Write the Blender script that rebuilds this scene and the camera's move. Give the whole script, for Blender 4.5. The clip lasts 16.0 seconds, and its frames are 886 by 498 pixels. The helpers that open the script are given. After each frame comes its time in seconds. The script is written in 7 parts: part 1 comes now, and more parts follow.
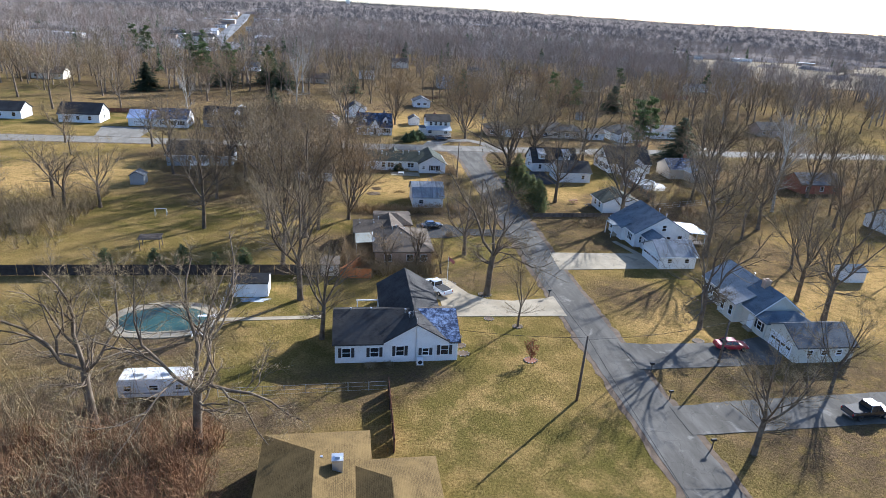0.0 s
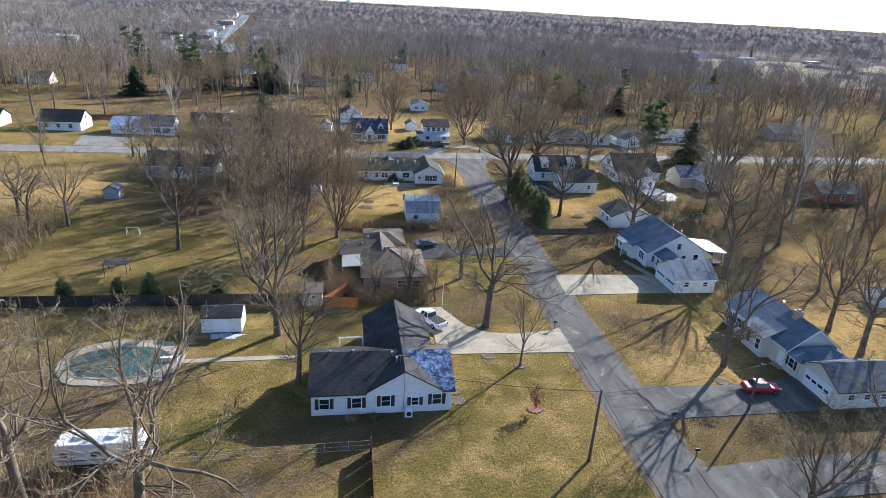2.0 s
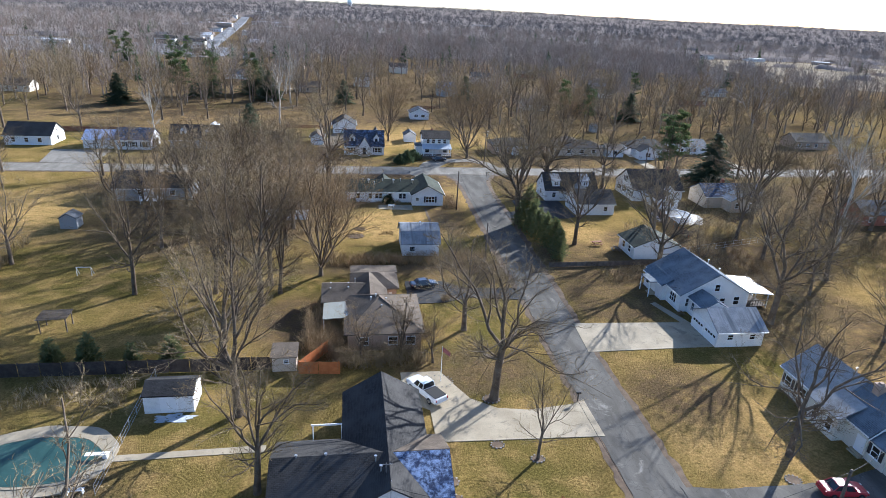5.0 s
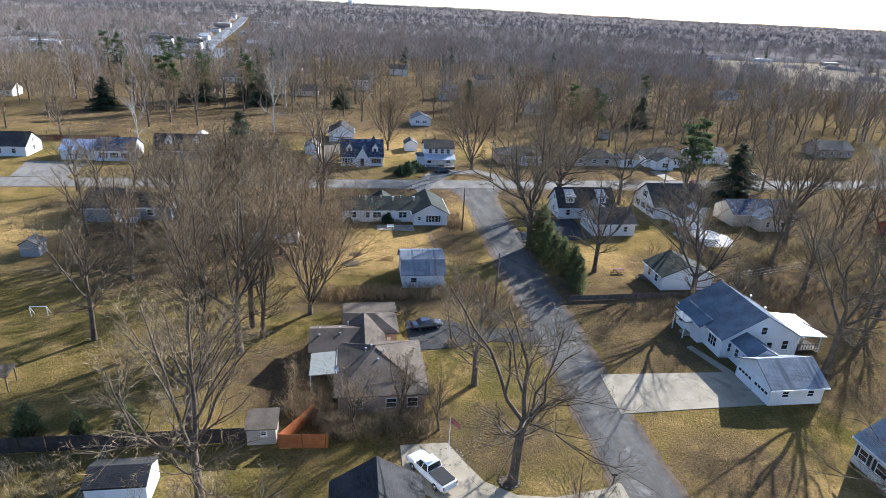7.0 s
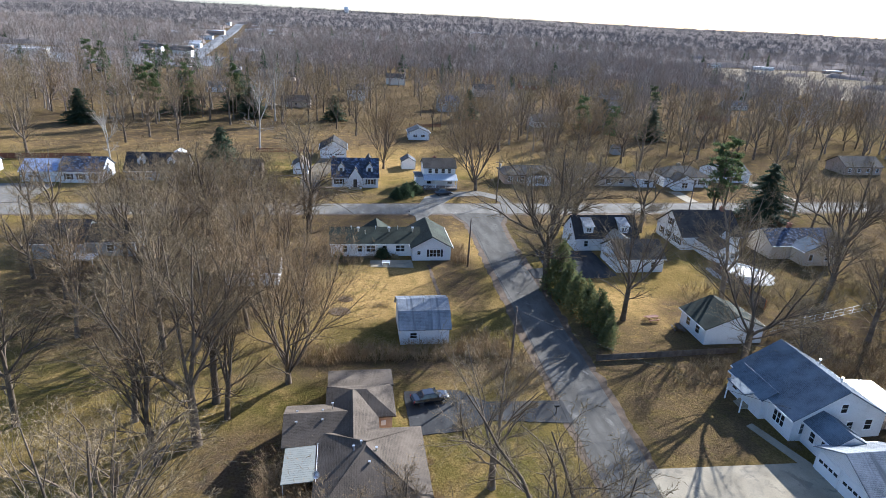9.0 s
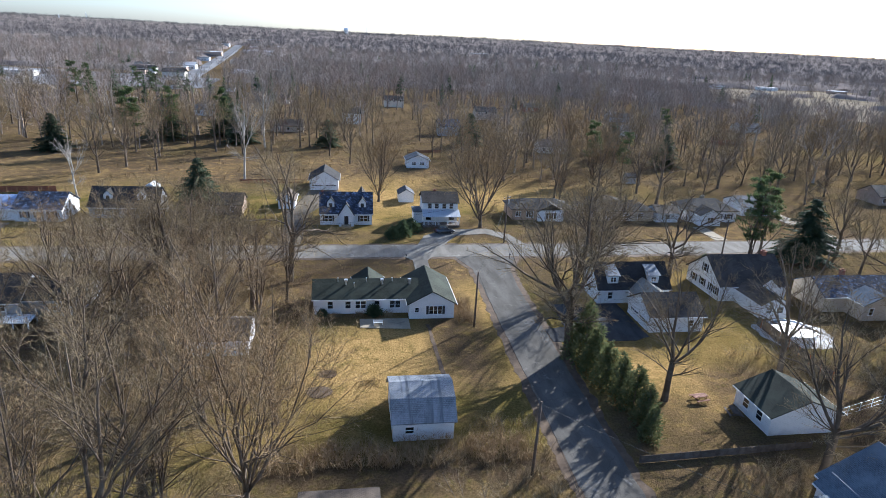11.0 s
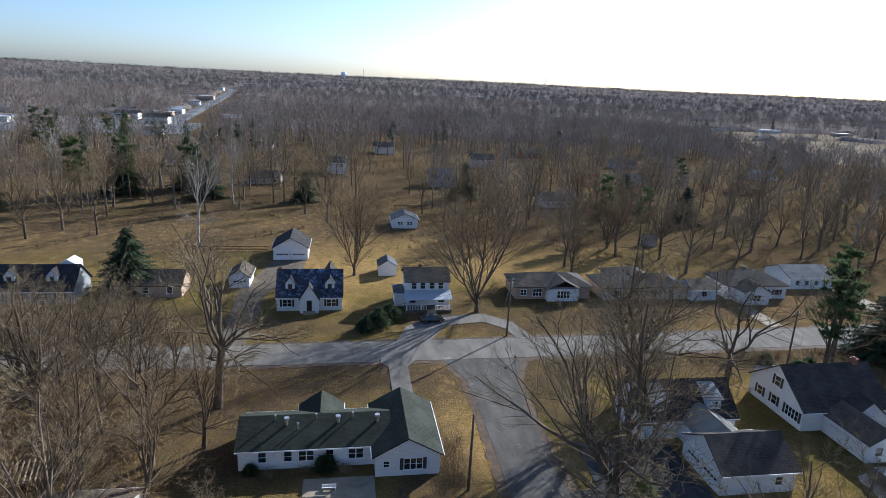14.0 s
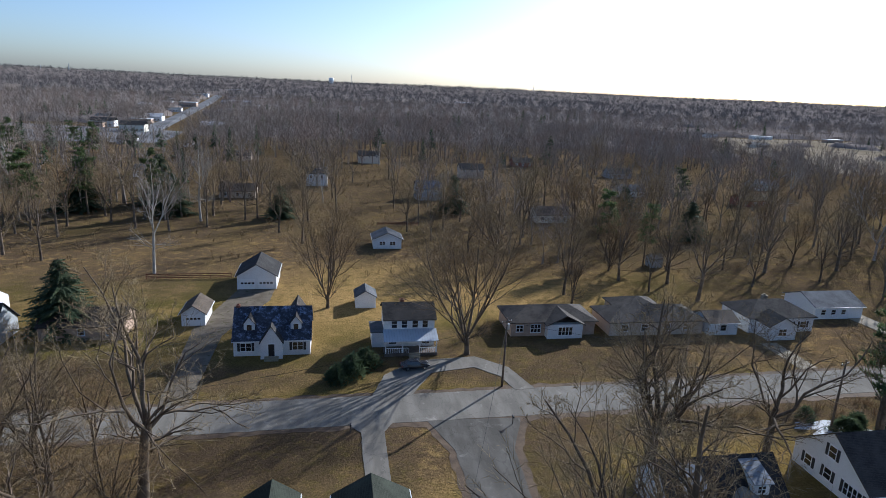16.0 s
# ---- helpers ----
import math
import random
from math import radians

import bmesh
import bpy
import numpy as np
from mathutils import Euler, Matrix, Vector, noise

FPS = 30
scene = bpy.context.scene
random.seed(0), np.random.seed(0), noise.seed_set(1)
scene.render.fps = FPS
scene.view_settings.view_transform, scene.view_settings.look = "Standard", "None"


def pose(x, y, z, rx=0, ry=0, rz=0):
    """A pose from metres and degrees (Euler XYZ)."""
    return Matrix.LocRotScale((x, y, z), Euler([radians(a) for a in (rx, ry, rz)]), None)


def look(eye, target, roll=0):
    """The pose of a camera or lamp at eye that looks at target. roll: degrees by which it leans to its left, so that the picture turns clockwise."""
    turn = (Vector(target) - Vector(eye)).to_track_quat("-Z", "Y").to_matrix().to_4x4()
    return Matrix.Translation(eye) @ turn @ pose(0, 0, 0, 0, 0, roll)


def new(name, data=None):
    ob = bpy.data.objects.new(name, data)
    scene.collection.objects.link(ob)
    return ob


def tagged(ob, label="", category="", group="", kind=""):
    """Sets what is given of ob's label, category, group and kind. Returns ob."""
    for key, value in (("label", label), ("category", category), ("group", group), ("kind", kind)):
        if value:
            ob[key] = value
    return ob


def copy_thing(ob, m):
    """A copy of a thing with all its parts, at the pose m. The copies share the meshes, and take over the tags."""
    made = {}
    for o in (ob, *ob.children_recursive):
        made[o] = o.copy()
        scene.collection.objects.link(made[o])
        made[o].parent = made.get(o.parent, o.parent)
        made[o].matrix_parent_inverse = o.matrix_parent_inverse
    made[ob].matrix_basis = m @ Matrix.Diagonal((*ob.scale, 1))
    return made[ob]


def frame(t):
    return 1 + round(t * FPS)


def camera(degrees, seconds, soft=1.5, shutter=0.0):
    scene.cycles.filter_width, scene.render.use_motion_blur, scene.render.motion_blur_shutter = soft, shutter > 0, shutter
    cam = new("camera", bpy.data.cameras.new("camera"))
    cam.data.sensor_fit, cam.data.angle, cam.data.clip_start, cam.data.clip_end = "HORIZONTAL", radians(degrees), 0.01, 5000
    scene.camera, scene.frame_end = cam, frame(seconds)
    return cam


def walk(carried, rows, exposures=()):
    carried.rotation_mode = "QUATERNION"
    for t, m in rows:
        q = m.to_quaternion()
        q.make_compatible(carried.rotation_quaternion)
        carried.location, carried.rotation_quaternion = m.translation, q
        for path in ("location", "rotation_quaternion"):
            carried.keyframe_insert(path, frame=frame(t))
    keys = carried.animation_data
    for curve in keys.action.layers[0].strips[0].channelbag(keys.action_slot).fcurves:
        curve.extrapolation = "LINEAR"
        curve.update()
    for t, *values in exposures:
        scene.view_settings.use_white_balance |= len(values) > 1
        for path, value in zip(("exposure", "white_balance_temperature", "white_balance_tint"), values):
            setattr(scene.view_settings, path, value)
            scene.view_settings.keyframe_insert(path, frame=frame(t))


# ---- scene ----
# camera and its flight
cam = camera(71.8, 16.0, 0.65)
METRES, EYE, TILT, LEAN, TURN = 121.04, 42.0, 0.0, 0.0, -9.8
ROWS = [
    (0.0, 0.0, 0.0, 0.0, 1.34, -21.39, -3.42),
    (0.5, 0.0018, 0.02, 0.0001, 1.3, -21.39, -3.34),
    (1.0, 0.0039, 0.041, 0.0007, 1.26, -21.37, -3.26),
    (1.5, 0.0062, 0.0635, 0.001, 1.26, -21.5, -3.19),
    (2.0, 0.0078, 0.0861, 0.0019, 1.43, -21.42, -3.11),
    (2.5, 0.0085, 0.1089, 0.0027, 1.57, -21.44, -3.05),
    (3.0, 0.0089, 0.132, 0.0035, 1.61, -21.45, -3.01),
    (3.5, 0.009, 0.1555, 0.0038, 1.59, -21.45, -2.96),
    (4.0, 0.0092, 0.1788, 0.0039, 1.55, -21.4, -2.91),
    (6.5, 0.0017, 0.3053, 0.0081, 1.67, -21.35, -2.82),
    (7.0, -0.0013, 0.3362, 0.008, 1.67, -21.4, -2.82),
    (7.5, -0.0044, 0.3685, 0.0078, 1.65, -21.43, -2.83),
    (8.0, -0.0081, 0.4021, 0.0082, 1.59, -21.42, -2.82),
    (8.5, -0.0116, 0.4372, 0.0076, 1.43, -21.39, -2.85),
    (9.0, -0.015, 0.4738, 0.0063, 1.34, -20.77, -2.87),
    (11.5, -0.0213, 0.6567, 0.0036, 1.23, -18.96, -2.78),
    (12.0, -0.0202, 0.6974, 0.0027, 1.13, -18.96, -2.74),
    (12.5, -0.0182, 0.7382, 0.0024, 1.09, -19.01, -2.69),
    (13.0, -0.016, 0.7796, 0.0027, 1.02, -19.05, -2.67),
    (13.5, -0.0137, 0.8219, 0.0045, 0.99, -18.79, -2.61),
    (14.0, -0.0109, 0.863, 0.0054, 0.96, -15.3, -2.61),
    (14.5, -0.0087, 0.9043, 0.0045, 0.93, -15.05, -2.56),
    (15.0, -0.0074, 0.9435, 0.0064, 0.71, -14.93, -2.54),
    (15.5, -0.007, 0.9749, 0.0078, 0.18, -14.83, -2.56),
    (16.0, -0.0062, 0.9977, 0.0081, -0.07, -14.75, -2.58),
]
walk(cam, [(t, pose(0, 0, EYE, TILT, LEAN, TURN) @ pose(METRES * x, METRES * y, METRES * z, 90 + pitch, roll, yaw)) for t, x, y, z, yaw, pitch, roll in ROWS],
     exposures=[(0.0, 1.5, 5420, 10), (9.0, 1.5, 5420, 10), (12.5, 1.08, 5420, 10), (16.0, 0.56, 5420, 10)])

# ---- world, sun ----
SUN_EL, SUN_AZ = 23.5, 41.0     # degrees; azimuth from +x towards +y
world = bpy.data.worlds.new("sky")
scene.world = world
world.use_nodes = True
wn = world.node_tree
sky = wn.nodes.new("ShaderNodeTexSky")
sky.sky_type = 'NISHITA'
sky.sun_disc = False
sky.sun_elevation = radians(SUN_EL)
sky.sun_rotation = radians(90 - SUN_AZ)
sky.air_density, sky.dust_density, sky.ozone_density = 0.75, 1.2, 2.2
wn.links.new(sky.outputs[0], wn.nodes["Background"].inputs[0])
wn.nodes["Background"].inputs[1].default_value = 0.10
sun_data = bpy.data.lights.new("sun", 'SUN')
sun_data.energy, sun_data.angle, sun_data.color = 5.0, radians(0.6), (1.0, 0.925, 0.825)
sun = new("sun", sun_data)
ca, sa, ce, se = math.cos(radians(SUN_AZ)), math.sin(radians(SUN_AZ)), math.cos(radians(SUN_EL)), math.sin(radians(SUN_EL))
sun.matrix_world = look((200 * ca * ce, 200 * sa * ce, 200 * se), (0, 0, 0))


# ---- materials ----
def node(nt, kind, **inputs):
    n = nt.nodes.new(kind)
    for k, v in inputs.items():
        n.inputs[k.replace("_", " ")].default_value = v
    return n


def mixed(nt, fac, a, b, mode='MIX'):
    """A colour mix; fac, a and b are sockets or values."""
    m = nt.nodes.new("ShaderNodeMix")
    m.data_type, m.blend_type = 'RGBA', mode
    for sock, v in ((m.inputs[0], fac), (m.inputs[6], a), (m.inputs[7], b)):
        if isinstance(v, bpy.types.NodeSocket):
            nt.links.new(v, sock)
        elif isinstance(v, (int, float)):
            sock.default_value = v
        else:
            sock.default_value = (*v, 1.0)
    return m.outputs[2]


def ramped(nt, fac, lo, hi):
    m = nt.nodes.new("ShaderNodeMapRange")
    m.interpolation_type = 'SMOOTHSTEP'
    nt.links.new(fac, m.inputs[0])
    m.inputs[1].default_value, m.inputs[2].default_value = lo, hi
    return m.outputs[0]


def noisy(nt, vec, scale, detail=4.0, rough=0.55, dist=0.0):
    n = node(nt, "ShaderNodeTexNoise", Scale=scale, Detail=detail, Roughness=rough, Distortion=dist)
    nt.links.new(vec, n.inputs["Vector"])
    return n.outputs[0]


def blank(name):
    m = bpy.data.materials.new(name)
    m.use_nodes = True
    nt = m.node_tree
    return m, nt, nt.nodes["Principled BSDF"], nt.nodes.new("ShaderNodeTexCoord").outputs["Object"]


def bumped(nt, bsdf, height, strength, distance=0.05):
    b = node(nt, "ShaderNodeBump", Strength=strength, Distance=distance)
    nt.links.new(height, b.inputs["Height"])
    nt.links.new(b.outputs[0], bsdf.inputs["Normal"])


def surface(name, c1, c2, scale=0.6, fine=12.0, rough=0.85, bump=0.3, metal=0.0, stain=None, vary=0.0, spec=0.3):
    """Two tones mixed by a coarse noise, grain by a fine one; stain: a third tone in worn patches; vary: change from object to object."""
    m, nt, bsdf, vec = blank(name)
    col = mixed(nt, ramped(nt, noisy(nt, vec, scale), 0.3, 0.7), c1, c2)
    grain = noisy(nt, vec, fine, 3.0)
    if stain:
        col = mixed(nt, ramped(nt, noisy(nt, vec, scale * 1.7, 6.0, 0.65, 0.4), 0.54, 0.66), col, stain)
    col = mixed(nt, 0.45, col, mixed(nt, grain, (0.25, 0.25, 0.25), (0.75, 0.75, 0.75)), 'OVERLAY')
    if vary:
        info = nt.nodes.new("ShaderNodeObjectInfo")
        hsv = nt.nodes.new("ShaderNodeHueSaturation")
        mr = nt.nodes.new("ShaderNodeMapRange")
        mr.inputs[3].default_value, mr.inputs[4].default_value = 1 - vary, 1 + vary
        nt.links.new(info.outputs["Random"], mr.inputs[0])
        nt.links.new(mr.outputs[0], hsv.inputs["Value"])
        nt.links.new(col, hsv.inputs["Color"])
        col = hsv.outputs[0]
    nt.links.new(col, bsdf.inputs["Base Color"])
    bsdf.inputs["Roughness"].default_value, bsdf.inputs["Metallic"].default_value = rough, metal
    bsdf.inputs["Specular IOR Level"].default_value = spec
    if bump:
        bumped(nt, bsdf, grain, bump)
    return m


def striped(name, c1, c2, axis, pitch, rough=0.6, depth=0.03, dirt=(0.45, 0.43, 0.38), amount=0.25, spec=0.3):
    """Boards or corrugation at a pitch along an axis, with dirt in patches."""
    m, nt, bsdf, vec = blank(name)
    sep = nt.nodes.new("ShaderNodeSeparateXYZ")
    nt.links.new(vec, sep.inputs[0])
    f = nt.nodes.new("ShaderNodeMath")
    f.operation = 'DIVIDE'
    f.inputs[1].default_value = pitch
    nt.links.new(sep.outputs[axis], f.inputs[0])
    fr = nt.nodes.new("ShaderNodeMath")
    fr.operation = 'FRACT'
    nt.links.new(f.outputs[0], fr.inputs[0])
    col = mixed(nt, noisy(nt, vec, 0.7), c1, c2)
    dirty = nt.nodes.new("ShaderNodeMath")
    dirty.operation = 'MULTIPLY'
    dirty.inputs[1].default_value = amount
    nt.links.new(ramped(nt, noisy(nt, vec, 0.9, 6.0, 0.7), 0.5, 0.75), dirty.inputs[0])
    col = mixed(nt, dirty.outputs[0], col, dirt)
    line = ramped(nt, fr.outputs[0], 0.0, 0.12)
    col = mixed(nt, line, tuple(0.6 * c for c in c1), col)
    nt.links.new(col, bsdf.inputs["Base Color"])
    bsdf.inputs["Roughness"].default_value = rough
    bsdf.inputs["Specular IOR Level"].default_value = spec
    bumped(nt, bsdf, line, 0.6, depth)
    return m


def shingles(name, c1, c2, axis, frost=0.0, rough=0.9, streak=None):
    """Asphalt shingles in courses; axis: the ridge's direction (0 or 1). frost: share of the slope under rime, tinted
    blue for sky light.
    """
    m, nt, bsdf, vec = blank(name)
    sep = nt.nodes.new("ShaderNodeSeparateXYZ")
    nt.links.new(vec, sep.inputs[0])
    com = nt.nodes.new("ShaderNodeCombineXYZ")
    nt.links.new(sep.outputs[axis], com.inputs[0])
    nt.links.new(sep.outputs[1 - axis], com.inputs[1])
    br = node(nt, "ShaderNodeTexBrick", Scale=1.0, Mortar_Size=0.012, Brick_Width=0.33, Row_Height=0.15, Bias=0.0)
    br.inputs["Color1"].default_value, br.inputs["Color2"].default_value = (*c1, 1), (*c2, 1)
    br.inputs["Mortar"].default_value = (*[0.45 * c for c in c1], 1)
    nt.links.new(com.outputs[0], br.inputs["Vector"])
    tone = mixed(nt, ramped(nt, noisy(nt, vec, 0.35, 5.0, 0.6), 0.35, 0.7), br.outputs[0], tuple(1.35 * c for c in c2))
    col = mixed(nt, 0.75, br.outputs[0], tone)
    if streak:
        stretched = nt.nodes.new("ShaderNodeMapping")
        stretched.inputs["Scale"].default_value = (1.6, 0.12, 0.12) if axis == 0 else (0.12, 1.6, 0.12)
        nt.links.new(vec, stretched.inputs[0])
        col = mixed(nt, ramped(nt, noisy(nt, stretched.outputs[0], 1.0), 0.5, 0.72), col, streak)
    if frost:
        rime = ramped(nt, noisy(nt, vec, 1.3, 8.0, 0.8), 0.66 - 0.3 * frost, 0.90 - 0.3 * frost)
        # rime colour carries the blue sky light of shaded slopes
        col = mixed(nt, rime, col, (0.35, 0.43, 0.60))
    nt.links.new(col, bsdf.inputs["Base Color"])
    bsdf.inputs["Roughness"].default_value = rough
    bsdf.inputs["Specular IOR Level"].default_value = 0.12
    bumped(nt, bsdf, br.outputs["Fac"], 0.5, -0.02)
    return m


def ground_material():
    m, nt, bsdf, vec = blank("winter_grass")
    big, mid, fine = noisy(nt, vec, 0.035, 4.0), noisy(nt, vec, 0.22, 6.0, 0.65), noisy(nt, vec, 3.4, 8.0, 0.8)
    col = mixed(nt, ramped(nt, big, 0.35, 0.65), (0.111, 0.093, 0.026), (0.196, 0.136, 0.046))
    col = mixed(nt, ramped(nt, mid, 0.42, 0.68), col, (0.260, 0.174, 0.066))
    gold = nt.nodes.new("ShaderNodeAttribute")
    gold.attribute_name = "gold"
    gf = nt.nodes.new("ShaderNodeMath")
    gf.operation = 'MULTIPLY'
    nt.links.new(gold.outputs["Fac"], gf.inputs[0])
    nt.links.new(ramped(nt, noisy(nt, vec, 0.5, 6.0, 0.7), 0.25, 0.6), gf.inputs[1])
    col = mixed(nt, gf.outputs[0], col, (0.392, 0.254, 0.098))
    litter = nt.nodes.new("ShaderNodeAttribute")
    litter.attribute_name = "litter"
    lf = nt.nodes.new("ShaderNodeMath")
    lf.operation = 'MULTIPLY'
    nt.links.new(litter.outputs["Fac"], lf.inputs[0])
    nt.links.new(ramped(nt, noisy(nt, vec, 0.4, 6.0, 0.7), 0.22, 0.55), lf.inputs[1])
    col = mixed(nt, lf.outputs[0], col, mixed(nt, mid, (0.082, 0.057, 0.034), (0.137, 0.095, 0.057)))
    speck = noisy(nt, vec, 9.0, 4.0, 0.8)
    col = mixed(nt, ramped(nt, speck, 0.62, 0.72), col, (0.109, 0.067, 0.032))
    tuft = noisy(nt, vec, 1.1, 3.0, 0.6)
    col = mixed(nt, ramped(nt, tuft, 0.50, 0.85), col, (0.127, 0.103, 0.031))
    col = mixed(nt, 0.7, col, mixed(nt, ramped(nt, fine, 0.3, 0.7), (0.2, 0.2, 0.2), (0.78, 0.78, 0.78)), 'OVERLAY')
    nt.links.new(col, bsdf.inputs["Base Color"])
    bsdf.inputs["Roughness"].default_value = 1.0
    bsdf.inputs["Specular IOR Level"].default_value = 0.0
    bumped(nt, bsdf, fine, 1.0, 0.3)
    return m


def asphalt_material(name, c1, c2, pale, crack=0.3):
    m, nt, bsdf, vec = blank(name)
    stretched = nt.nodes.new("ShaderNodeMapping")
    stretched.inputs["Scale"].default_value = (1.0, 0.25, 1.0)
    nt.links.new(vec, stretched.inputs[0])
    col = mixed(nt, ramped(nt, noisy(nt, stretched.outputs[0], 0.5, 5.0, 0.6), 0.35, 0.68), c1, c2)
    col = mixed(nt, ramped(nt, noisy(nt, vec, 0.33, 6.0, 0.7, 0.6), 0.58, 0.72), col, pale)
    vor = node(nt, "ShaderNodeTexVoronoi", Scale=0.35)
    vor.feature = 'DISTANCE_TO_EDGE'
    warp = nt.nodes.new("ShaderNodeVectorMath")
    warp.operation = 'ADD'
    wob = node(nt, "ShaderNodeTexNoise", Scale=0.9, Detail=4.0)
    nt.links.new(vec, wob.inputs["Vector"])
    nt.links.new(vec, warp.inputs[0])
    nt.links.new(wob.outputs[1], warp.inputs[1])
    nt.links.new(warp.outputs[0], vor.inputs["Vector"])
    line = ramped(nt, vor.outputs[0], 0.004, 0.013)
    cracked = mixed(nt, line, tuple(0.35 * c for c in c1), col)
    col = mixed(nt, crack, col, cracked)
    grain = noisy(nt, vec, 14.0, 4.0, 0.7)
    col = mixed(nt, 0.5, col, mixed(nt, grain, (0.2, 0.2, 0.2), (0.8, 0.8, 0.8)), 'OVERLAY')
    nt.links.new(col, bsdf.inputs["Base Color"])
    bsdf.inputs["Roughness"].default_value = 0.95
    bsdf.inputs["Specular IOR Level"].default_value = 0.04
    bumped(nt, bsdf, grain, 0.3, 0.02)
    return m


def plain(name, c, rough=0.5, metal=0.0, spec=0.5, coat=0.0):
    m, nt, bsdf, vec = blank(name)
    col = mixed(nt, 0.25, c, mixed(nt, noisy(nt, vec, 3.0), (0.3, 0.3, 0.3), (0.7, 0.7, 0.7)), 'OVERLAY')
    nt.links.new(col, bsdf.inputs["Base Color"])
    bsdf.inputs["Roughness"].default_value, bsdf.inputs["Metallic"].default_value = rough, metal
    bsdf.inputs["Specular IOR Level"].default_value, bsdf.inputs["Coat Weight"].default_value = spec, coat
    return m


def leafy(m, share=0.4):
    """Lets light through thin leaves."""
    nt = m.node_tree
    bsdf = nt.nodes["Principled BSDF"]
    tr, mix = nt.nodes.new("ShaderNodeBsdfTranslucent"), nt.nodes.new("ShaderNodeMixShader")
    src = bsdf.inputs["Base Color"].links[0].from_socket
    nt.links.new(src, tr.inputs[0])
    mix.inputs[0].default_value = share
    nt.links.new(bsdf.outputs[0], mix.inputs[1])
    nt.links.new(tr.outputs[0], mix.inputs[2])
    nt.links.new(mix.outputs[0], nt.nodes["Material Output"].inputs[0])
    return m


GRASS = ground_material()
ASPHALT = asphalt_material("old_asphalt", (0.092, 0.085, 0.073), (0.140, 0.130, 0.113), (0.212, 0.198, 0.174))
# old asphalt with tree and house shade put into its colour
ASPHALT_SHADED = asphalt_material("shaded_asphalt", (0.050, 0.049, 0.048), (0.080, 0.078, 0.074), (0.120, 0.116, 0.110))
ASPHALT_DRIVE = asphalt_material("drive_asphalt", (0.158, 0.145, 0.122), (0.225, 0.207, 0.175), (0.305, 0.282, 0.240))
GRAVEL = surface("tan_gravel", (0.125, 0.104, 0.078), (0.180, 0.152, 0.116), 0.5, 10.0, 0.95, 0.4, stain=(0.10, 0.09, 0.055), spec=0.0)
CONCRETE = surface("concrete", (0.27, 0.228, 0.160), (0.345, 0.295, 0.212), 0.4, 9.0, 0.85, 0.15, stain=(0.22, 0.19, 0.14), spec=0.05)
SIDING = striped("white_lap_siding", (0.72, 0.72, 0.70), (0.78, 0.78, 0.76), 2, 0.16)
SIDING_CREAM = striped("cream_lap_siding", (0.62, 0.58, 0.48), (0.68, 0.64, 0.54), 2, 0.16)
SIDING_GREY = striped("grey_lap_siding", (0.30, 0.32, 0.33), (0.36, 0.38, 0.39), 2, 0.16)
SIDING_TAN = striped("tan_lap_siding", (0.50, 0.42, 0.32), (0.56, 0.47, 0.36), 2, 0.16)
BRICK = surface("tan_brick", (0.38, 0.27, 0.19), (0.46, 0.34, 0.25), 1.2, 18.0, 0.9, 0.3)
BRICK_RED = surface("red_brick", (0.24, 0.095, 0.06), (0.32, 0.14, 0.09), 1.2, 18.0, 0.9, 0.3)
WHITE = plain("white_paint", (0.78, 0.78, 0.76), 0.5)
BLACK = plain("black_paint", (0.012, 0.012, 0.014), 0.5)
DARK = plain("dark_rubber", (0.018, 0.018, 0.018), 0.8, spec=0.3)
GLASS = plain("window_glass", (0.02, 0.025, 0.03), 0.06, spec=0.9)
METAL = plain("galvanised_metal", (0.55, 0.56, 0.57), 0.4, 0.8)
CHROME = plain("chrome", (0.75, 0.75, 0.76), 0.12, 1.0)
WOOD_POLE = surface("weathered_pole_wood", (0.10, 0.075, 0.055), (0.16, 0.12, 0.09), 2.0, 25.0, 0.9, 0.4)
WOOD_GREY = surface("weathered_grey_wood", (0.095, 0.075, 0.058), (0.155, 0.125, 0.098), 1.5, 22.0, 0.9, 0.4, vary=0.2)
# weathered wood with a backlit fence face's shade put into the colour
WOOD_SHADED = surface("shaded_weathered_wood", (0.040, 0.031, 0.026), (0.070, 0.056, 0.046), 1.5, 22.0, 0.9, 0.4, vary=0.2)
WOOD_ORANGE = surface("stained_cedar_wood", (0.36, 0.12, 0.035), (0.46, 0.17, 0.055), 1.5, 22.0, 0.75, 0.3, vary=0.15)
WOOD_BROWN = surface("brown_stained_wood", (0.15, 0.062, 0.035), (0.21, 0.09, 0.05), 1.5, 22.0, 0.8, 0.3, vary=0.2)
BARK = surface("grey_brown_bark", (0.095, 0.072, 0.050), (0.175, 0.138, 0.100), 0.9, 9.0, 0.95, 0.6, vary=0.25, spec=0.1)
BARK_PALE = surface("pale_mottled_bark", (0.30, 0.27, 0.22), (0.48, 0.44, 0.38), 0.9, 6.0, 0.9, 0.4, vary=0.15, spec=0.1)
TWIG = surface("bare_twigs", (0.212, 0.158, 0.086), (0.298, 0.226, 0.128), 0.3, 5.0, 0.95, 0.0, vary=0.25, spec=0.1)
TWIG_RED = surface("russet_twigs", (0.228, 0.156, 0.080), (0.315, 0.222, 0.118), 0.3, 5.0, 0.95, 0.0, vary=0.2, spec=0.1)
TWIG_PALE = surface("pale_twigs", (0.22, 0.19, 0.16), (0.34, 0.30, 0.26), 0.3, 5.0, 0.95, 0.0, vary=0.15, spec=0.1)
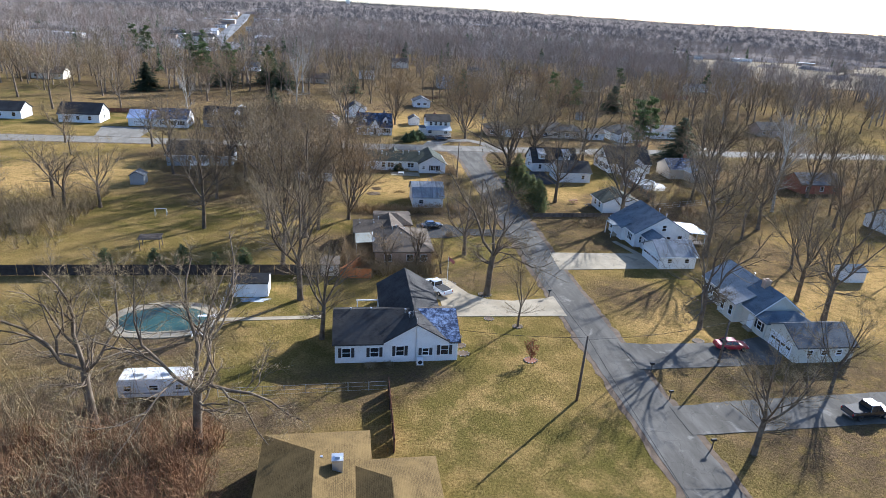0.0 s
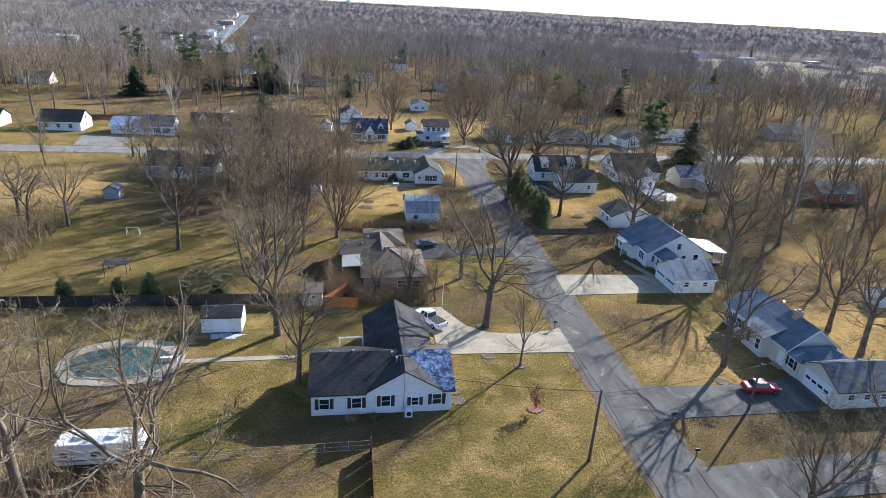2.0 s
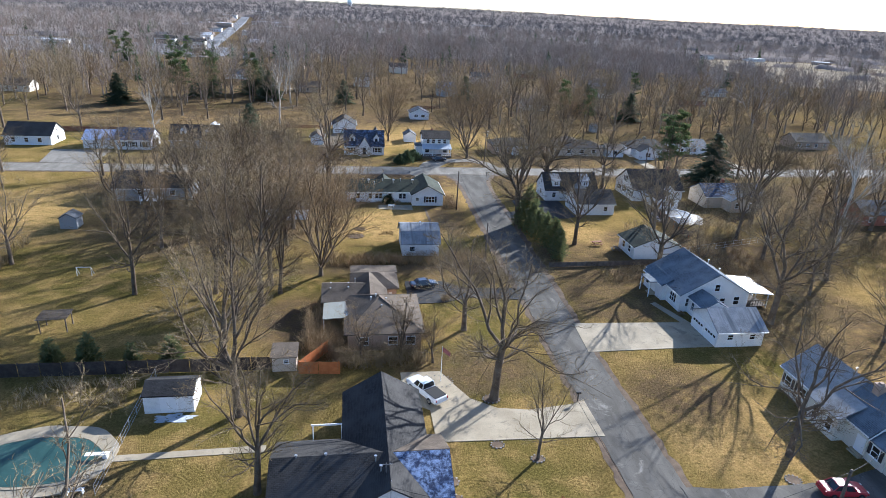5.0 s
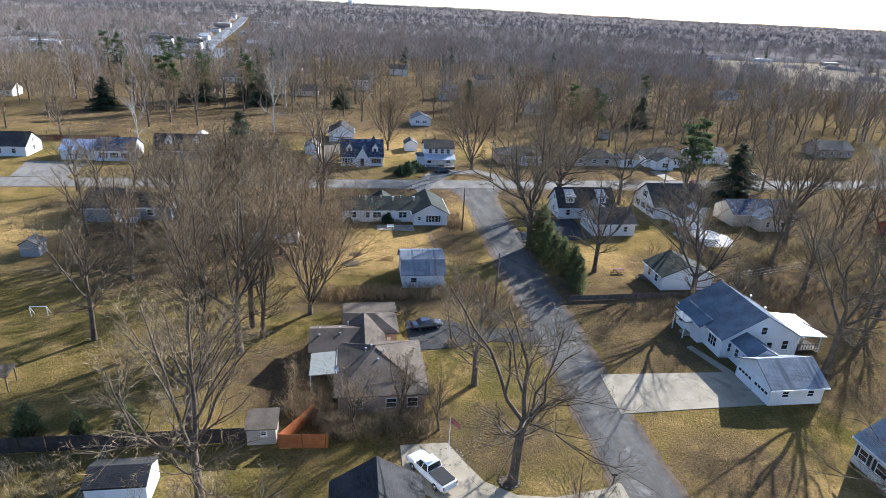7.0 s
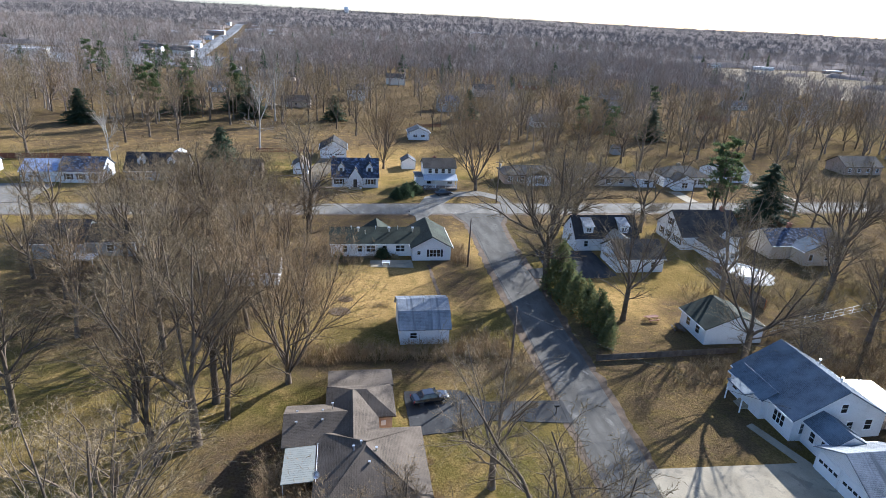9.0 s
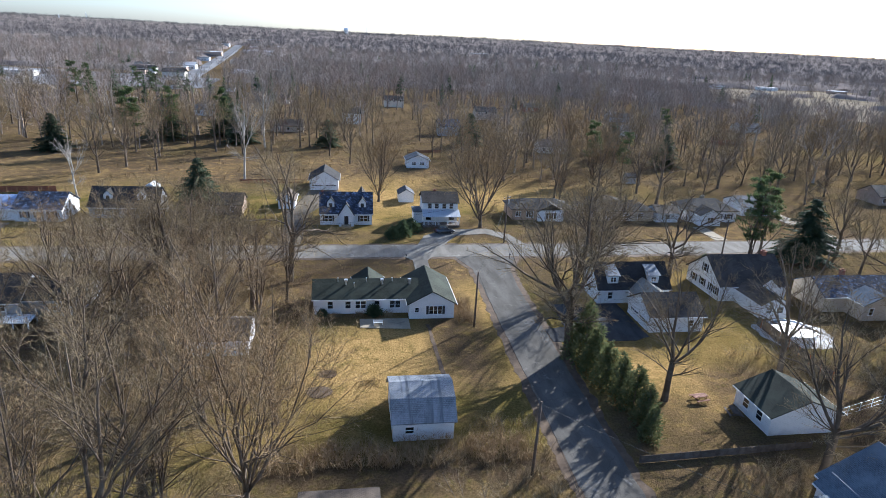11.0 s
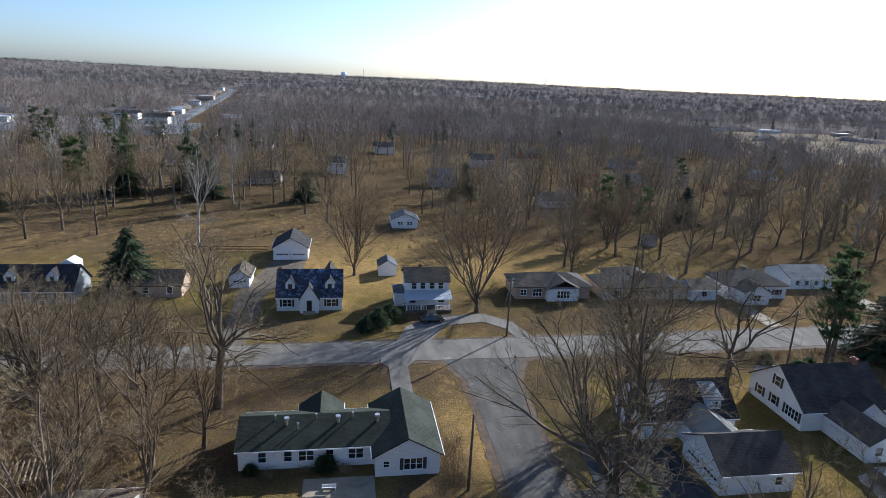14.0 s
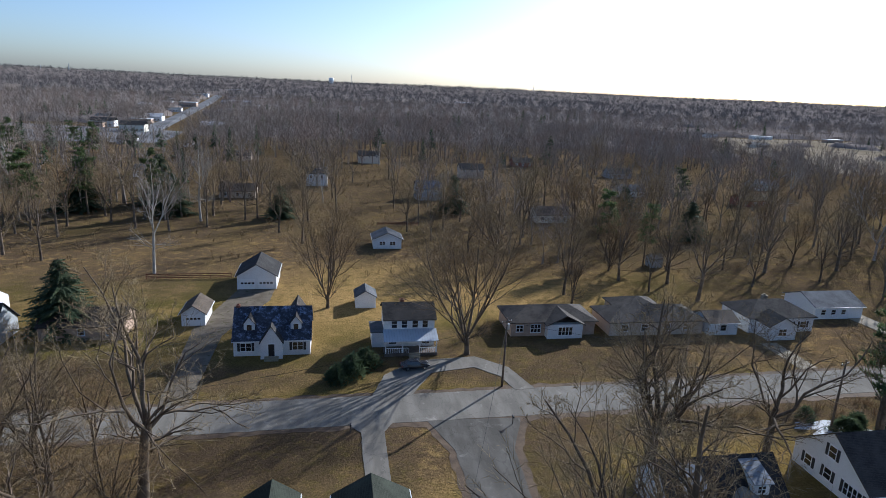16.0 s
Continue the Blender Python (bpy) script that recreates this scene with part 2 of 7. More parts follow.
CEDAR = leafy(surface("cedar_foliage", (0.088, 0.112, 0.046), (0.160, 0.168, 0.078), 0.9, 9.0, 0.85, 0.0, stain=(0.20, 0.165, 0.055), vary=0.2, spec=0.2))
SPRUCE = leafy(surface("spruce_needles", (0.044, 0.066, 0.034), (0.090, 0.115, 0.058), 0.9, 9.0, 0.85, 0.0, vary=0.2, spec=0.2))
PINE = leafy(surface("pine_needles", (0.060, 0.090, 0.034), (0.115, 0.145, 0.058), 0.9, 9.0, 0.85, 0.0, vary=0.2, spec=0.2))
RUSSET_LEAF = leafy(surface("russet_leaves", (0.13, 0.05, 0.025), (0.20, 0.085, 0.04), 0.9, 9.0, 0.85, 0.0, vary=0.2))
MULCH = surface("red_mulch", (0.17, 0.062, 0.035), (0.23, 0.10, 0.055), 1.5, 14.0, 0.95, 0.8)
SOIL = surface("dark_leafy_soil", (0.075, 0.05, 0.032), (0.13, 0.09, 0.055), 0.8, 9.0, 0.95, 0.8)
POOL_COVER = surface("dark_green_pool_cover", (0.018, 0.050, 0.045), (0.030, 0.075, 0.065), 0.3, 4.0, 0.55, 0.2, stain=(0.06, 0.10, 0.085))
FROST = surface("thin_frost", (0.34, 0.37, 0.40), (0.46, 0.48, 0.50), 1.2, 8.0, 0.8, 0.2, stain=(0.14, 0.13, 0.08))
RIVER_STONE = surface("grey_stone", (0.16, 0.15, 0.135), (0.26, 0.24, 0.21), 1.5, 12.0, 0.9, 0.3, vary=0.3)


# ---- mesh building ----
class Shape:
    """Vertices and faces gathered for one mesh."""

    def __init__(self):
        self.v, self.f = [], []

    def add(self, verts, faces):
        n = len(self.v)
        self.v += [tuple(p) for p in verts]
        self.f += [tuple(n + i for i in f) for f in faces]
        return self

    def box(self, x0, x1, y0, y1, z0, z1, chamfer=0.0):
        if chamfer:
            return self.prism([(x0 + chamfer, y0), (x1 - chamfer, y0), (x1, y0 + chamfer), (x1, y1 - chamfer),
                               (x1 - chamfer, y1), (x0 + chamfer, y1), (x0, y1 - chamfer), (x0, y0 + chamfer)], z0, z1)
        return self.prism([(x0, y0), (x1, y0), (x1, y1), (x0, y1)], z0, z1)

    def prism(self, poly, z0, z1):
        """An upright prism over a counter-clockwise outline."""
        n = len(poly)
        self.add([(x, y, z0) for x, y in poly] + [(x, y, z1) for x, y in poly],
                 [tuple(range(n - 1, -1, -1)), tuple(range(n, 2 * n))] + [(i, (i + 1) % n, n + (i + 1) % n, n + i) for i in range(n)])
        return self

    def extrude(self, poly, axis, a, b):
        """A prism along x (axis 0, poly in y, z) or y (axis 1, poly in x, z)."""
        n = len(poly)
        put = (lambda p, s: (s, p[0], p[1])) if axis == 0 else (lambda p, s: (p[0], s, p[1]))
        self.add([put(p, a) for p in poly] + [put(p, b) for p in poly],
                 [tuple(range(n)), tuple(range(2 * n - 1, n - 1, -1))] + [(i, n + i, n + (i + 1) % n, (i + 1) % n) for i in range(n)])
        return self

    def tube(self, pts, radii, k=6, cap=False):
        """A tapered tube along points."""
        pts = [Vector(p) for p in pts]
        n0 = len(self.v)
        for i, p in enumerate(pts):
            d = (pts[min(i + 1, len(pts) - 1)] - pts[max(i - 1, 0)]).normalized()
            side = d.cross(Vector((0.31, 0.77, 0.56))).normalized()
            up = d.cross(side)
            for j in range(k):
                a = 2 * math.pi * j / k
                q = p + (side * math.cos(a) + up * math.sin(a)) * radii[i]
                self.v.append((q.x, q.y, q.z))
        for i in range(len(pts) - 1):
            for j in range(k):
                a, b = n0 + i * k + j, n0 + i * k + (j + 1) % k
                self.f.append((a, b, b + k, a + k))
        if cap:
            self.f.append(tuple(range(n0 + k - 1, n0 - 1, -1)))
            self.f.append(tuple(range(len(self.v) - k, len(self.v))))
        return self

    def moved(self, m):
        self.v = [tuple(m @ Vector(p)) for p in self.v]
        return self

    def mesh(self, name, mat=None, smooth=False):
        me = bpy.data.meshes.new(name)
        me.from_pydata(self.v, [], self.f)
        bm = bmesh.new()
        bm.from_mesh(me)
        bmesh.ops.recalc_face_normals(bm, faces=bm.faces) if len(self.f) < 4000 else None
        bm.to_mesh(me)
        bm.free()
        if smooth:
            me.polygons.foreach_set("use_smooth", [True] * len(me.polygons))
        if mat:
            me.materials.append(mat)
        me.update()
        return me


def part(name, shape, mat, parent=None, label="", at=None, smooth=False):
    """One mesh object under a thing or a part; shape: a Shape or a shared mesh."""
    me = shape.mesh(name, mat, smooth) if isinstance(shape, Shape) else shape
    ob = new(name, me)
    ob.parent = parent
    if at is not None:
        ob.matrix_basis = at
    return tagged(ob, label)


def thing(name, label, category, x=0.0, y=0.0, z=0.0, turn=0.0, group="", kind=""):
    ob = new(name)
    ob.matrix_basis = pose(x, y, z, 0, 0, turn)
    return tagged(ob, label, category, group, kind)


def structure(name, shape, mat, label, category, smooth=False):
    ob = new(name, shape.mesh(name, mat, smooth))
    return tagged(ob, label, category, kind="structure")


# ---- ground, roads ----
def relief(x, y):
    """Level round the houses, low wooded hills far off."""
    r = math.hypot(x - 20, y - 60)
    k = min(1.0, max(0.0, (r - 700) / 3000))
    k = k * k * (3 - 2 * k)
    return k * (36 + 10 * noise.noise((x / 900, y / 900, 0.3)) + 4 * noise.noise((x / 250, y / 250, 3.1)))


def spot(x, y, cx, cy, rx, ry):
    d = ((x - cx) / rx) ** 2 + ((y - cy) / ry) ** 2
    return max(0.0, min(1.0, 1.6 - d))


# brown leaf litter; some spots paint tree and house shade into the ground
LITTER_SHADE = [(-35, 40, 34, 20), (-31, 58, 12, 9), (-15, 56, 13, 4), (-6, 58, 12, 3), (-14, 176, 40, 16), (20, 186, 40, 5), (60, 207, 34, 7), (110, 207, 40, 6), (150, 200, 60, 90), (-26, 206, 30, 9), (1, 106, 9, 9), (-22, 156, 26, 26), (15, 182, 24, 7), (70, 190, 60, 7),
          (75, 128, 24, 16), (-40, 300, 90, 55), (120, 300, 130, 50), (40, 330, 200, 40), (18, 125, 26, 4), (60, 212, 40, 12), (80, 50, 40, 16), (-25, 178, 34, 12), (27, 160, 4, 22), (46, 178, 5, 12), (62, 190, 40, 5), (50, 128, 12, 10), (3, 63.8, 10, 3.5), (48, 112, 8, 9), (76, 106, 14, 16), (20, 92, 10, 5), (46, 86, 7, 6), (-30, 74, 14, 8), (44, 62, 8, 5), (-20, 205, 40, 6), (62, 122, 14, 7), (66, 140, 8, 5), (90, 158, 10, 12)]
GOLD = [(-60, 155, 24, 18), (50, 78, 9, 9), (15, 148, 13, 10), (25, 255, 26, 30), (-10, 275, 40, 20), (95, 88, 26, 24), (52, 140, 10, 8),
        (32, 177, 4, 16), (100, 215, 30, 14), (-70, 275, 40, 22), (60, 250, 26, 22)]


def axis_steps(lo, a, b, hi, fine, grow):
    pts, s = [], fine
    x = a
    while x > lo:
        s *= grow
        x -= s
        pts.append(max(x, lo))
    pts = pts[::-1]
    n = int((b - a) / fine)
    pts += [a + (b - a) * i / n for i in range(n + 1)]
    x, s = b, fine
    while x < hi:
        s *= grow
        x += s
        pts.append(min(x, hi))
    return pts


def make_ground():
    xs = axis_steps(-4600, -160, 220, 4600, 3.0, 1.14)
    ys = axis_steps(-1500, -20, 400, 4700, 3.0, 1.14)
    sh = Shape()
    sh.v = [(x, y, relief(x, y)) for y in ys for x in xs]
    w = len(xs)
    sh.f = [(j * w + i, j * w + i + 1, (j + 1) * w + i + 1, (j + 1) * w + i) for j in range(len(ys) - 1) for i in range(w - 1)]
    me = sh.mesh("ground", GRASS, True)
    litter, gold = me.attributes.new("litter", 'FLOAT', 'POINT'), me.attributes.new("gold", 'FLOAT', 'POINT')
    lv, gv = [], []
    for x, y, z in sh.v:
        far = max(0.0, min(1.0, (y - 300) / 30, 1.0)) if abs(x - 20) < 110 else max(0.0, min(0.55, (y - 225) / 30), min(1.0, (y - 290) / 60))
        wob = 0.35 * noise.noise((x / 14, y / 14, 0))
        lv.append(max(0.0, min(1.0, max([spot(x, y, *s) for s in LITTER_SHADE] + [1.15 * far]) + wob - 0.1)))
        gv.append(max(0.0, min(1.0, max(spot(x, y, *s) for s in GOLD) + wob - 0.1)))
    litter.data.foreach_set("value", lv)
    gold.data.foreach_set("value", gv)
    tagged(new("ground", me), "dry winter lawn and leaf litter, tan and olive", "ground", kind="structure")


make_ground()


def ragged_strip(centre, widths, step=0.8, rough=0.16, z=0.04):
    """A paved strip along a line of points, with broken edges."""
    pts = [Vector((*p, 0)) for p in centre]
    left, right = [], []
    for (p, q), (w0, w1) in zip(zip(pts, pts[1:]), zip(widths, widths[1:])):
        n = max(1, int((q - p).length / step))
        d = (q - p).normalized()
        s = Vector((-d.y, d.x, 0))
        for i in range(n + (q == pts[-1])):
            c, w = p.lerp(q, i / n), w0 + (w1 - w0) * i / n
            jl = rough * (noise.noise((c.x * 0.5, c.y * 0.5, 1)) + 0.6 * noise.noise((c.x * 1.9, c.y * 1.9, 2)))
            jr = rough * (noise.noise((c.x * 0.5, c.y * 0.5, 7)) + 0.6 * noise.noise((c.x * 1.9, c.y * 1.9, 8)))
            left.append(c + s * (w / 2 + jl))
            right.append(c - s * (w / 2 + jr))
    n = len(left)
    sh = Shape()
    up = lambda p, h: (p.x, p.y, h + relief(p.x, p.y))
    sh.v = [up(p, z) for p in left] + [up(p, z) for p in right] + [up(p, -0.05) for p in left] + [up(p, -0.05) for p in right]
    for i in range(n - 1):
        sh.f += [(n + i, n + i + 1, i + 1, i), (2 * n + i, i, i + 1, 2 * n + i + 1), (n + i, 3 * n + i, 3 * n + i + 1, n + i + 1)]
    return sh


MAIN = [(35.0, -60), (35.3, 40), (35.4, 70), (35.7, 95), (36.6, 120), (37.4, 150), (38.0, 175), (38.3, 184), (38.6, 191)]
structure("road_verge", ragged_strip(MAIN, [7.6, 7.5, 7.4, 7.3, 8.2, 9.0, 8.6, 9.6, 15.0], 0.7, 0.5, 0.018), SOIL, "brown leaf-strewn verge along the road", "verge")
structure("cross_verge", ragged_strip([(-160, 192.8), (0, 194.3), (60, 195.1), (200, 199.9)], [9.4, 9.4, 9.8, 9.6], 0.7, 0.6, 0.022), SOIL, "brown leaf-strewn verge along the cross street", "verge")
structure("main_road", ragged_strip(MAIN, [5.9, 5.9, 5.8, 5.8, 6.2, 6.4, 6.6, 7.6, 13.0]), ASPHALT, "narrow worn grey asphalt road with patches", "road")
CROSS = [(-600, 189), (-75, 193.6), (0, 194.4), (60, 195.2), (140, 198), (400, 206), (700, 214)]
structure("cross_road", ragged_strip(CROSS, [7.6] * 7, z=0.052), ASPHALT_DRIVE, "sunlit pale grey asphalt cross street", "road")


def slab(name, poly, mat, label, z=0.07, category="driveway", rough=0.0):
    pts = []
    for (x0, y0), (x1, y1) in zip(poly, poly[1:] + poly[:1]):
        n = max(1, int(math.hypot(x1 - x0, y1 - y0) / 0.7)) if rough else 1
        for i in range(n):
            x, y = x0 + (x1 - x0) * i / n, y0 + (y1 - y0) * i / n
            pts.append((x + rough * noise.noise((x, y, 5)), y + rough * noise.noise((x, y, 9))))
    return structure(name, Shape().prism(pts, -0.05, z), mat, label, category)


slab("driveway_1", [(14.6, 78.9), (33.2, 78.4), (33.2, 85.2), (31.5, 84.4), (26, 83.7), (22.4, 84.3), (19.6, 86.4), (18.2, 89.2), (16.8, 92.4), (11.8, 92.4), (11.8, 86.6), (14.6, 84.5)],
     CONCRETE, "pale concrete driveway that curves to a house")
slab("driveway_2", [(37.9, 95.8), (57.0, 96.2), (57.0, 103.4), (38.6, 104.0)], CONCRETE, "broad pale concrete driveway in front of a garage")
slab("driveway_3", [(37.7, 63.4), (58.2, 63.6), (60.4, 66.0), (60.4, 71.0), (54.5, 69.6), (42, 69.6), (37.7, 70.4)], ASPHALT, "grey asphalt driveway with a car on it", rough=0.15)
slab("driveway_4", [(37.8, 50.2), (60, 50.6), (78, 50.8), (78, 56.8), (60, 56.4), (46, 56.0), (37.8, 55.4)], ASPHALT, "long grey asphalt driveway", rough=0.15)
slab("driveway_5", [(23.4, 173.0), (26.2, 173.0), (26.3, 189), (27.8, 191.4), (21.6, 191.4), (23.3, 189)], ASPHALT_DRIVE, "narrow grey driveway from the cross street", rough=0.1)
# driveway_6 and driveway_7 are dark from shade painted into the asphalt
slab("driveway_6", [(14.8, 111.4), (20.5, 111.8), (24, 113.4), (33.6, 112.2), (33.6, 116.6), (24.4, 117.0), (21.4, 119.6), (14.6, 119.8)], ASPHALT_SHADED, "asphalt driveway beside a brown house, tree shade put into its colour", rough=0.15)
slab("driveway_7", [(41.0, 153.2), (54, 152.8), (56.8, 154), (56.8, 166.6), (45, 166.6), (44.4, 158), (41, 157.4)], ASPHALT_SHADED, "asphalt drive by a big tree, house shade put into its colour", rough=0.15)
slab("driveway_8", [(-3.4, 198), (0.6, 198), (1.0, 222), (7.4, 240), (7.6, 247.4), (0.4, 247.4), (-1.6, 238), (-4.4, 225)], GRAVEL, "grey gravel drive past a house to a garage", rough=0.2)
slab("driveway_9", [(25.2, 198.2), (31.0, 198.2), (34.8, 205), (42.0, 206.5), (45.4, 203), (46.4, 198.6), (49.6, 198.6), (47.6, 206), (43, 210.4), (33, 209.6), (27.6, 205)],
     ASPHALT_DRIVE, "looped grey drive in front of a house", rough=0.15)
slab("driveway_10", [(97.2, 201.4), (100.6, 201.6), (100.8, 212), (97.4, 212)], CONCRETE, "pale concrete drive")
slab("driveway_11", [(128, 203.6), (132, 203.8), (131, 230), (127, 238), (122, 238), (126, 226)], CONCRETE, "long pale concrete drive to a garage")
slab("driveway_12", [(-75, 198), (-62, 198), (-62, 214), (-78, 214)], ASPHALT_DRIVE, "grey drive in front of a white house", rough=0.2)
slab("path_1", [(57.0, 103.4), (55.6, 103.4), (53.8, 110), (54.8, 110.4)], CONCRETE, "narrow concrete footpath to a porch", 0.05, "path")
slab("path_2", [(-18.2, 78.6), (-3, 78.9), (-3, 79.9), (-18.2, 79.5)], CONCRETE, "pale concrete footpath to the pool", 0.05, "path")
slab("path_3", [(22.8, 140), (23.3, 140), (23.0, 160), (22.5, 160)], SOIL, "narrow worn earth path across a yard", 0.03, "path", 0.25)
slab("patio_1", [(12.2, 162.4), (19.9, 162.4), (19.9, 158.6), (12.2, 159.4)], CONCRETE, "concrete patio behind a house", 0.06, "patio")


# ---- houses ----
SPIN = {"S": 0, "E": 90, "N": 180, "W": -90}
cache = {}


def shared(key, make, mat, smooth=False):
    if key not in cache:
        cache[key] = make().mesh(key[0], mat, smooth)
    return cache[key]


def ring(w0, h0, w1, h1, z0, z1, y0, y1):
    """A flat frame: outer half-width w1 from z1[0] to z1[1], opening half-width w0 from z0[0] to z0[1], from y0 (front) to y1."""
    out = [(-w1, z1[0]), (w1, z1[0]), (w1, z1[1]), (-w1, z1[1])]
    inn = [(-w0, z0[0]), (w0, z0[0]), (w0, z0[1]), (-w0, z0[1])]
    s = Shape()
    s.v = [(x, y0, z) for x, z in out + inn] + [(x, y1, z) for x, z in out + inn]
    for i in range(4):
        j = (i + 1) % 4
        s.f += [(i, j, 4 + j, 4 + i), (8 + j, 8 + i, 12 + i, 12 + j), (i, 8 + i, 8 + j, j), (4 + i, 4 + j, 12 + j, 12 + i)]
    return s


def window(root, side, x, y, z, w=1.0, h=1.3, shutters=None, sashes=1):
    """A sash window on a wall; (x, y, z): middle of its sill, on the wall's face. It has a casing, panes behind it, a sill, sash bars and shutters."""
    at = pose(x, y, z, 0, 0, SPIN[side])
    win = part("window", shared(("window", w, h), lambda: ring(w / 2, 0, w / 2 + 0.09, 0, (0, h), (-0.06, h + 0.09), -0.065, 0.02), WHITE), None, root, "white window casing", at)
    part("pane", shared(("pane", w, h), lambda: Shape().box(-w / 2, w / 2, -0.02, -0.005, 0, h), GLASS), None, win, "dark reflecting glass")
    part("sill", shared(("sill", w), lambda: Shape().box(-w / 2 - 0.14, w / 2 + 0.14, -0.12, 0.0, -0.11, -0.062), WHITE), None, win)
    part("sash_rail", shared(("sash_rail", w), lambda: Shape().box(-w / 2, w / 2, -0.05, -0.022, -0.025, 0.025), WHITE), None, win, "", pose(0, 0, h / 2))
    for i in range(1, sashes):
        part("mullion", shared(("mullion", h), lambda: Shape().box(-0.05, 0.05, -0.055, -0.022, 0, h), WHITE), None, win, "", pose(-w / 2 + w * i / sashes, 0, 0))
    if shutters:
        def leaf():
            n = 10
            prof = [(0.0, -0.05), (-0.035, -0.05)]
            for i in range(n):
                z0, z1 = -0.03 + (h + 0.06) * i / n, -0.03 + (h + 0.06) * (i + 0.85) / n
                prof += [(-0.062, z0), (-0.038, z1)]
            prof += [(-0.035, h + 0.05), (0.0, h + 0.05)]
            return Shape().extrude(prof, 0, -0.2, 0.2)
        for sx in (-1, 1):
            part("shutter", shared(("shutter", h, shutters.name), leaf, shutters), None, win, "louvred shutter", pose(sx * (w / 2 + 0.3), -0.005, 0))
    return win


def door(root, side, x, y, z=0.1, w=0.95, h=2.05, mat=None, label="white front door"):
    at = pose(x, y, z, 0, 0, SPIN[side])
    mat = mat or WHITE
    d = part("door", shared(("door", w, h, mat.name), lambda: Shape().box(-w / 2, w / 2, -0.05, 0.0, 0, h), mat), None, root, label, at)
    part("casing", shared(("casing", w, h), lambda: ring(w / 2, 0, w / 2 + 0.1, 0, (0.0, h), (-0.04, h + 0.12), -0.075, 0), WHITE), None, d)
    for px in (-0.22, 0.22):
        for pz, ph in ((0.2, 0.65), (1.05, 0.8)):
            part("door_panel", shared(("door_panel", w, ph, mat.name), lambda: Shape().box(-0.15, 0.15, -0.066, -0.05, 0, ph), mat), None, d, "", pose(px * w, 0, pz))
    part("handle", shared(("handle",), lambda: Shape().tube([(w * 0.4, -0.05, 1.0), (w * 0.4, -0.12, 1.0)], [0.03, 0.035], 8, True), METAL), None, d, "metal handle")
    return d


def garage_door(root, side, x, y, w=2.6, h=2.15, z=0.05):
    at = pose(x, y, z, 0, 0, SPIN[side])
    d = part("garage_door", shared(("garage_door", w, h), lambda: ring(w / 2, 0, w / 2 + 0.12, 0, (0.0, h), (-0.02, h + 0.12), -0.07, 0.01), WHITE), None, root, "white panelled garage door", at)
    for i in range(4):
        part("door_section", shared(("door_section", w, h), lambda: Shape().box(-w / 2, w / 2, -0.05, 0.0, 0.008, h / 4 - 0.008), WHITE), None, d, "", pose(0, 0, h * i / 4))
    for j in range(4):
        c = -w / 2 + w * (j + 0.5) / 4
        part("pane", shared(("door_pane", w), lambda: Shape().box(-w * 0.09, w * 0.09, -0.062, -0.05, h * 0.5 + 0.1, h * 0.75 - 0.1), GLASS), None, d, "", pose(c, 0, 0))
    return d


def gable_walls(x0, x1, y0, y1, h, ridge, rise, z0=0.0, apex=None):
    s = Shape()
    if ridge == 'y':
        a = (x0 + x1) / 2 if apex is None else apex
        return s.extrude([(x0, z0), (x1, z0), (x1, h), (a, h + rise), (x0, h)], 1, y0, y1)
    a = (y0 + y1) / 2 if apex is None else apex
    return s.extrude([(y0, z0), (y1, z0), (y1, h), (a, h + rise), (y0, h)], 0, x0, x1)


def gable_roof(x0, x1, y0, y1, h, ridge, rise, over=0.4, apex=None, thick=0.16, ends=(1, 1)):
    """Two thick slopes that lie on the gables and stick out past the walls."""
    lo, hi, a0, a1 = (x0, x1, y0, y1) if ridge == 'y' else (y0, y1, x0, x1)
    a = (lo + hi) / 2 if apex is None else apex
    sl, sr = rise / (a - lo), rise / (hi - a)
    g = 0.012
    poly = [(lo - over, h - over * sl + g), (a, h + rise + g), (hi + over, h - over * sr + g),
            (hi + over, h - over * sr + g + thick), (a, h + rise + g + thick), (lo - over, h - over * sl + g + thick)]
    return Shape().extrude(poly, 1 if ridge == 'y' else 0, a0 - over * 0.8 * ends[0], a1 + over * 0.8 * ends[1])


def hip_roof(x0, x1, y0, y1, h, rise, over=0.45, ridge=None, thick=0.14):
    x0, x1, y0, y1 = x0 - over, x1 + over, y0 - over, y1 + over
    w, d = x1 - x0, y1 - y0
    if ridge is None:
        ridge = ((x0 + d / 2, (y0 + y1) / 2), (x1 - d / 2, (y0 + y1) / 2)) if w >= d else (((x0 + x1) / 2, y0 + w / 2), ((x0 + x1) / 2, y1 - w / 2))
    (ax, ay), (bx, by) = ridge
    b = h - 0.05
    v = [(x0, y0, b), (x1, y0, b), (x1, y1, b), (x0, y1, b), (x0, y0, b + thick), (x1, y0, b + thick), (x1, y1, b + thick), (x0, y1, b + thick), (ax, ay, h + rise), (bx, by, h + rise)]
    f = [(3, 2, 1, 0), (0, 1, 5, 4), (1, 2, 6, 5), (2, 3, 7, 6), (3, 0, 4, 7)]
    f += [(4, 5, 9, 8), (5, 6, 9), (6, 7, 8, 9), (7, 4, 8)] if abs(bx - ax) > abs(by - ay) else [(4, 5, 8), (5, 6, 9, 8), (6, 7, 9), (7, 4, 8, 9)]
    return Shape().add(v, f)


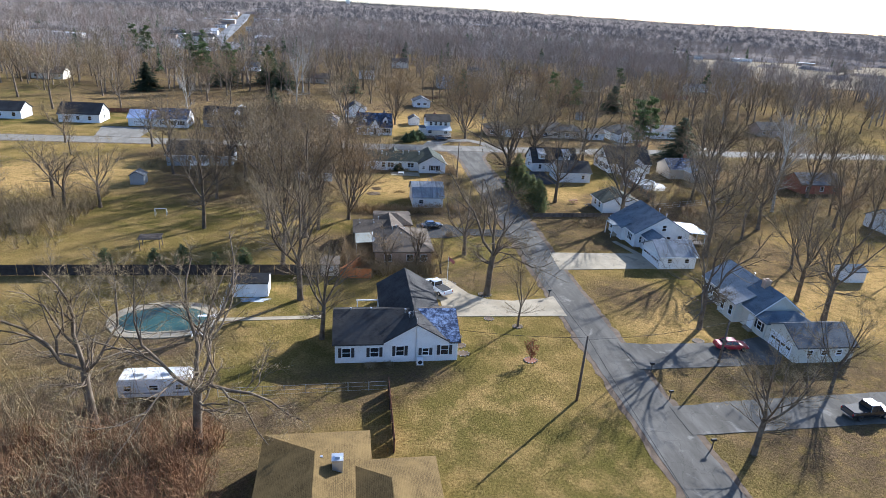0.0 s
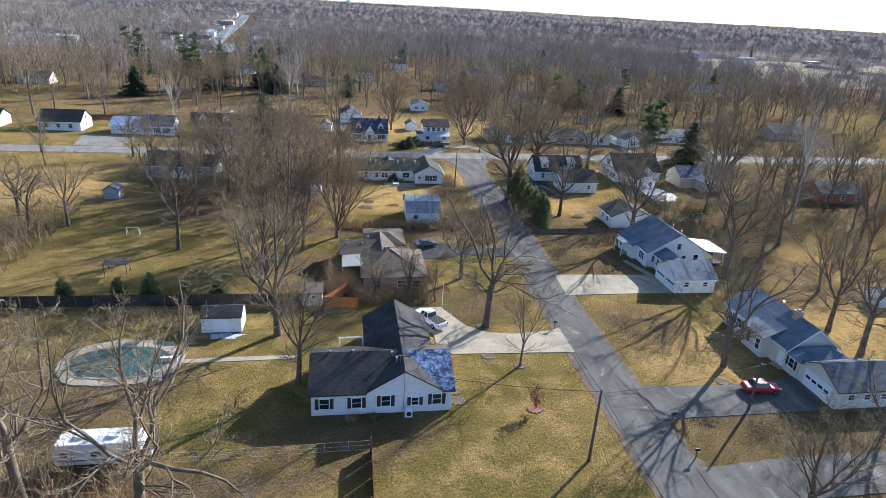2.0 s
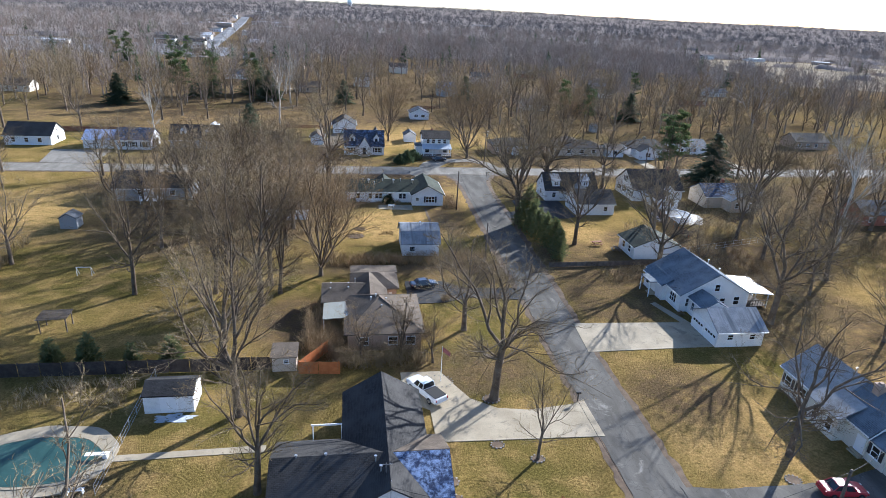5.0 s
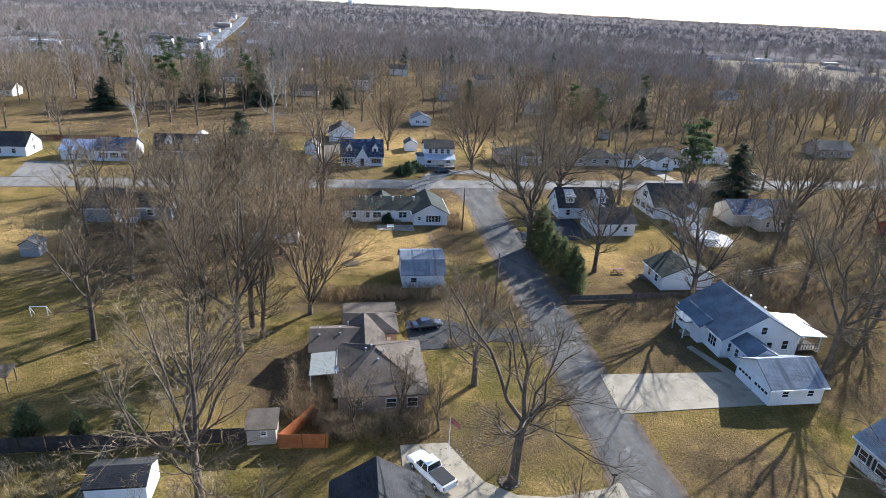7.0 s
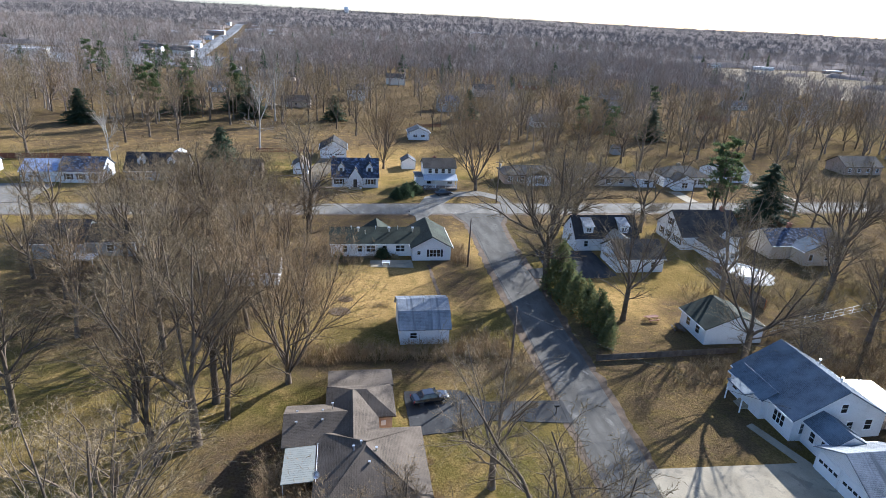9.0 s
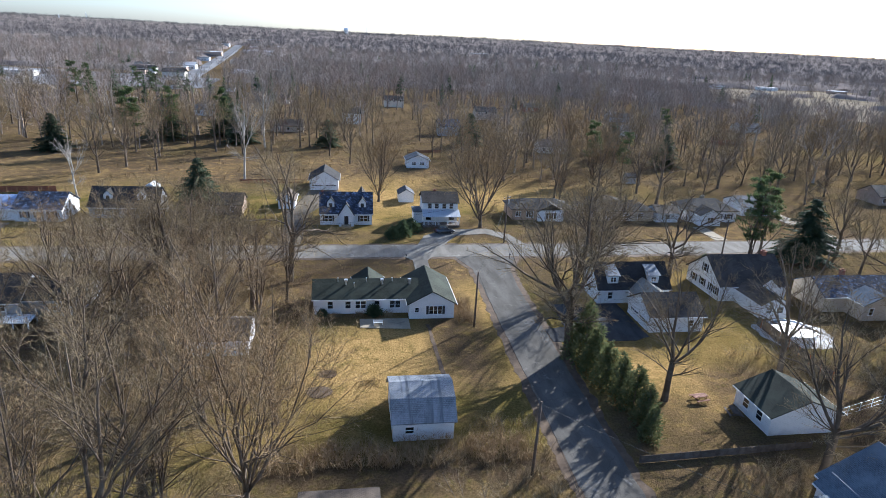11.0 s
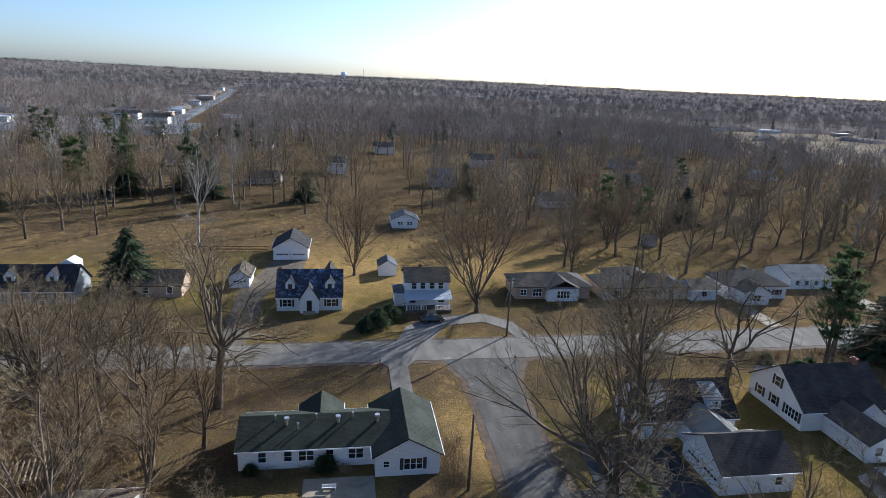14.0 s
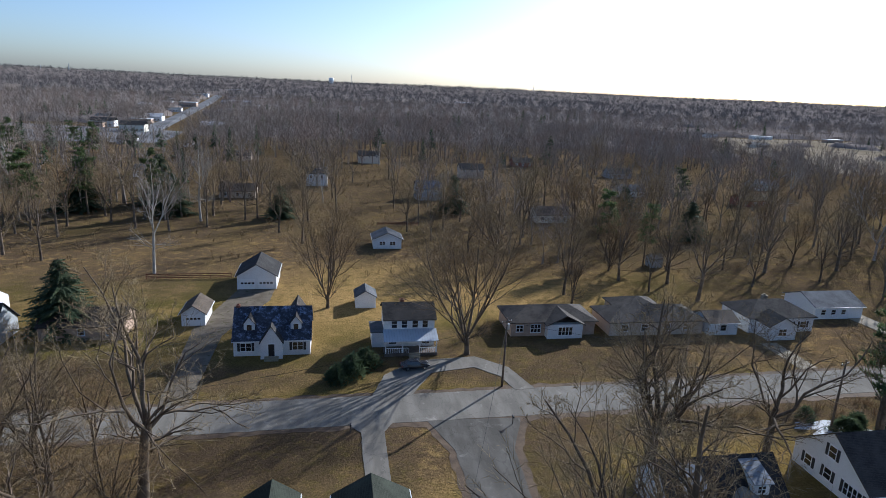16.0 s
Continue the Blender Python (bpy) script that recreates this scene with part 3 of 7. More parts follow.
def trim_boards(root, x0, x1, y0, y1, h, ridge, rise, over=0.4, apex=None):
    """Gutters along the eaves."""
    lo, hi = (x0, x1) if ridge == 'y' else (y0, y1)
    a = (lo + hi) / 2 if apex is None else apex
    for edge, run in ((lo - over - 0.1, a - lo), (hi + over, hi - a)):
        zz = h - over * rise / run
        s = Shape()
        if ridge == 'y':
            s.box(edge, edge + 0.1, y0 - over * 0.7, y1 + over * 0.7, zz, zz + 0.13)
        else:
            s.box(x0 - over * 0.7, x1 + over * 0.7, edge, edge + 0.1, zz, zz + 0.13)
        part("gutter", s, WHITE, root, "white gutter")


def block(root, x0, x1, y0, y1, h, ridge, rise, wall, roof, over=0.4, apex=None, ends=(1, 1), gutters=True):
    part("wall", gable_walls(x0, x1, y0, y1, h, ridge, rise, 0.0, apex), wall, root)
    r = part("roof", gable_roof(x0, x1, y0, y1, h, ridge, rise, over, apex, ends=ends), roof, root)
    if gutters:
        trim_boards(root, x0, x1, y0, y1, h, ridge, rise, over, apex)
    return r


def vent(roof, x, y, z, h=0.5):
    part("vent_pipe", Shape().tube([(x, y, z - 0.4), (x, y, z + h)], [0.07, 0.07], 8).tube([(x, y, z + h), (x, y, z + h + 0.12)], [0.14, 0.14], 8, True), METAL, roof, "metal roof vent")


def chimney(roof, x, y, z, h=1.2, w=0.7, mat=None):
    s = Shape().box(x - w / 2, x + w / 2, y - w / 2, y + w / 2, z - 1.2, z + h).box(x - w / 2 - 0.06, x + w / 2 + 0.06, y - w / 2 - 0.06, y + w / 2 + 0.06, z + h, z + h + 0.1)
    s.box(x - w / 4, x + w / 4, y - w / 4, y + w / 4, z + h + 0.1, z + h + 0.3)
    part("chimney", s, mat or BRICK_RED, roof, "brick chimney")


def dormer(root, side, x, y, z, w, h, rise, depth, wall, roof, shutters=None):
    """A gabled dormer that faces a side; (x, y, z): middle of its front at the bottom."""
    at = pose(x, y, z, 0, 0, SPIN[side])
    d = part("dormer", gable_walls(-w / 2, w / 2, 0, depth, h, 'y', rise), wall, root, "gabled dormer", at)
    part("dormer_roof", gable_roof(-w / 2, w / 2, 0, depth, h, 'y', rise, 0.18, thick=0.1), roof, d)
    part("dormer_window", ring(w * 0.225, 0, w * 0.225 + 0.08, 0, (0.2, 0.2 + h * 0.75), (0.12, 0.28 + h * 0.75), -0.06, 0.0), WHITE, d)
    part("dormer_pane", Shape().box(-w * 0.225, w * 0.225, -0.02, -0.004, 0.2, 0.2 + h * 0.75), GLASS, d)
    return d


def steps(root, side, x, y, n=3, w=1.6, rise=0.17, run=0.3, mat=None):
    s = Shape()
    for i in range(n):
        s.box(-w / 2, w / 2, -run * (n - i), 0, rise * i, rise * (i + 1))
    part("steps", s, mat or CONCRETE, root, "concrete front steps", pose(x, y, 0, 0, 0, SPIN[side]))


DK_X, DK_Y = shingles("dark_shingles_x", (0.030, 0.029, 0.028), (0.048, 0.046, 0.044), 0), shingles("dark_shingles_y", (0.030, 0.029, 0.028), (0.048, 0.046, 0.044), 1)
GREY_X, GREY_Y = shingles("grey_shingles_x", (0.085, 0.09, 0.095), (0.125, 0.13, 0.135), 0), shingles("grey_shingles_y", (0.085, 0.09, 0.095), (0.125, 0.13, 0.135), 1)
BLUEG_Y, BLUEG_X = shingles("slate_blue_shingles_y", (0.098, 0.122, 0.145), (0.140, 0.165, 0.188), 1), shingles("slate_blue_shingles_x", (0.098, 0.122, 0.145), (0.140, 0.165, 0.188), 0)
BROWN_X, BROWN_Y = shingles("brown_shingles_x", (0.085, 0.056, 0.020), (0.125, 0.084, 0.032), 0), shingles("brown_shingles_y", (0.085, 0.056, 0.020), (0.125, 0.084, 0.032), 1)
TAUPE_X, TAUPE_Y = shingles("taupe_shingles_x", (0.084, 0.067, 0.051), (0.118, 0.095, 0.073), 0), shingles("taupe_shingles_y", (0.084, 0.067, 0.051), (0.118, 0.095, 0.073), 1)
UMBER_X, UMBER_Y = shingles("dark_brown_shingles_x", (0.050, 0.044, 0.038), (0.078, 0.068, 0.058), 0), shingles("dark_brown_shingles_y", (0.050, 0.044, 0.038), (0.078, 0.068, 0.058), 1)
GREEN_X, GREEN_Y = shingles("green_shingles_x", (0.029, 0.034, 0.025), (0.042, 0.048, 0.036), 0), shingles("green_shingles_y", (0.029, 0.034, 0.025), (0.042, 0.048, 0.036), 1)
FROST_X = shingles("rimed_dark_shingles_x", (0.03, 0.033, 0.045), (0.05, 0.055, 0.07), 0, frost=0.60)
SKY_RIME_X = shingles("sky_blue_rimed_shingles_x", (0.03, 0.04, 0.07), (0.05, 0.06, 0.10), 0, frost=0.82)
PALE_RIME_X = shingles("heavily_rimed_shingles_x", (0.05, 0.055, 0.07), (0.08, 0.085, 0.10), 0, frost=1.25)
ASH_Y = shingles("ash_grey_shingles_y", (0.235, 0.232, 0.222), (0.31, 0.305, 0.292), 1)
PALE_X = shingles("pale_grey_shingles_x", (0.20, 0.215, 0.225), (0.27, 0.28, 0.29), 0, streak=(0.14, 0.15, 0.16))
SHEET = striped("pale_metal_sheet", (0.42, 0.46, 0.50), (0.52, 0.55, 0.58), 0, 0.45, 0.45, 0.03, (0.25, 0.28, 0.32), 0.4, 0.5)
CORRUGATED = striped("corrugated_panel", (0.22, 0.23, 0.205), (0.29, 0.295, 0.265), 1, 0.3, 0.7, 0.04, spec=0.1)

# white house with black shutters, by the pickup
hA = thing("house", "white single-storey house with black shutters and dark roof", "house", 6, 74)
part("wall", gable_walls(-7.2, 8.3, -7.0, 2.4, 2.85, 'x', 2.15), SIDING, hA)
rA = part("roof", gable_roof(-7.2, -1.2, -7.0, 2.4, 2.85, 'x', 2.15, ends=(1, 0)), DK_X, hA)
part("roof", gable_roof(-1.2, 2.95, -6.98, 2.4, 2.85, 'x', 2.15, 0.0, ends=(0, 0)), DK_X, hA)
# east part of the dark roof in lighter taupe, sunlight put into its colour
part("roof", gable_roof(2.96, 7.1, -6.98, 2.4, 2.85, 'x', 2.15, 0.0, ends=(0, 0)), TAUPE_X, hA)
rA3 = part("roof", gable_roof(7.1, 8.3, -7.0, 2.4, 2.85, 'x', 2.15, ends=(0, 1)), TAUPE_X, hA)
sl = 2.15 / 4.7
part("rime", Shape().extrude([(-7.36, 3.04 - 0.36 * sl), (-2.4, 3.04 + 4.6 * sl), (-2.4, 3.06 + 4.6 * sl), (-7.36, 3.06 - 0.36 * sl)], 0, 7.2, 8.58).extrude([(-6.9, 3.04 + 0.1 * sl), (-2.4, 3.04 + 4.6 * sl), (-2.4, 3.06 + 4.6 * sl), (-6.9, 3.06 + 0.1 * sl)], 0, 3.4, 7.2), SKY_RIME_X, rA3, "frosted slope with blue sky light put into its colour")
part("wall", gable_walls(-1.05, 6.95, -7.02, 10.4, 2.85, 'y', 2.4), SIDING, hA)
rA2 = part("roof", gable_roof(-1.05, 6.95, -7.02, 10.4, 2.85, 'y', 2.4, 0.22), DK_Y, hA)
for wx in (-5.8, -2.3):
    window(hA, "S", wx, -7.0, 0.85, 1.0, 1.25, BLACK)
for wx in (0.9, 4.15, 6.6):
    window(hA, "S", wx, -7.02, 0.95, 0.75 if wx == 4.15 else 0.95, 0.95 if wx == 4.15 else 1.3, BLACK)
window(hA, "W", -7.2, -3, 0.9, 1.2, 1.2)
window(hA, "W", -7.2, 0.5, 0.9, 1.0, 1.2)
for vx, vy in ((-5.2, -2.3), (-2.6, -2.3)):
    vent(rA, vx, vy, 5.0, 0.25)
vent(rA2, 2.2, -4.5, 5.1, 0.4)
vent(rA2, 1.8, -3.0, 4.9, 0.4)
for px in (-4.2, -1.3):
    for py in (2.9, 5.4):
        part("patio_post", Shape().box(px - 0.06, px + 0.06, py - 0.06, py + 0.06, 0, 2.5), WHITE, hA)
for py in (2.9, 5.4):
    part("patio_beam", Shape().box(-4.4, -1.1, py - 0.05, py + 0.05, 2.5, 2.68), WHITE, hA)
part("gable_vent", Shape().tube([(2.95, -7.03, 4.55), (2.95, -7.07, 4.55)], [0.28, 0.28], 16, True), WHITE, hA, "round gable vent")
part("aerial", Shape().tube([(2.6, -5.0, 5.1), (2.6, -5.0, 6.3)], [0.02, 0.02], 5).tube([(2.0, -5.0, 6.1), (3.2, -5.0, 6.1)], [0.015, 0.015], 4), METAL, hA, "thin roof aerial")
for k, px in enumerate((-7.1, -1.2, 5.2, 8.2)):
    part("downpipe", Shape().box(px - 0.04, px + 0.04, -7.1, -7.03, 0.1, 2.7), WHITE, hA)
part("service_mast", Shape().tube([(2.9, -7.1, 0.6), (2.9, -7.1, 6.2)], [0.035, 0.035], 6, True), METAL, hA, "electric service mast")

# white house with slate roof and a double garage joined by a link
hC = thing("house", "white house with slate-blue roof and linked double garage", "house", 62, 105)
rC = block(hC, -5.0, 6.6, 2.0, 13.2, 3.0, 'y', 3.3, SIDING, BLUEG_Y)
block(hC, -5.9, -3.0, 6.2, 12.4, 2.75, 'y', 0.9, SIDING, BLUEG_Y, 0.35)
block(hC, -3.6, 0.2, -2.6, 2.2, 2.7, 'y', 1.1, SIDING, BLUEG_Y, 0.3, ends=(0, 0))
block(hC, -5.2, 2.0, -9.0, -2.2, 2.55, 'x', 1.85, SIDING, PALE_X)
garage_door(hC, "W", -5.2, -7.3, 2.7)
garage_door(hC, "W", -5.2, -4.0, 2.7)
window(hC, "S", -3.2, -9.0, 1.2, 0.8, 0.75)
window(hC, "S", 0.2, -9.0, 1.2, 0.8, 0.75)
window(hC, "S", -3.6, 2.0, 1.0, 0.9, 1.3)
window(hC, "S", 0.9, 2.0, 3.5, 0.8, 1.1)
window(hC, "S", 2.2, 2.0, 1.1, 0.8, 1.1)
window(hC, "S", 4.6, 2.0, 1.1, 0.9, 1.3)
window(hC, "W", -3.6, -1.2, 1.0, 0.7, 1.2)
window(hC, "W", -3.6, 0.5, 1.0, 0.7, 1.2)
window(hC, "W", -5.0, 4.2, 0.9, 1.8, 1.4, None, 3)
door(hC, "W", -5.9, 9.0)
window(hC, "W", -5.9, 11.2, 0.9, 0.9, 1.2)
steps(hC, "W", -5.9, 9.0)
part("porch_roof", Shape().box(-7.6, -5.7, 7.4, 10.8, 2.62, 2.78), BLUEG_Y, hC, "flat porch roof")
for py in (7.6, 10.6):
    part("porch_post", Shape().box(-7.5, -7.38, py - 0.06, py + 0.06, 0.0, 2.62), WHITE, hC)
part("deck_floor", Shape().box(6.62, 10.8, 2.6, 8.8, 0.3, 0.42), WOOD_GREY, hC, "weathered rear deck")
part("patio_roof", Shape().extrude([(6.62, 2.95), (11.2, 2.5), (11.2, 2.62), (6.62, 3.08)], 1, 2.2, 9.2), SHEET, hC, "pale flat metal patio roof")
for py in (2.7, 5.6, 8.7):
    part("patio_post", Shape().box(10.64, 10.76, py - 0.06, py + 0.06, 0.0, 2.56), WHITE, hC)
for k in range(9):
    part("baluster", Shape().box(6.8 + 0.46 * k, 6.86 + 0.46 * k, 2.62, 2.68, 0.42, 1.3), WOOD_GREY, hC)
part("deck_rail", Shape().box(6.62, 10.76, 2.58, 2.72, 1.3, 1.37), WOOD_GREY, hC)
for wy in (4.2, 7.2):
    window(hC, "E", 6.6, wy, 1.0, 0.9, 1.1)
vent(rC, 3.4, 9.5, 5.2, 0.5)
vent(rC, 2.6, 5.0, 5.6, 0.4)

# grey split-level house with a garage and chimney
hD = thing("house", "pale grey split-level house with low garage wing", "house", 63, 76)
rD = block(hD, -3.3, 4.3, 2.0, 10.0, 3.2, 'y', 2.7, SIDING_CREAM, ASH_Y, 0.4, 0.6, (0, 1))
rD2 = block(hD, -3.0, 4.3, -3.4, 2.0, 3.2, 'y', 2.7, SIDING_CREAM, BLUEG_Y, 0.4, 0.6, (1, 0))
bay = part("front_bay", Shape().box(-4.3, -2.9, -0.4, 3.8, 0, 3.15), SIDING_CREAM, hD, "low front bay")
part("bay_roof", Shape().extrude([(-4.75, 3.05), (-1.6, 4.55), (-1.6, 4.68), (-4.75, 3.18)], 1, -0.8, 4.1), ASH_Y, hD, "low-pitched bay roof")
part("wall", Shape().box(-2.8, 4.0, -5.7, -3.4, 0, 2.7), SIDING_CREAM, hD)
part("roof", hip_roof(-2.8, 4.0, -5.9, -2.6, 2.7, 1.1, 0.4), BLUEG_X, hD)
part("wall", gable_walls(-2.6, 6.2, -12.2, -5.7, 2.6, 'x', 1.7), SIDING_CREAM, hD)
part("roof", gable_roof(-2.6, 6.2, -12.2, -5.7, 2.6, 'x', 1.7), GREY_X, hD)
part("bargeboard", Shape().extrude([(-3.5, 2.88), (0.6, 6.0), (4.8, 2.88), (4.8, 2.68), (0.6, 5.78), (-3.5, 2.68)], 1, -3.86, -3.81), WHITE, rD2, "white gable board")
chimney(rD2, 0.3, 0.2, 5.5, 1.2, 0.9, BRICK)
garage_door(hD, "W", -2.6, -9.0, 4.2)
for wx in (-0.6, 1.6, 3.9):
    window(hD, "S", wx, -12.2, 1.2, 0.8, 0.7)
window(hD, "W", -3.3, 6.4, 1.1, 1.3, 1.2, BLACK)
window(hD, "W", -3.3, 8.8, 1.1, 1.0, 1.2, BLACK)
window(hD, "W", -4.3, 0.6, 0.9, 0.8, 1.5, None)
window(hD, "W", -4.3, 2.7, 0.9, 0.8, 1.5, None)
door(hD, "W", -3.0, -2.6)
window(hD, "W", -2.8, -4.4, 1.0, 0.9, 1.2, BLACK)
steps(hD, "W", -3.0, -2.6, 2)
vent(rD, 1.8, 5.0, 5.4, 0.3)

# brown-roofed house, near its neighbour's fence
hB = thing("house", "house with low hipped brown shingle roof and metal chimney", "house", 0, 43)
part("wall", Shape().box(-7.2, 2.0, -12, 6.6, 0, 2.7), BRICK, hB)
part("roof", hip_roof(-7.2, 2.0, -12, 6.6, 2.7, 2.1, 0.5), BROWN_Y, hB)
part("wall", Shape().box(0.0, 8.0, -12, 2.4, 0, 2.7), BRICK, hB)
rB = part("roof", hip_roof(0.0, 8.0, -12, 2.4, 2.72, 1.9, 0.5), BROWN_Y, hB)
chimney(rB, -0.6, 0.6, 4.4, 0.7, 0.9, METAL)
vent(rB, -2.0, 1.5, 4.2, 0.3)
window(hB, "N", -3, 6.6, 0.9, 1.2, 1.2)

# taupe-roofed house with a corrugated patio cover
hE = thing("house", "brick house with taupe hipped roofs and patio cover", "house", 9, 109)
part("wall", Shape().box(-3.0, 3.9, 8.3, 11.8, 0, 2.3), BRICK, hE)
part("rear_roof", Shape().extrude([(8.2, 2.72), (12.3, 2.28), (12.3, 2.42), (8.2, 2.86)], 0, -3.3, 4.2), TAUPE_X, hE, "low-pitched rear roof")
part("wall", Shape().box(-3.0, 3.7, 2.9, 8.3, 0, 2.6), BRICK, hE)
part("roof", hip_roof(-3.0, 3.7, 2.9, 8.3, 2.6, 1.55, 0.4), TAUPE_Y, hE)
part("wall", Shape().box(-2.6, 1.7, -1.6, 3.2, 0, 2.6), BRICK, hE)
part("roof", gable_roof(-2.9, 1.9, -3.0, 5.2, 2.68, 'y', 1.5, 0.3), TAUPE_Y, hE, "sunlit cross gable")
part("wall", gable_walls(-7.2, -2.6, -1.2, 4.9, 2.6, 'x', 1.3), BRICK, hE)
rE1 = part("roof", gable_roof(-7.2, -0.7, -1.2, 4.9, 2.6, 'x', 1.3), TAUPE_X, hE)
part("wall", Shape().box(-3.7, 6.0, -11.0, 0.0, 0, 2.65), BRICK, hE)
rE2 = part("roof", hip_roof(-3.7, 6.0, -11.0, 0.0, 2.65, 2.3, 0.5, ((0.65, -4.9), (0.65, -4.3))), TAUPE_Y, hE)
for ax, ay in ((-4.2, -11.5), (6.5, -11.5), (-4.2, 0.5), (6.5, 0.5)):
    part("hip_cap", Shape().tube([(ax, ay, 2.64), (0.65, -4.9 if ay < -5 else -4.3, 4.97)], [0.09, 0.09], 5), TAUPE_X, rE2)
part("patio_cover", Shape().extrude([(-7.1, 2.5), (-3.7, 2.72), (-3.7, 2.80), (-7.1, 2.58)], 1, -6.7, -1.7), CORRUGATED, hE, "pale corrugated patio cover")
part("gutter", Shape().box(-3.98, -3.86, -6.9, -1.5, 2.74, 2.86), WHITE, hE)
for py in (-6.5, -1.9):
    part("patio_post", Shape().box(-7.0, -6.9, py - 0.05, py + 0.05, 0, 2.52), WHITE, hE)
dish = part("satellite_dish", Shape().tube([(-4.1, -6.4, 2.7), (-4.1, -6.4, 3.2)], [0.03, 0.03], 6).tube([(-4.1, -6.4, 3.2), (-4.0, -6.5, 3.26), (-3.9, -6.6, 3.36)], [0.08, 0.3, 0.36], 12), METAL, hE, "grey satellite dish")
part("garage_window", Shape().box(2.5, 3.0, 2.84, 2.9, 1.3, 1.9), WHITE, hE)
garage_door(hE, "E", 3.7, 5.6, 2.6)
for wx in (-1.6, 2.2, 4.6):
    window(hE, "S", wx, -11.0, 0.9, 1.1, 1.1)
for wy in (-9.0, -4.0):
    window(hE, "E", 6.0, wy, 0.9, 1.2, 1.2)
for vx, vy, vz in ((0.2, -4.4, 4.7), (-0.5, -4.8, 4.5), (1.6, -5.2, 4.5), (0.9, -6.6, 4.1)):
    vent(rE2, vx, vy, vz, 0.35)
for vx, vy in ((-6.2, 2.6), (-3.6, 2.6), (-6.2, 0.8), (-3.6, 1.0)):
    vent(rE1, vx, vy, 3.5, 0.22)
vent(rE1, -2.6, 3.2, 3.2, 0.9)

# garage with a pale metal roof
hG = thing("garage", "white barn-roofed garage with pale blue-grey shingles", "garage", 18.6, 135.4)
s = Shape().extrude([(-4.2, 0), (4.2, 0), (4.2, 2.5), (2.4, 4.2), (0, 4.9), (-2.4, 4.2), (-4.2, 2.5)], 0, -3.4, 3.4)
part("wall", s, SIDING, hG)
s = Shape()
pts = [(-4.5, 2.3), (-2.45, 4.24), (0, 4.94), (2.45, 4.24), (4.5, 2.3)]
s.extrude(pts + [(y, z + 0.1) for y, z in pts[::-1]], 0, -3.7, 3.7)
part("roof", s, PALE_X, hG, "pale blue-grey shingle roof")
window(hG, "S", -1.6, -4.2, 1.0, 0.9, 0.8)
vent(hG, 0.1, -0.6, 4.9, 0.5)

# long white house with green roof
hF = thing("house", "long white house with dark green shingle roof", "house", 16, 167)
rF = block(hF, -11.0, 5.6, -2.4, 5.2, 2.65, 'x', 1.75, SIDING, GREEN_X)
block(hF, 4.0, 11.2, -4.8, 6.4, 2.65, 'y', 2.0, SIDING, GREEN_Y)
block(hF, -4.6, 0.2, 2.0, 7.0, 2.65, 'y', 1.6, SIDING, GREEN_Y, ends=(0, 1))
window(hF, "S", 8.2, -4.8, 0.8, 2.0, 1.35, BLACK, 3)
window(hF, "S", 5.2, -4.8, 1.2, 0.6, 0.7)
for wx, n in ((-8.4, 1), (-5.6, 1), (-3.6, 2), (-1.0, 1), (1.9, 2)):
    window(hF, "S", wx, -2.4, 0.95, 0.8 * n, 1.2, None, n)
door(hF, "S", 0.3, -2.4)
for vx in (-7.2, -2.6, 1.6):
    vent(rF, vx, 0.8, 4.3, 0.5)
for vx in (-5.9, -0.1, 4.4):
    part("roof_ventilator", Shape().tube([(vx, 0.2, 3.7), (vx, 0.2, 4.62)], [0.16, 0.16], 10).tube([(vx, 0.2, 4.62), (vx, 0.2, 4.9)], [0.3, 0.3], 10, True), METAL, rF, "pale metal ventilator")
vent(rF, -4.6, -0.4, 3.9, 0.5)
window(hF, "W", -11.0, 1.4, 0.9, 1.0, 1.2)

# white cottage with dormers, beside the drive, and its garage
hH = thing("house", "white cottage with dark roof and shed dormers", "house", 60, 170)
block(hH, -6.6, 6.6, -3.2, 4.4, 2.8, 'x', 3.4, SIDING, DK_X)
for dx in (-3.9, 3.6):
    part("dormer", Shape().extrude([(-2.6, 3.3), (-2.6, 4.9), (0.4, 5.9), (0.4, 3.3)], 0, dx - 0.95, dx + 0.95), SIDING, hH, "shed dormer")
    part("dormer_roof", Shape().extrude([(-2.9, 4.9), (0.5, 6.03), (0.5, 6.13), (-2.9, 5.0)], 0, dx - 1.15, dx + 1.15), PALE_X, hH, "pale grey shingled dormer roof")
    window(hH, "S", dx, -2.6, 3.8, 0.9, 0.8, None, 2)
window(hH, "S", -4.4, -3.2, 0.9, 0.8, 1.2)
window(hH, "W", -6.6, 0.6, 0.9, 0.9, 1.2)
window(hH, "W", -6.6, 0.6, 3.6, 0.8, 1.0)
door(hH, "S", -2.4, -3.2)
block(hH, -2.6, 6.5, -14.6, -6.8, 2.8, 'x', 2.3, SIDING, UMBER_X)
block(hH, -1.0, 4.6, -9.2, -2.0, 2.6, 'y', 1.6, SIDING, shingles("pale_tan_shingles_y", (0.19, 0.18, 0.155), (0.25, 0.24, 0.205), 1), 0.3, ends=(0, 0))
garage_door(hH, "W", -2.6, -9.2, 2.6)
garage_door(hH, "W", -2.6, -12.6, 2.6)
window(hH, "S", 4.4, -14.6, 1.0, 0.8, 1.0)

# neighbours to the east of the cottage
hH2 = thing("house", "white one-and-a-half storey house with dark brown roof", "house", 82, 170)
rH3 = block(hH2, -5.6, 7.6, -3.2, 7.8, 3.0, 'x', 3.9, SIDING, UMBER_X)
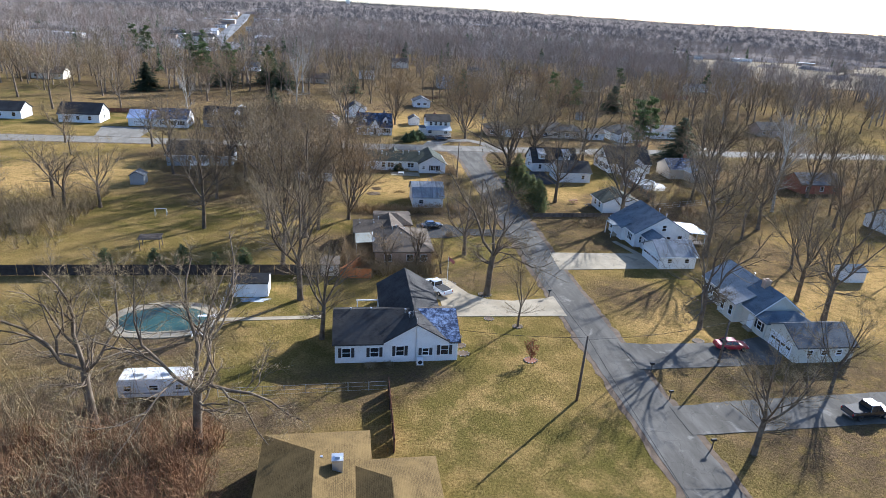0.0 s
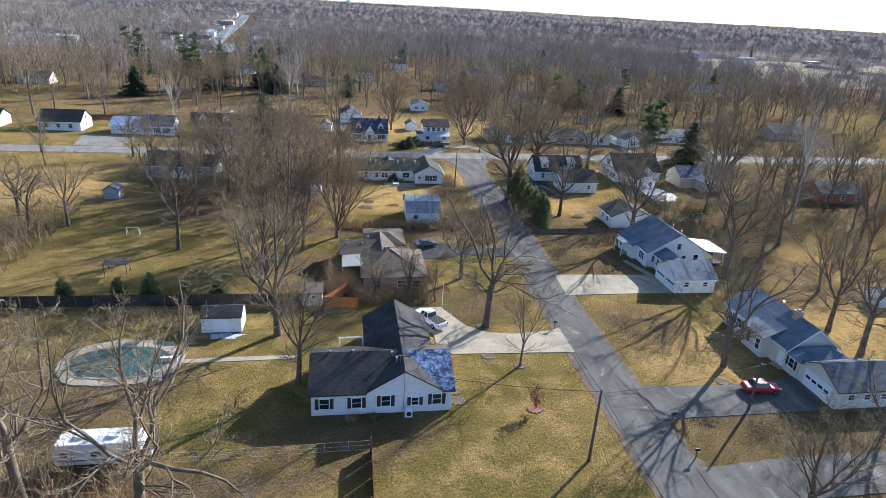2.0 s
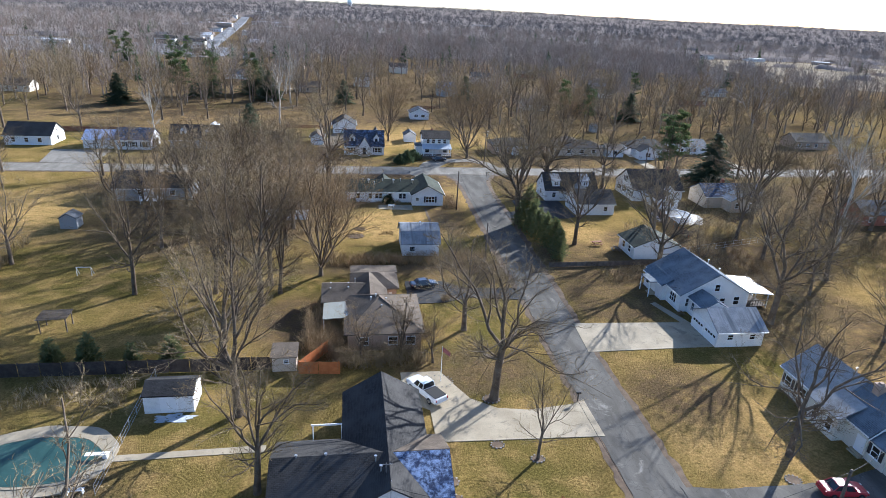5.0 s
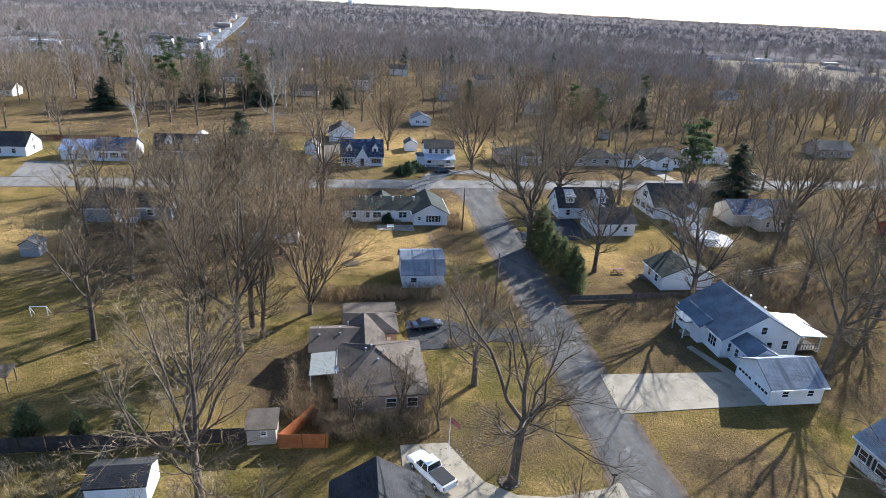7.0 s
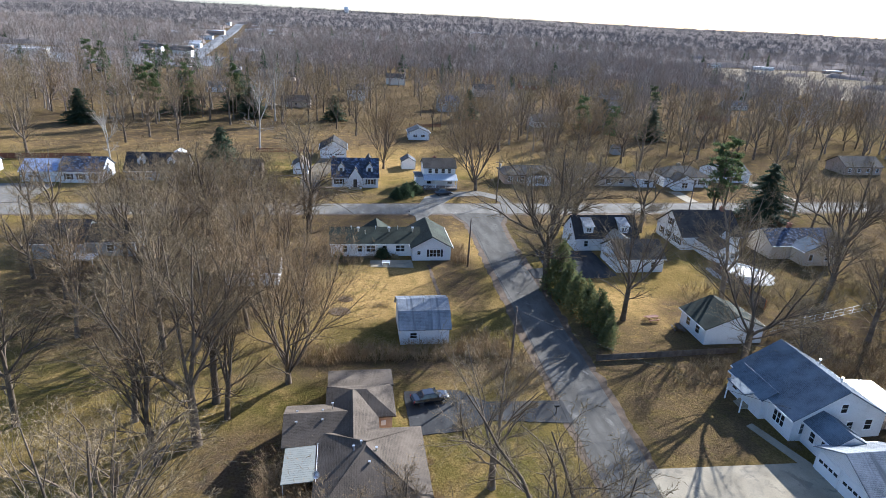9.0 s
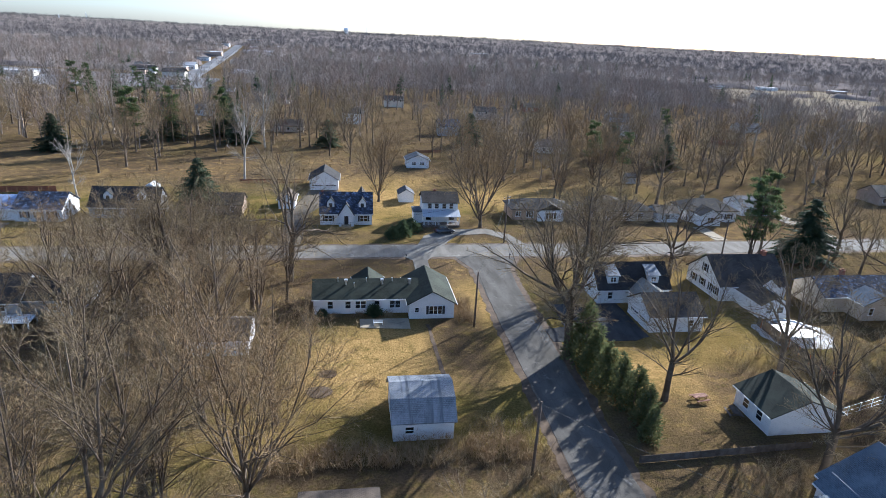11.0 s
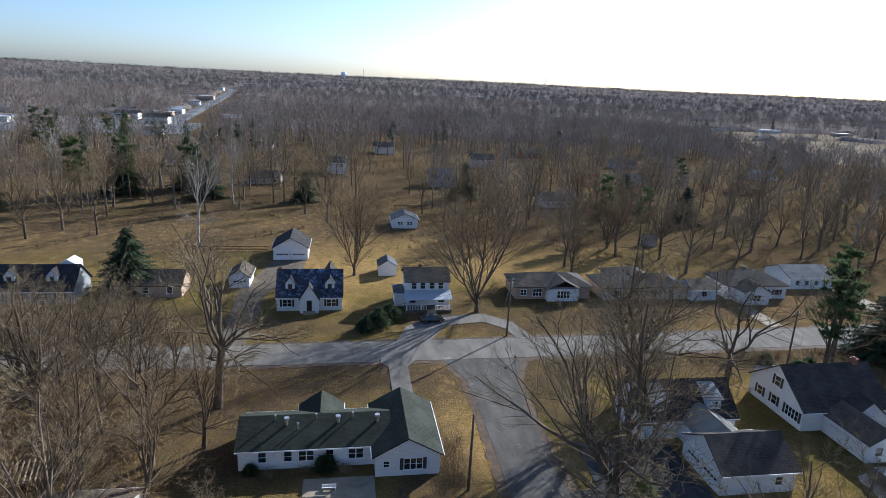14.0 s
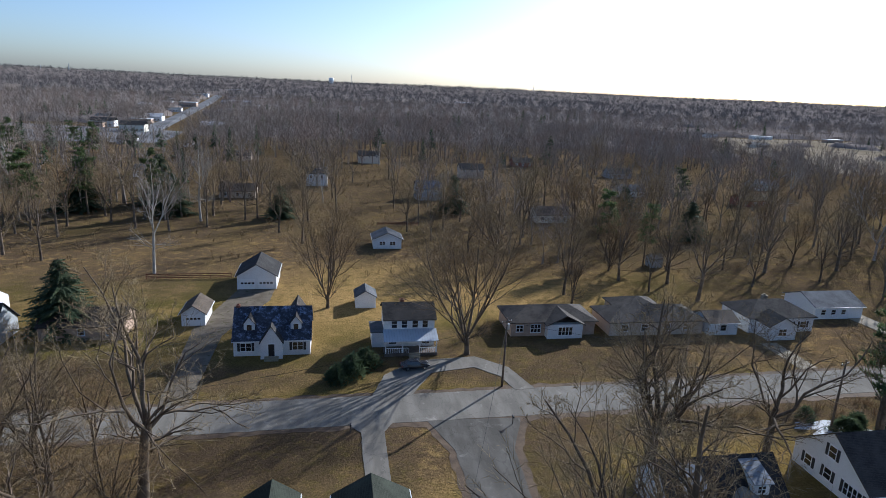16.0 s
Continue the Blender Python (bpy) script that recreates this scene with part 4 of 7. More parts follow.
block(hH2, -2.5, 2.6, -10.6, -3.2, 2.6, 'y', 1.5, SIDING, TAUPE_Y)
block(hH2, 0.4, 4.4, -5.2, -2.4, 3.4, 'y', 1.6, SIDING, UMBER_Y, 0.25)
window(hH2, "W", -5.6, -1.2, 0.9, 2.4, 1.4, BLACK, 4)
window(hH2, "W", -5.6, 5.4, 0.9, 1.0, 1.3, BLACK)
window(hH2, "W", -5.6, 2.4, 1.0, 1.0, 1.3, BLACK)
window(hH2, "W", -5.6, 2.3, 3.8, 1.0, 1.4, BLACK)
window(hH2, "S", -1.0, -10.6, 1.0, 1.0, 1.1)
window(hH2, "S", 1.2, -10.6, 1.0, 0.9, 1.1)
chimney(rH3, 5.6, 2.3, 6.8, 0.8, 0.8)
hI = thing("outbuilding", "white outbuilding with dark green-grey roof", "garage", 63.8, 132)
block(hI, -4.6, 4.6, -3.4, 3.4, 2.6, 'y', 1.9, SIDING, GREEN_Y)
window(hI, "W", -4.6, -1.4, 0.9, 1.0, 1.2)
window(hI, "W", -4.6, 1.2, 0.9, 1.0, 1.2)
hT = thing("house", "tan house with frosted blue-grey roof", "house", 101, 165)
block(hT, -8.0, 8.0, -3.6, 4.4, 3.0, 'x', 2.2, SIDING_TAN, FROST_X)
block(hT, -3.5, 3.5, -7.4, -3.2, 3.0, 'y', 1.6, SIDING_TAN, BLUEG_Y)
for wx in (-2.0, 1.6):
    window(hT, "S", wx, -7.4, 1.1, 0.8, 1.2)
chimney(hT, -1.6, 1.0, 5.4, 0.7, 0.7)

# north side of the cross street
hJ = thing("house", "white cottage with rimed dark roof, two dormers, porch gable", "house", 10.2, 217)
rJ = block(hJ, -6.0, 6.0, -3.6, 4.6, 2.8, 'x', 4.0, SIDING, FROST_X, 0.3)
for dx in (-3.6, 3.7):
    dormer(hJ, "S", dx, -2.5, 3.6, 1.7, 1.5, 1.1, 2.6, SIDING, DK_Y)
block(hJ, -1.7, 1.7, -5.0, -3.3, 2.8, 'y', 2.7, SIDING, DK_Y, 0.2, ends=(1, 0), gutters=False)
part("rear_gable", gable_walls(2.2, 5.2, 0.6, 5.0, 4.9, 'y', 2.3), SIDING, hJ, "rear gable")
part("rear_gable_roof", gable_roof(2.2, 5.2, 0.6, 5.0, 4.9, 'y', 2.3, 0.2, thick=0.12), UMBER_Y, hJ)
door(hJ, "S", 0, -5.0, 0.5, mat=BLACK, label="dark front door")
steps(hJ, "S", 0, -5.0, 3, 2.2)
for wx in (-4.1, 4.0):
    window(hJ, "S", wx, -3.6, 0.9, 1.6, 1.3, BLACK, 2)
chimney(rJ, -5.6, 0.6, 6.2, 0.9, 0.55)
hK = thing("house", "two-storey white house with grey roof and front porch", "house", 32.5, 216)
part("wall", Shape().box(-4.2, 4.2, -1.6, 5.0, 0, 5.4), SIDING, hK)
rK = part("roof", gable_roof(-4.2, 4.2, -1.6, 5.0, 5.4, 'x', 1.7), UMBER_X, hK)
part("wall", Shape().box(-6.2, -4.18, -0.6, 4.0, 0, 2.7), SIDING, hK)
part("lean_to_roof", Shape().extrude([(-0.9, 2.7), (4.2, 2.7), (4.2, 2.86), (-0.9, 2.86)], 0, -6.5, -4.2), GREY_X, hK)
part("porch_roof", Shape().extrude([(-4.6, 2.55), (-1.6, 3.5), (-1.6, 3.62), (-4.6, 2.67)], 0, -4.5, 4.5), SHEET, hK, "pale frosted porch roof")
for px in (-4.2, -1.4, 1.4, 4.2):
    part("porch_post", Shape().box(px - 0.08, px + 0.08, -4.4, -4.24, 0.5, 2.6), WHITE, hK)
part("porch_floor", Shape().box(-4.4, 4.4, -4.5, -1.62, 0, 0.5), WOOD_GREY, hK)
for bx in [-4.0 + 0.3 * k for k in range(13)] + [1.7 + 0.3 * k for k in range(9)]:
    part("baluster", shared(("porch_baluster",), lambda: Shape().box(-0.03, 0.03, -4.36, -4.3, 0.5, 1.32), WHITE), None, hK, "", pose(bx, 0, 0))
for r0, r1 in ((-4.3, -0.5), (1.5, 4.3)):
    part("porch_rail", Shape().box(r0, r1, -4.38, -4.28, 1.32, 1.4), WHITE, hK)
steps(hK, "S", 0.5, -4.5, 4, 1.8, 0.15)
for wx in (-2.6, -0.9, 0.9, 2.6):
    window(hK, "S", wx, -1.6, 3.85, 0.9, 1.2)
for wx in (-2.8, 2.8):
    window(hK, "S", wx, -1.6, 1.0, 1.2, 1.4)
door(hK, "S", 0.4, -1.6, 0.5)
chimney(rK, -1.0, 2.4, 6.6, 0.8, 0.7)
hL = thing("garage", "white two-door garage with dark gabled roof", "garage", 4.0, 250.5)
block(hL, -4.0, 4.0, -3.6, 6.0, 3.0, 'y', 2.4, SIDING, DK_Y)
garage_door(hL, "S", -1.9, -3.6, 2.9)
garage_door(hL, "S", 1.9, -3.6, 2.9)
hM = thing("shed", "small white garden shed with grey roof", "shed", 26.2, 236)
block(hM, -2.0, 2.0, -1.6, 3.0, 2.3, 'y', 1.2, SIDING, GREY_Y, 0.25, gutters=False)
hN = thing("outbuilding", "small white outbuilding with grey roof, two windows", "garage", 34.4, 283)
block(hN, -3.8, 3.8, -3.0, 4.0, 2.7, 'y', 1.7, SIDING, GREY_Y)
window(hN, "S", -1.4, -3.0, 1.1, 1.4, 0.9, None, 2)
window(hN, "S", 1.4, -3.0, 1.1, 1.4, 0.9, None, 2)
hO = thing("house", "low brick house with grey-taupe hipped roof", "house", 59.5, 222)
part("wall", Shape().box(-8.0, 8.0, -3.6, 4.6, 0, 2.7), BRICK, hO)
part("roof", hip_roof(-8.0, 8.0, -3.6, 4.6, 2.7, 1.9, 0.5), UMBER_X, hO)
part("wall", Shape().box(-1.6, 5.0, -5.2, 0, 0, 2.7), SIDING, hO)
part("roof", gable_roof(-1.6, 5.0, -5.2, 0.5, 2.7, 'y', 1.6), UMBER_Y, hO)
window(hO, "S", 1.7, -5.2, 0.7, 2.6, 1.5, None, 4)
window(hO, "S", -3.4, -3.6, 0.7, 1.8, 1.5, None, 3)
window(hO, "S", -6.4, -3.6, 0.9, 1.2, 1.2, None, 2)
hP = thing("house", "low taupe house with long grey roof", "house", 79.5, 221)
part("wall", Shape().box(-9.4, 9.4, -3.6, 4.6, 0, 2.7), SIDING_TAN, hP)
part("roof", hip_roof(-9.4, 9.4, -3.6, 4.6, 2.7, 1.9, 0.5), UMBER_X, hP)
part("wall", Shape().box(-5, 4, 0, 8.6, 0, 3.0), SIDING_TAN, hP)
part("roof", hip_roof(-5, 4, 0, 8.6, 3.0, 2.0, 0.5), UMBER_X, hP)
for wx in (-6.5, -2.5, 2.0, 6.0):
    window(hP, "S", wx, -3.6, 0.9, 1.3, 1.2)
hQ = thing("house", "white house with grey gabled roof and side wing", "house", 104, 220)
part("wall", Shape().box(-5.6, 8.4, -3.0, 5.6, 0, 3.0), SIDING, hQ)
part("roof", hip_roof(-5.6, 8.4, -3.0, 5.6, 3.0, 2.4, 0.45), UMBER_X, hQ)
block(hQ, -4.2, 1.6, -6.8, -2.4, 2.8, 'y', 1.6, SIDING, UMBER_Y)
block(hQ, -14.4, -8.4, -3.6, 2.4, 2.5, 'x', 1.3, SIDING, TAUPE_X)
for wx in (3.2, 6.2):
    window(hQ, "S", wx, -3.0, 0.9, 1.3, 1.2, BLACK)
window(hQ, "S", -1.3, -6.8, 0.9, 1.6, 1.3, None, 2)
window(hQ, "S", -11.4, -3.6, 0.9, 1.2, 1.1)
chimney(hQ, 1.0, 2.4, 4.9, 0.8, 0.9, CONCRETE)
hR = thing("garage", "long low white building with pale grey roof", "garage", 126, 232)
block(hR, -8.0, 3.4, -9.0, 0.0, 2.7, 'x', 1.8, SIDING, GREY_X)
for wx in (-6.0, -3.6, -1.2):
    window(hR, "S", wx, -9.0, 1.0, 1.0, 1.0)
hL2 = thing("garage", "small white garage with brown roof", "garage", -4.6, 230)
block(hL2, -2.0, 2.0, -3.2, 3.4, 2.4, 'y', 1.4, SIDING, TAUPE_Y)
garage_door(hL2, "S", 0, -3.2, 2.6, 2.0)
hS1 = thing("house", "long white house with rimed dark roof, black shutters", "house", -60, 219)
block(hS1, -1.6, 8.2, -3.8, 5.6, 2.9, 'x', 2.6, SIDING, FROST_X)
block(hS1, -10.6, -1.6, -3.0, 5.4, 2.7, 'x', 2.0, SIDING, PALE_RIME_X, ends=(1, 0))
for wx in (0.6, 3.4, 6.2):
    window(hS1, "S", wx, -3.8, 0.9, 1.0, 1.3, BLACK)
window(hS1, "E", 8.2, -1.2, 0.9, 0.9, 1.2)
window(hS1, "E", 8.2, 2.4, 0.9, 0.9, 1.2)
window(hS1, "E", 8.2, 0.9, 3.1, 0.7, 0.9)
garage_door(hS1, "S", -7.6, -3.0, 2.6)
hS2 = thing("house", "small white house with dark gabled roof", "house", -86, 223)
block(hS2, -7.0, 5.6, -4.0, 5.4, 2.8, 'x', 3.0, SIDING, DK_X)
window(hS2, "E", 5.6, 0.7, 0.9, 1.0, 1.2)
window(hS2, "E", 5.6, 0.7, 3.2, 0.8, 0.9)
for wx in (-4.5, -1.0, 2.6):
    window(hS2, "S", wx, -4.0, 0.9, 1.0, 1.2)
hS3 = thing("house", "dark-roofed grey house with white back deck", "house", -38, 169)
block(hS3, -7.6, 0.6, -4.6, 5.0, 3.0, 'x', 2.6, SIDING_GREY, DK_X)
block(hS3, 0.6, 8.6, -3.4, 4.2, 2.8, 'x', 1.9, SIDING_GREY, DK_X)
window(hS3, "S", -1.8, -4.6, 1.6, 1.0, 1.2)
window(hS3, "S", 4.6, -3.4, 1.0, 1.2, 1.2)
part("deck_floor", Shape().box(-1.2, 3.0, -7.6, -4.62, 0.9, 1.05), WHITE, hS3, "white back deck")
for px in (-1.1, 0.9, 2.9):
    for py in (-7.5, -4.8):
        part("deck_post", Shape().box(px - 0.07, px + 0.07, py - 0.07, py + 0.07, 0, 2.0), WHITE, hS3)
for k in range(15):
    part("baluster", Shape().box(-1.1 + 0.27 * k, -1.04 + 0.27 * k, -7.54, -7.48, 1.05, 1.95), WHITE, hS3)
part("deck_rail", Shape().box(-1.2, 3.0, -7.58, -7.44, 1.95, 2.02), WHITE, hS3)
hS4 = thing("house", "dark Cape house with two white dormers", "house", -40, 222.5)
block(hS4, -7.4, 7.4, -4.2, 4.2, 2.7, 'x', 3.6, SIDING_GREY, DK_X)
for dx in (-3.6, 3.6):
    dormer(hS4, "S", dx, -2.8, 3.6, 1.8, 1.5, 1.0, 2.6, SIDING, DK_Y)
for wx in (-5.2, -2, 2, 5.2):
    window(hS4, "S", wx, -4.2, 0.9, 1.0, 1.2, BLACK)
part("wall", gable_walls(2.6, 5.4, 3.0, 6.4, 5.6, 'y', 0.8), SIDING, hS4)


# ---- trees ----
def bough(rng, limb, twig, p, d, length, r, level, kids, spec):
    """A branch that climbs as it grows, with its smaller branches; thick ones go into limb, thin ones into twig."""
    last, thin, rise, crook = spec
    if level == last or level >= 4:       # a twig: one thin blade
        s = d.cross(Vector((rng.gauss(0, 1), rng.gauss(0, 1), rng.gauss(0, 1)))).normalized() * r
        twig.add([p - s, p + s, p + d * length], [(0, 1, 2)])
        return
    n = (6, 5, 3, 2)[level] if last >= 4 else (3, 2, 2, 1)[level]
    wander, up = crook * (0.12, 0.14, 0.14, 0.14)[level], rise * (0.09, 0.08, 0.06, 0.05)[level]
    pts, rad, dirs, q = [p.copy()], [r], [], p.copy()
    for i in range(n):
        d = (d + Vector((rng.gauss(0, wander), rng.gauss(0, wander), rng.gauss(0, wander) + up))).normalized()
        q = q + d * (length / n)
        pts.append(q.copy())
        dirs.append(d.copy())
        rad.append(max(thin * 0.5, r * (1 - 0.80 * (i + 1) / n)))
    if level <= (2 if last >= 4 else 1):
        limb.tube(pts, rad, ((6, 5, 3) if last >= 4 else (4, 3, 3))[level])
    else:
        for i in range(n):
            s = dirs[i].cross(Vector((rng.gauss(0, 1), rng.gauss(0, 1), rng.gauss(0, 1)))).normalized()
            a, b = s * rad[i], s * rad[i + 1]
            twig.add([pts[i] - a, pts[i] + a, pts[i + 1] + b, pts[i + 1] - b], [(0, 1, 2, 3)])
    m = kids[level]
    turn = rng.uniform(0, 6.28)
    for k in range(m):
        u = (0.14, 0.14, 0.12, 0.10)[level] + (0.85, 0.85, 0.87, 0.90)[level] * (k + rng.uniform(0.15, 0.85)) / m
        i = min(n - 1, int(u * n))
        base = pts[i].lerp(pts[i + 1], u * n - i)
        side = dirs[i].cross(Vector((0.3, 0.2, 1.0) if abs(dirs[i].z) < 0.8 else (1.0, 0.2, 0.1))).normalized()
        side = Matrix.Rotation(turn + 2.4 * k + rng.uniform(-0.5, 0.5), 3, dirs[i]) @ side
        strong = level <= 1 and k < 2
        ang = radians(rng.uniform(*((16, 34) if strong else ((28, 56), (28, 56), (26, 54), (22, 50))[level])))
        nd = (dirs[i] * math.cos(ang) + side * math.sin(ang)).normalized()
        if nd.z < -0.25 and level < 3:
            nd = Vector((nd.x, nd.y, 0.05)).normalized()
        ln = length * ((0.62, 0.78) if strong else (0.34, 0.60))[0 if rng.random() < 0.5 else 1] * rng.uniform(0.85, 1.12) * (1.14 - 0.70 * u)
        here = rad[i] + (rad[i + 1] - rad[i]) * (u * n - i)
        bough(rng, limb, twig, base, nd, ln, max(thin, here * (rng.uniform(0.62, 0.8) if strong else rng.uniform(0.38, 0.56))), level + 1, kids, spec)


def grown(seed, height, trunk_r, fork, leaders, spread, kids, last, thin, rise=1.0, lean=0.0, side_limbs=0, crook=1.0):
    """Trunk and limbs, and twigs, of a bare tree: the trunk parts at a share of its height into ascending leaders, with a few side limbs below."""
    rng = random.Random(seed)
    limb, twig = Shape(), Shape()
    spec = (last, thin, rise, crook)
    f = height * fork
    pts, d, q = [Vector((0, 0, -0.3)), Vector((0, 0, 0.05))], Vector((lean, 0.3 * lean, 1)).normalized(), Vector((0, 0, 0.05))
    n = 4 if last >= 4 else 2
    for i in range(n):
        d = (d + Vector((rng.gauss(0, 0.04), rng.gauss(0, 0.04), 0.05))).normalized()
        q = q + d * (f / n)
        pts.append(q.copy())
    rad = [trunk_r * 1.65, trunk_r * 1.35] + [trunk_r * (1.06 - 0.16 * i / n) for i in range(n)]
    limb.tube(pts, rad, 9 if last >= 4 else 5)
    for k in range(leaders):
        a = 2 * math.pi * (k + rng.uniform(-0.2, 0.2)) / leaders + seed
        tilt = radians(spread * (rng.uniform(0.08, 0.25) if k == 0 and leaders > 2 else rng.uniform(0.6, 1.15)))
        nd = Vector((math.cos(a) * math.sin(tilt) + lean * 0.4, math.sin(a) * math.sin(tilt), math.cos(tilt))).normalized()
        ln = (height - f) * rng.uniform(0.86, 1.0) / max(0.72, nd.z) * (1.0 if k == 0 else rng.uniform(0.62, 0.92))
        bough(rng, limb, twig, q - d * (0.3 * k), nd, ln, trunk_r * rng.uniform(0.42, 0.58) * (1.3 if k == 0 else 1), 0, kids, spec)
    for k in range(side_limbs):
        u = rng.uniform(0.55, 0.95)
        i = 1 + min(n - 1, int(u * n))
        a = 2.4 * k + rng.uniform(-0.5, 0.5) + seed
        nd = Vector((math.cos(a), math.sin(a), rng.uniform(0.1, 0.6))).normalized()
        bough(rng, limb, twig, pts[i].lerp(pts[i + 1], u * n - int(u * n)), nd, height * rng.uniform(0.20, 0.34), trunk_r * rng.uniform(0.20, 0.32), 1, kids, spec)
    return limb, twig


def bare_tree(label, bark, twigs, *shape):
    limb, twig = grown(*shape)
    root = tagged(new("tree"), label, "tree", "bare trees")
    part("trunk", limb, bark, root, "", None, True)
    part("crown", twig, twigs, root, "fine bare twigs")
    return root


PROTO = [
    bare_tree("tall bare broad-crowned shade tree on a lawn", BARK, TWIG, 11, 20, 0.36, 0.30, 4, 34, (8, 7, 7, 5), 4, 0.014, 0.9, 0.02, 6),
    bare_tree("bare thick-trunked tree with crooked spreading limbs", BARK, TWIG, 23, 20, 0.40, 0.34, 4, 42, (8, 7, 7, 5), 4, 0.014, 0.6, -0.05, 8, 1.6),
    bare_tree("tall slim bare tree with upright limbs", BARK, TWIG, 37, 20, 0.26, 0.26, 3, 22, (8, 7, 6, 5), 4, 0.014, 1.1, 0.04, 6),
    bare_tree("wide-spreading old bare tree with a thick forked trunk", BARK, TWIG, 41, 20, 0.50, 0.33, 6, 40, (9, 8, 8, 5), 4, 0.016, 0.7, 0.03, 9, 1.4),
    bare_tree("pale-barked bare sycamore tree", BARK_PALE, TWIG_PALE, 59, 20, 0.28, 0.38, 3, 30, (7, 6, 6, 5), 4, 0.014, 0.9, 0.03, 4),
    bare_tree("tall bare tree with dense brown twigs", BARK, TWIG_RED, 67, 20, 0.30, 0.22, 4, 29, (8, 7, 7, 4), 4, 0.014, 1.0, 0.02, 7),
    bare_tree("broom-shaped bare tree with many ascending limbs", BARK, TWIG_RED, 79, 20, 0.34, 0.13, 7, 31, (8, 8, 8, 6), 4, 0.015, 1.1, 0.02, 4),
    bare_tree("old bare tree with a leaning trunk and twisted limbs", BARK, TWIG, 29, 20, 0.40, 0.34, 4, 46, (8, 8, 7, 5), 4, 0.014, 0.35, -0.06, 9, 2.1),
]
USED = set()


def plant(kind, x, y, h, turn=0.0, wide=1.0):
    s = h / 20.0
    m = pose(x, y, 0, 0, 0, turn) @ Matrix.Diagonal((s * wide, s * wide, s, 1))
    if kind not in USED:
        USED.add(kind)
        PROTO[kind].matrix_basis = m
        return PROTO[kind]
    t = copy_thing(PROTO[kind], Matrix.Identity(4))
    t.scale = (1, 1, 1)
    t.matrix_basis = m
    return t


# round the near houses: kind, x, y, height, turn, width
NEAR = [(7, -14.5, 52.6, 21.5, 130, 1.0), (7, -25.2, 56.0, 20, 280, 1.0), (0, -6.6, 85.2, 22, 30, 1.0), (1, -3.0, 73.2, 16, 60, .9), (7, 22.4, 86.1, 20.5, 200, 1.05),
        (2, 24.7, 75.5, 12.5, 120, .9), (7, 52.1, 73.7, 18.5, 15, .85), (0, 43.0, 46.9, 15.5, 150, 1), (0, 60.4, 57.0, 11.5, 270, 1)]
EAST = [(0, 74.8, 82.4, 18.5, 40, 1), (1, 74.5, 75.6, 18.5, 130, 1), (0, 60.4, 121.2, 21, 70, 1.1), (1, 70.0, 102.6, 22, 310, 1), (0, 21.8, 103.0, 15, 10, 1.25),
        (0, 50.4, 136.8, 20, 160, 1), (3, 97.5, 149.3, 23.5, 20, .8), (3, 41.7, 149.0, 25.5, 110, .95), (1, 68.5, 139.5, 21, 220, .9), (5, 12.0, 96.0, 10, 20, 1.3),
        (4, 105.0, 131.3, 25, 40, .9), (1, 125.0, 144.8, 18, 10, 1), (0, 113.0, 120.0, 18, 100, 1), (0, 112.0, 141.0, 19, 40, 1), (1, 92.0, 118.0, 18, 200, 1), (5, 104.0, 108.0, 16, 70, 1), (0, 120.0, 160.0, 19, 310, 1), (1, 88.0, 140.0, 17, 20, .9), (5, 84.0, 96.0, 15, 120, 1), (7, 72.7, 178.0, 19, 30, 1.1), (3, 56.0, 176.6, 22.5, 260, 1.0)]
GROVE = [(7, 0.2, 178.9, 25, 190, 1.0), (1, -26.8, 116.7, 19, 45, .8), (1, -10.3, 97.0, 17, 77, 1.1), (0, -7.5, 112.0, 23.5, 12, 1), (5, -10.6, 109.2, 22, 170, 1),
         (6, 0.8, 122.8, 21, 250, .9), (0, -19.6, 143.4, 18, 80, 1), (2, 5.2, 150.7, 9.4, 33, .8), (5, -5.2, 116.2, 21, 33, .9),
         (0, -7.0, 119.3, 23, 210, .9), (5, 2.2, 135.5, 18, 140, .9), (5, -14.9, 116.5, 22, 20, .9)]
GROVE2 = [(0, -16.0, 132.0, 20, 10, 1), (5, -6.0, 137.0, 19, 200, 1), (5, -12.0, 151.0, 18, 140, 1), (1, -60.9, 135.1, 14, 20, 1.1),
          (0, -49.6, 129.0, 14.5, 300, 1.1), (1, -56.0, 128.0, 13, 110, 1.2), (3, -18.0, 172.0, 20, 240, 1), (0, -66.0, 122.0, 15, 77, 1.2),
          (0, -5.6, 146.4, 21, 50, 1), (5, 0.4, 169.5, 16, 310, 1), (0, -79.1, 194.4 - 6, 13, 0, 1.1)]
WEST = [(0, -12.0, 184.6, 17, 20, 1.1), (1, -18.5, 186.6, 16, 90, 1), (5, -26.0, 187.4, 17, 170, 1.1), (0, -33.0, 187.0, 16, 230, 1.1), (5, -7.0, 186.4, 13, 300, 1.2), (1, -20.0, 176.0, 18, 60, 1), (5, -43.0, 187.0, 15, 10, 1.1), (0, -55.0, 186.0, 15, 80, 1.1), (1, -24.0, 151.0, 19, 15, 1), (0, -29.0, 160.0, 18, 120, 1.1), (5, -12.0, 166.0, 18, 200, 1), (0, -8.0, 178.0, 17, 80, 1), (5, -36.0, 182.0, 16, 160, 1.1), (0, -23.0, 181.0, 18, 250, 1.1),
        (1, -48.0, 180.0, 17, 300, 1), (5, -28.0, 136.0, 19, 40, 1), (0, -34.0, 148.0, 17, 280, 1), (5, -20.0, 158.0, 19, 99, 1)]
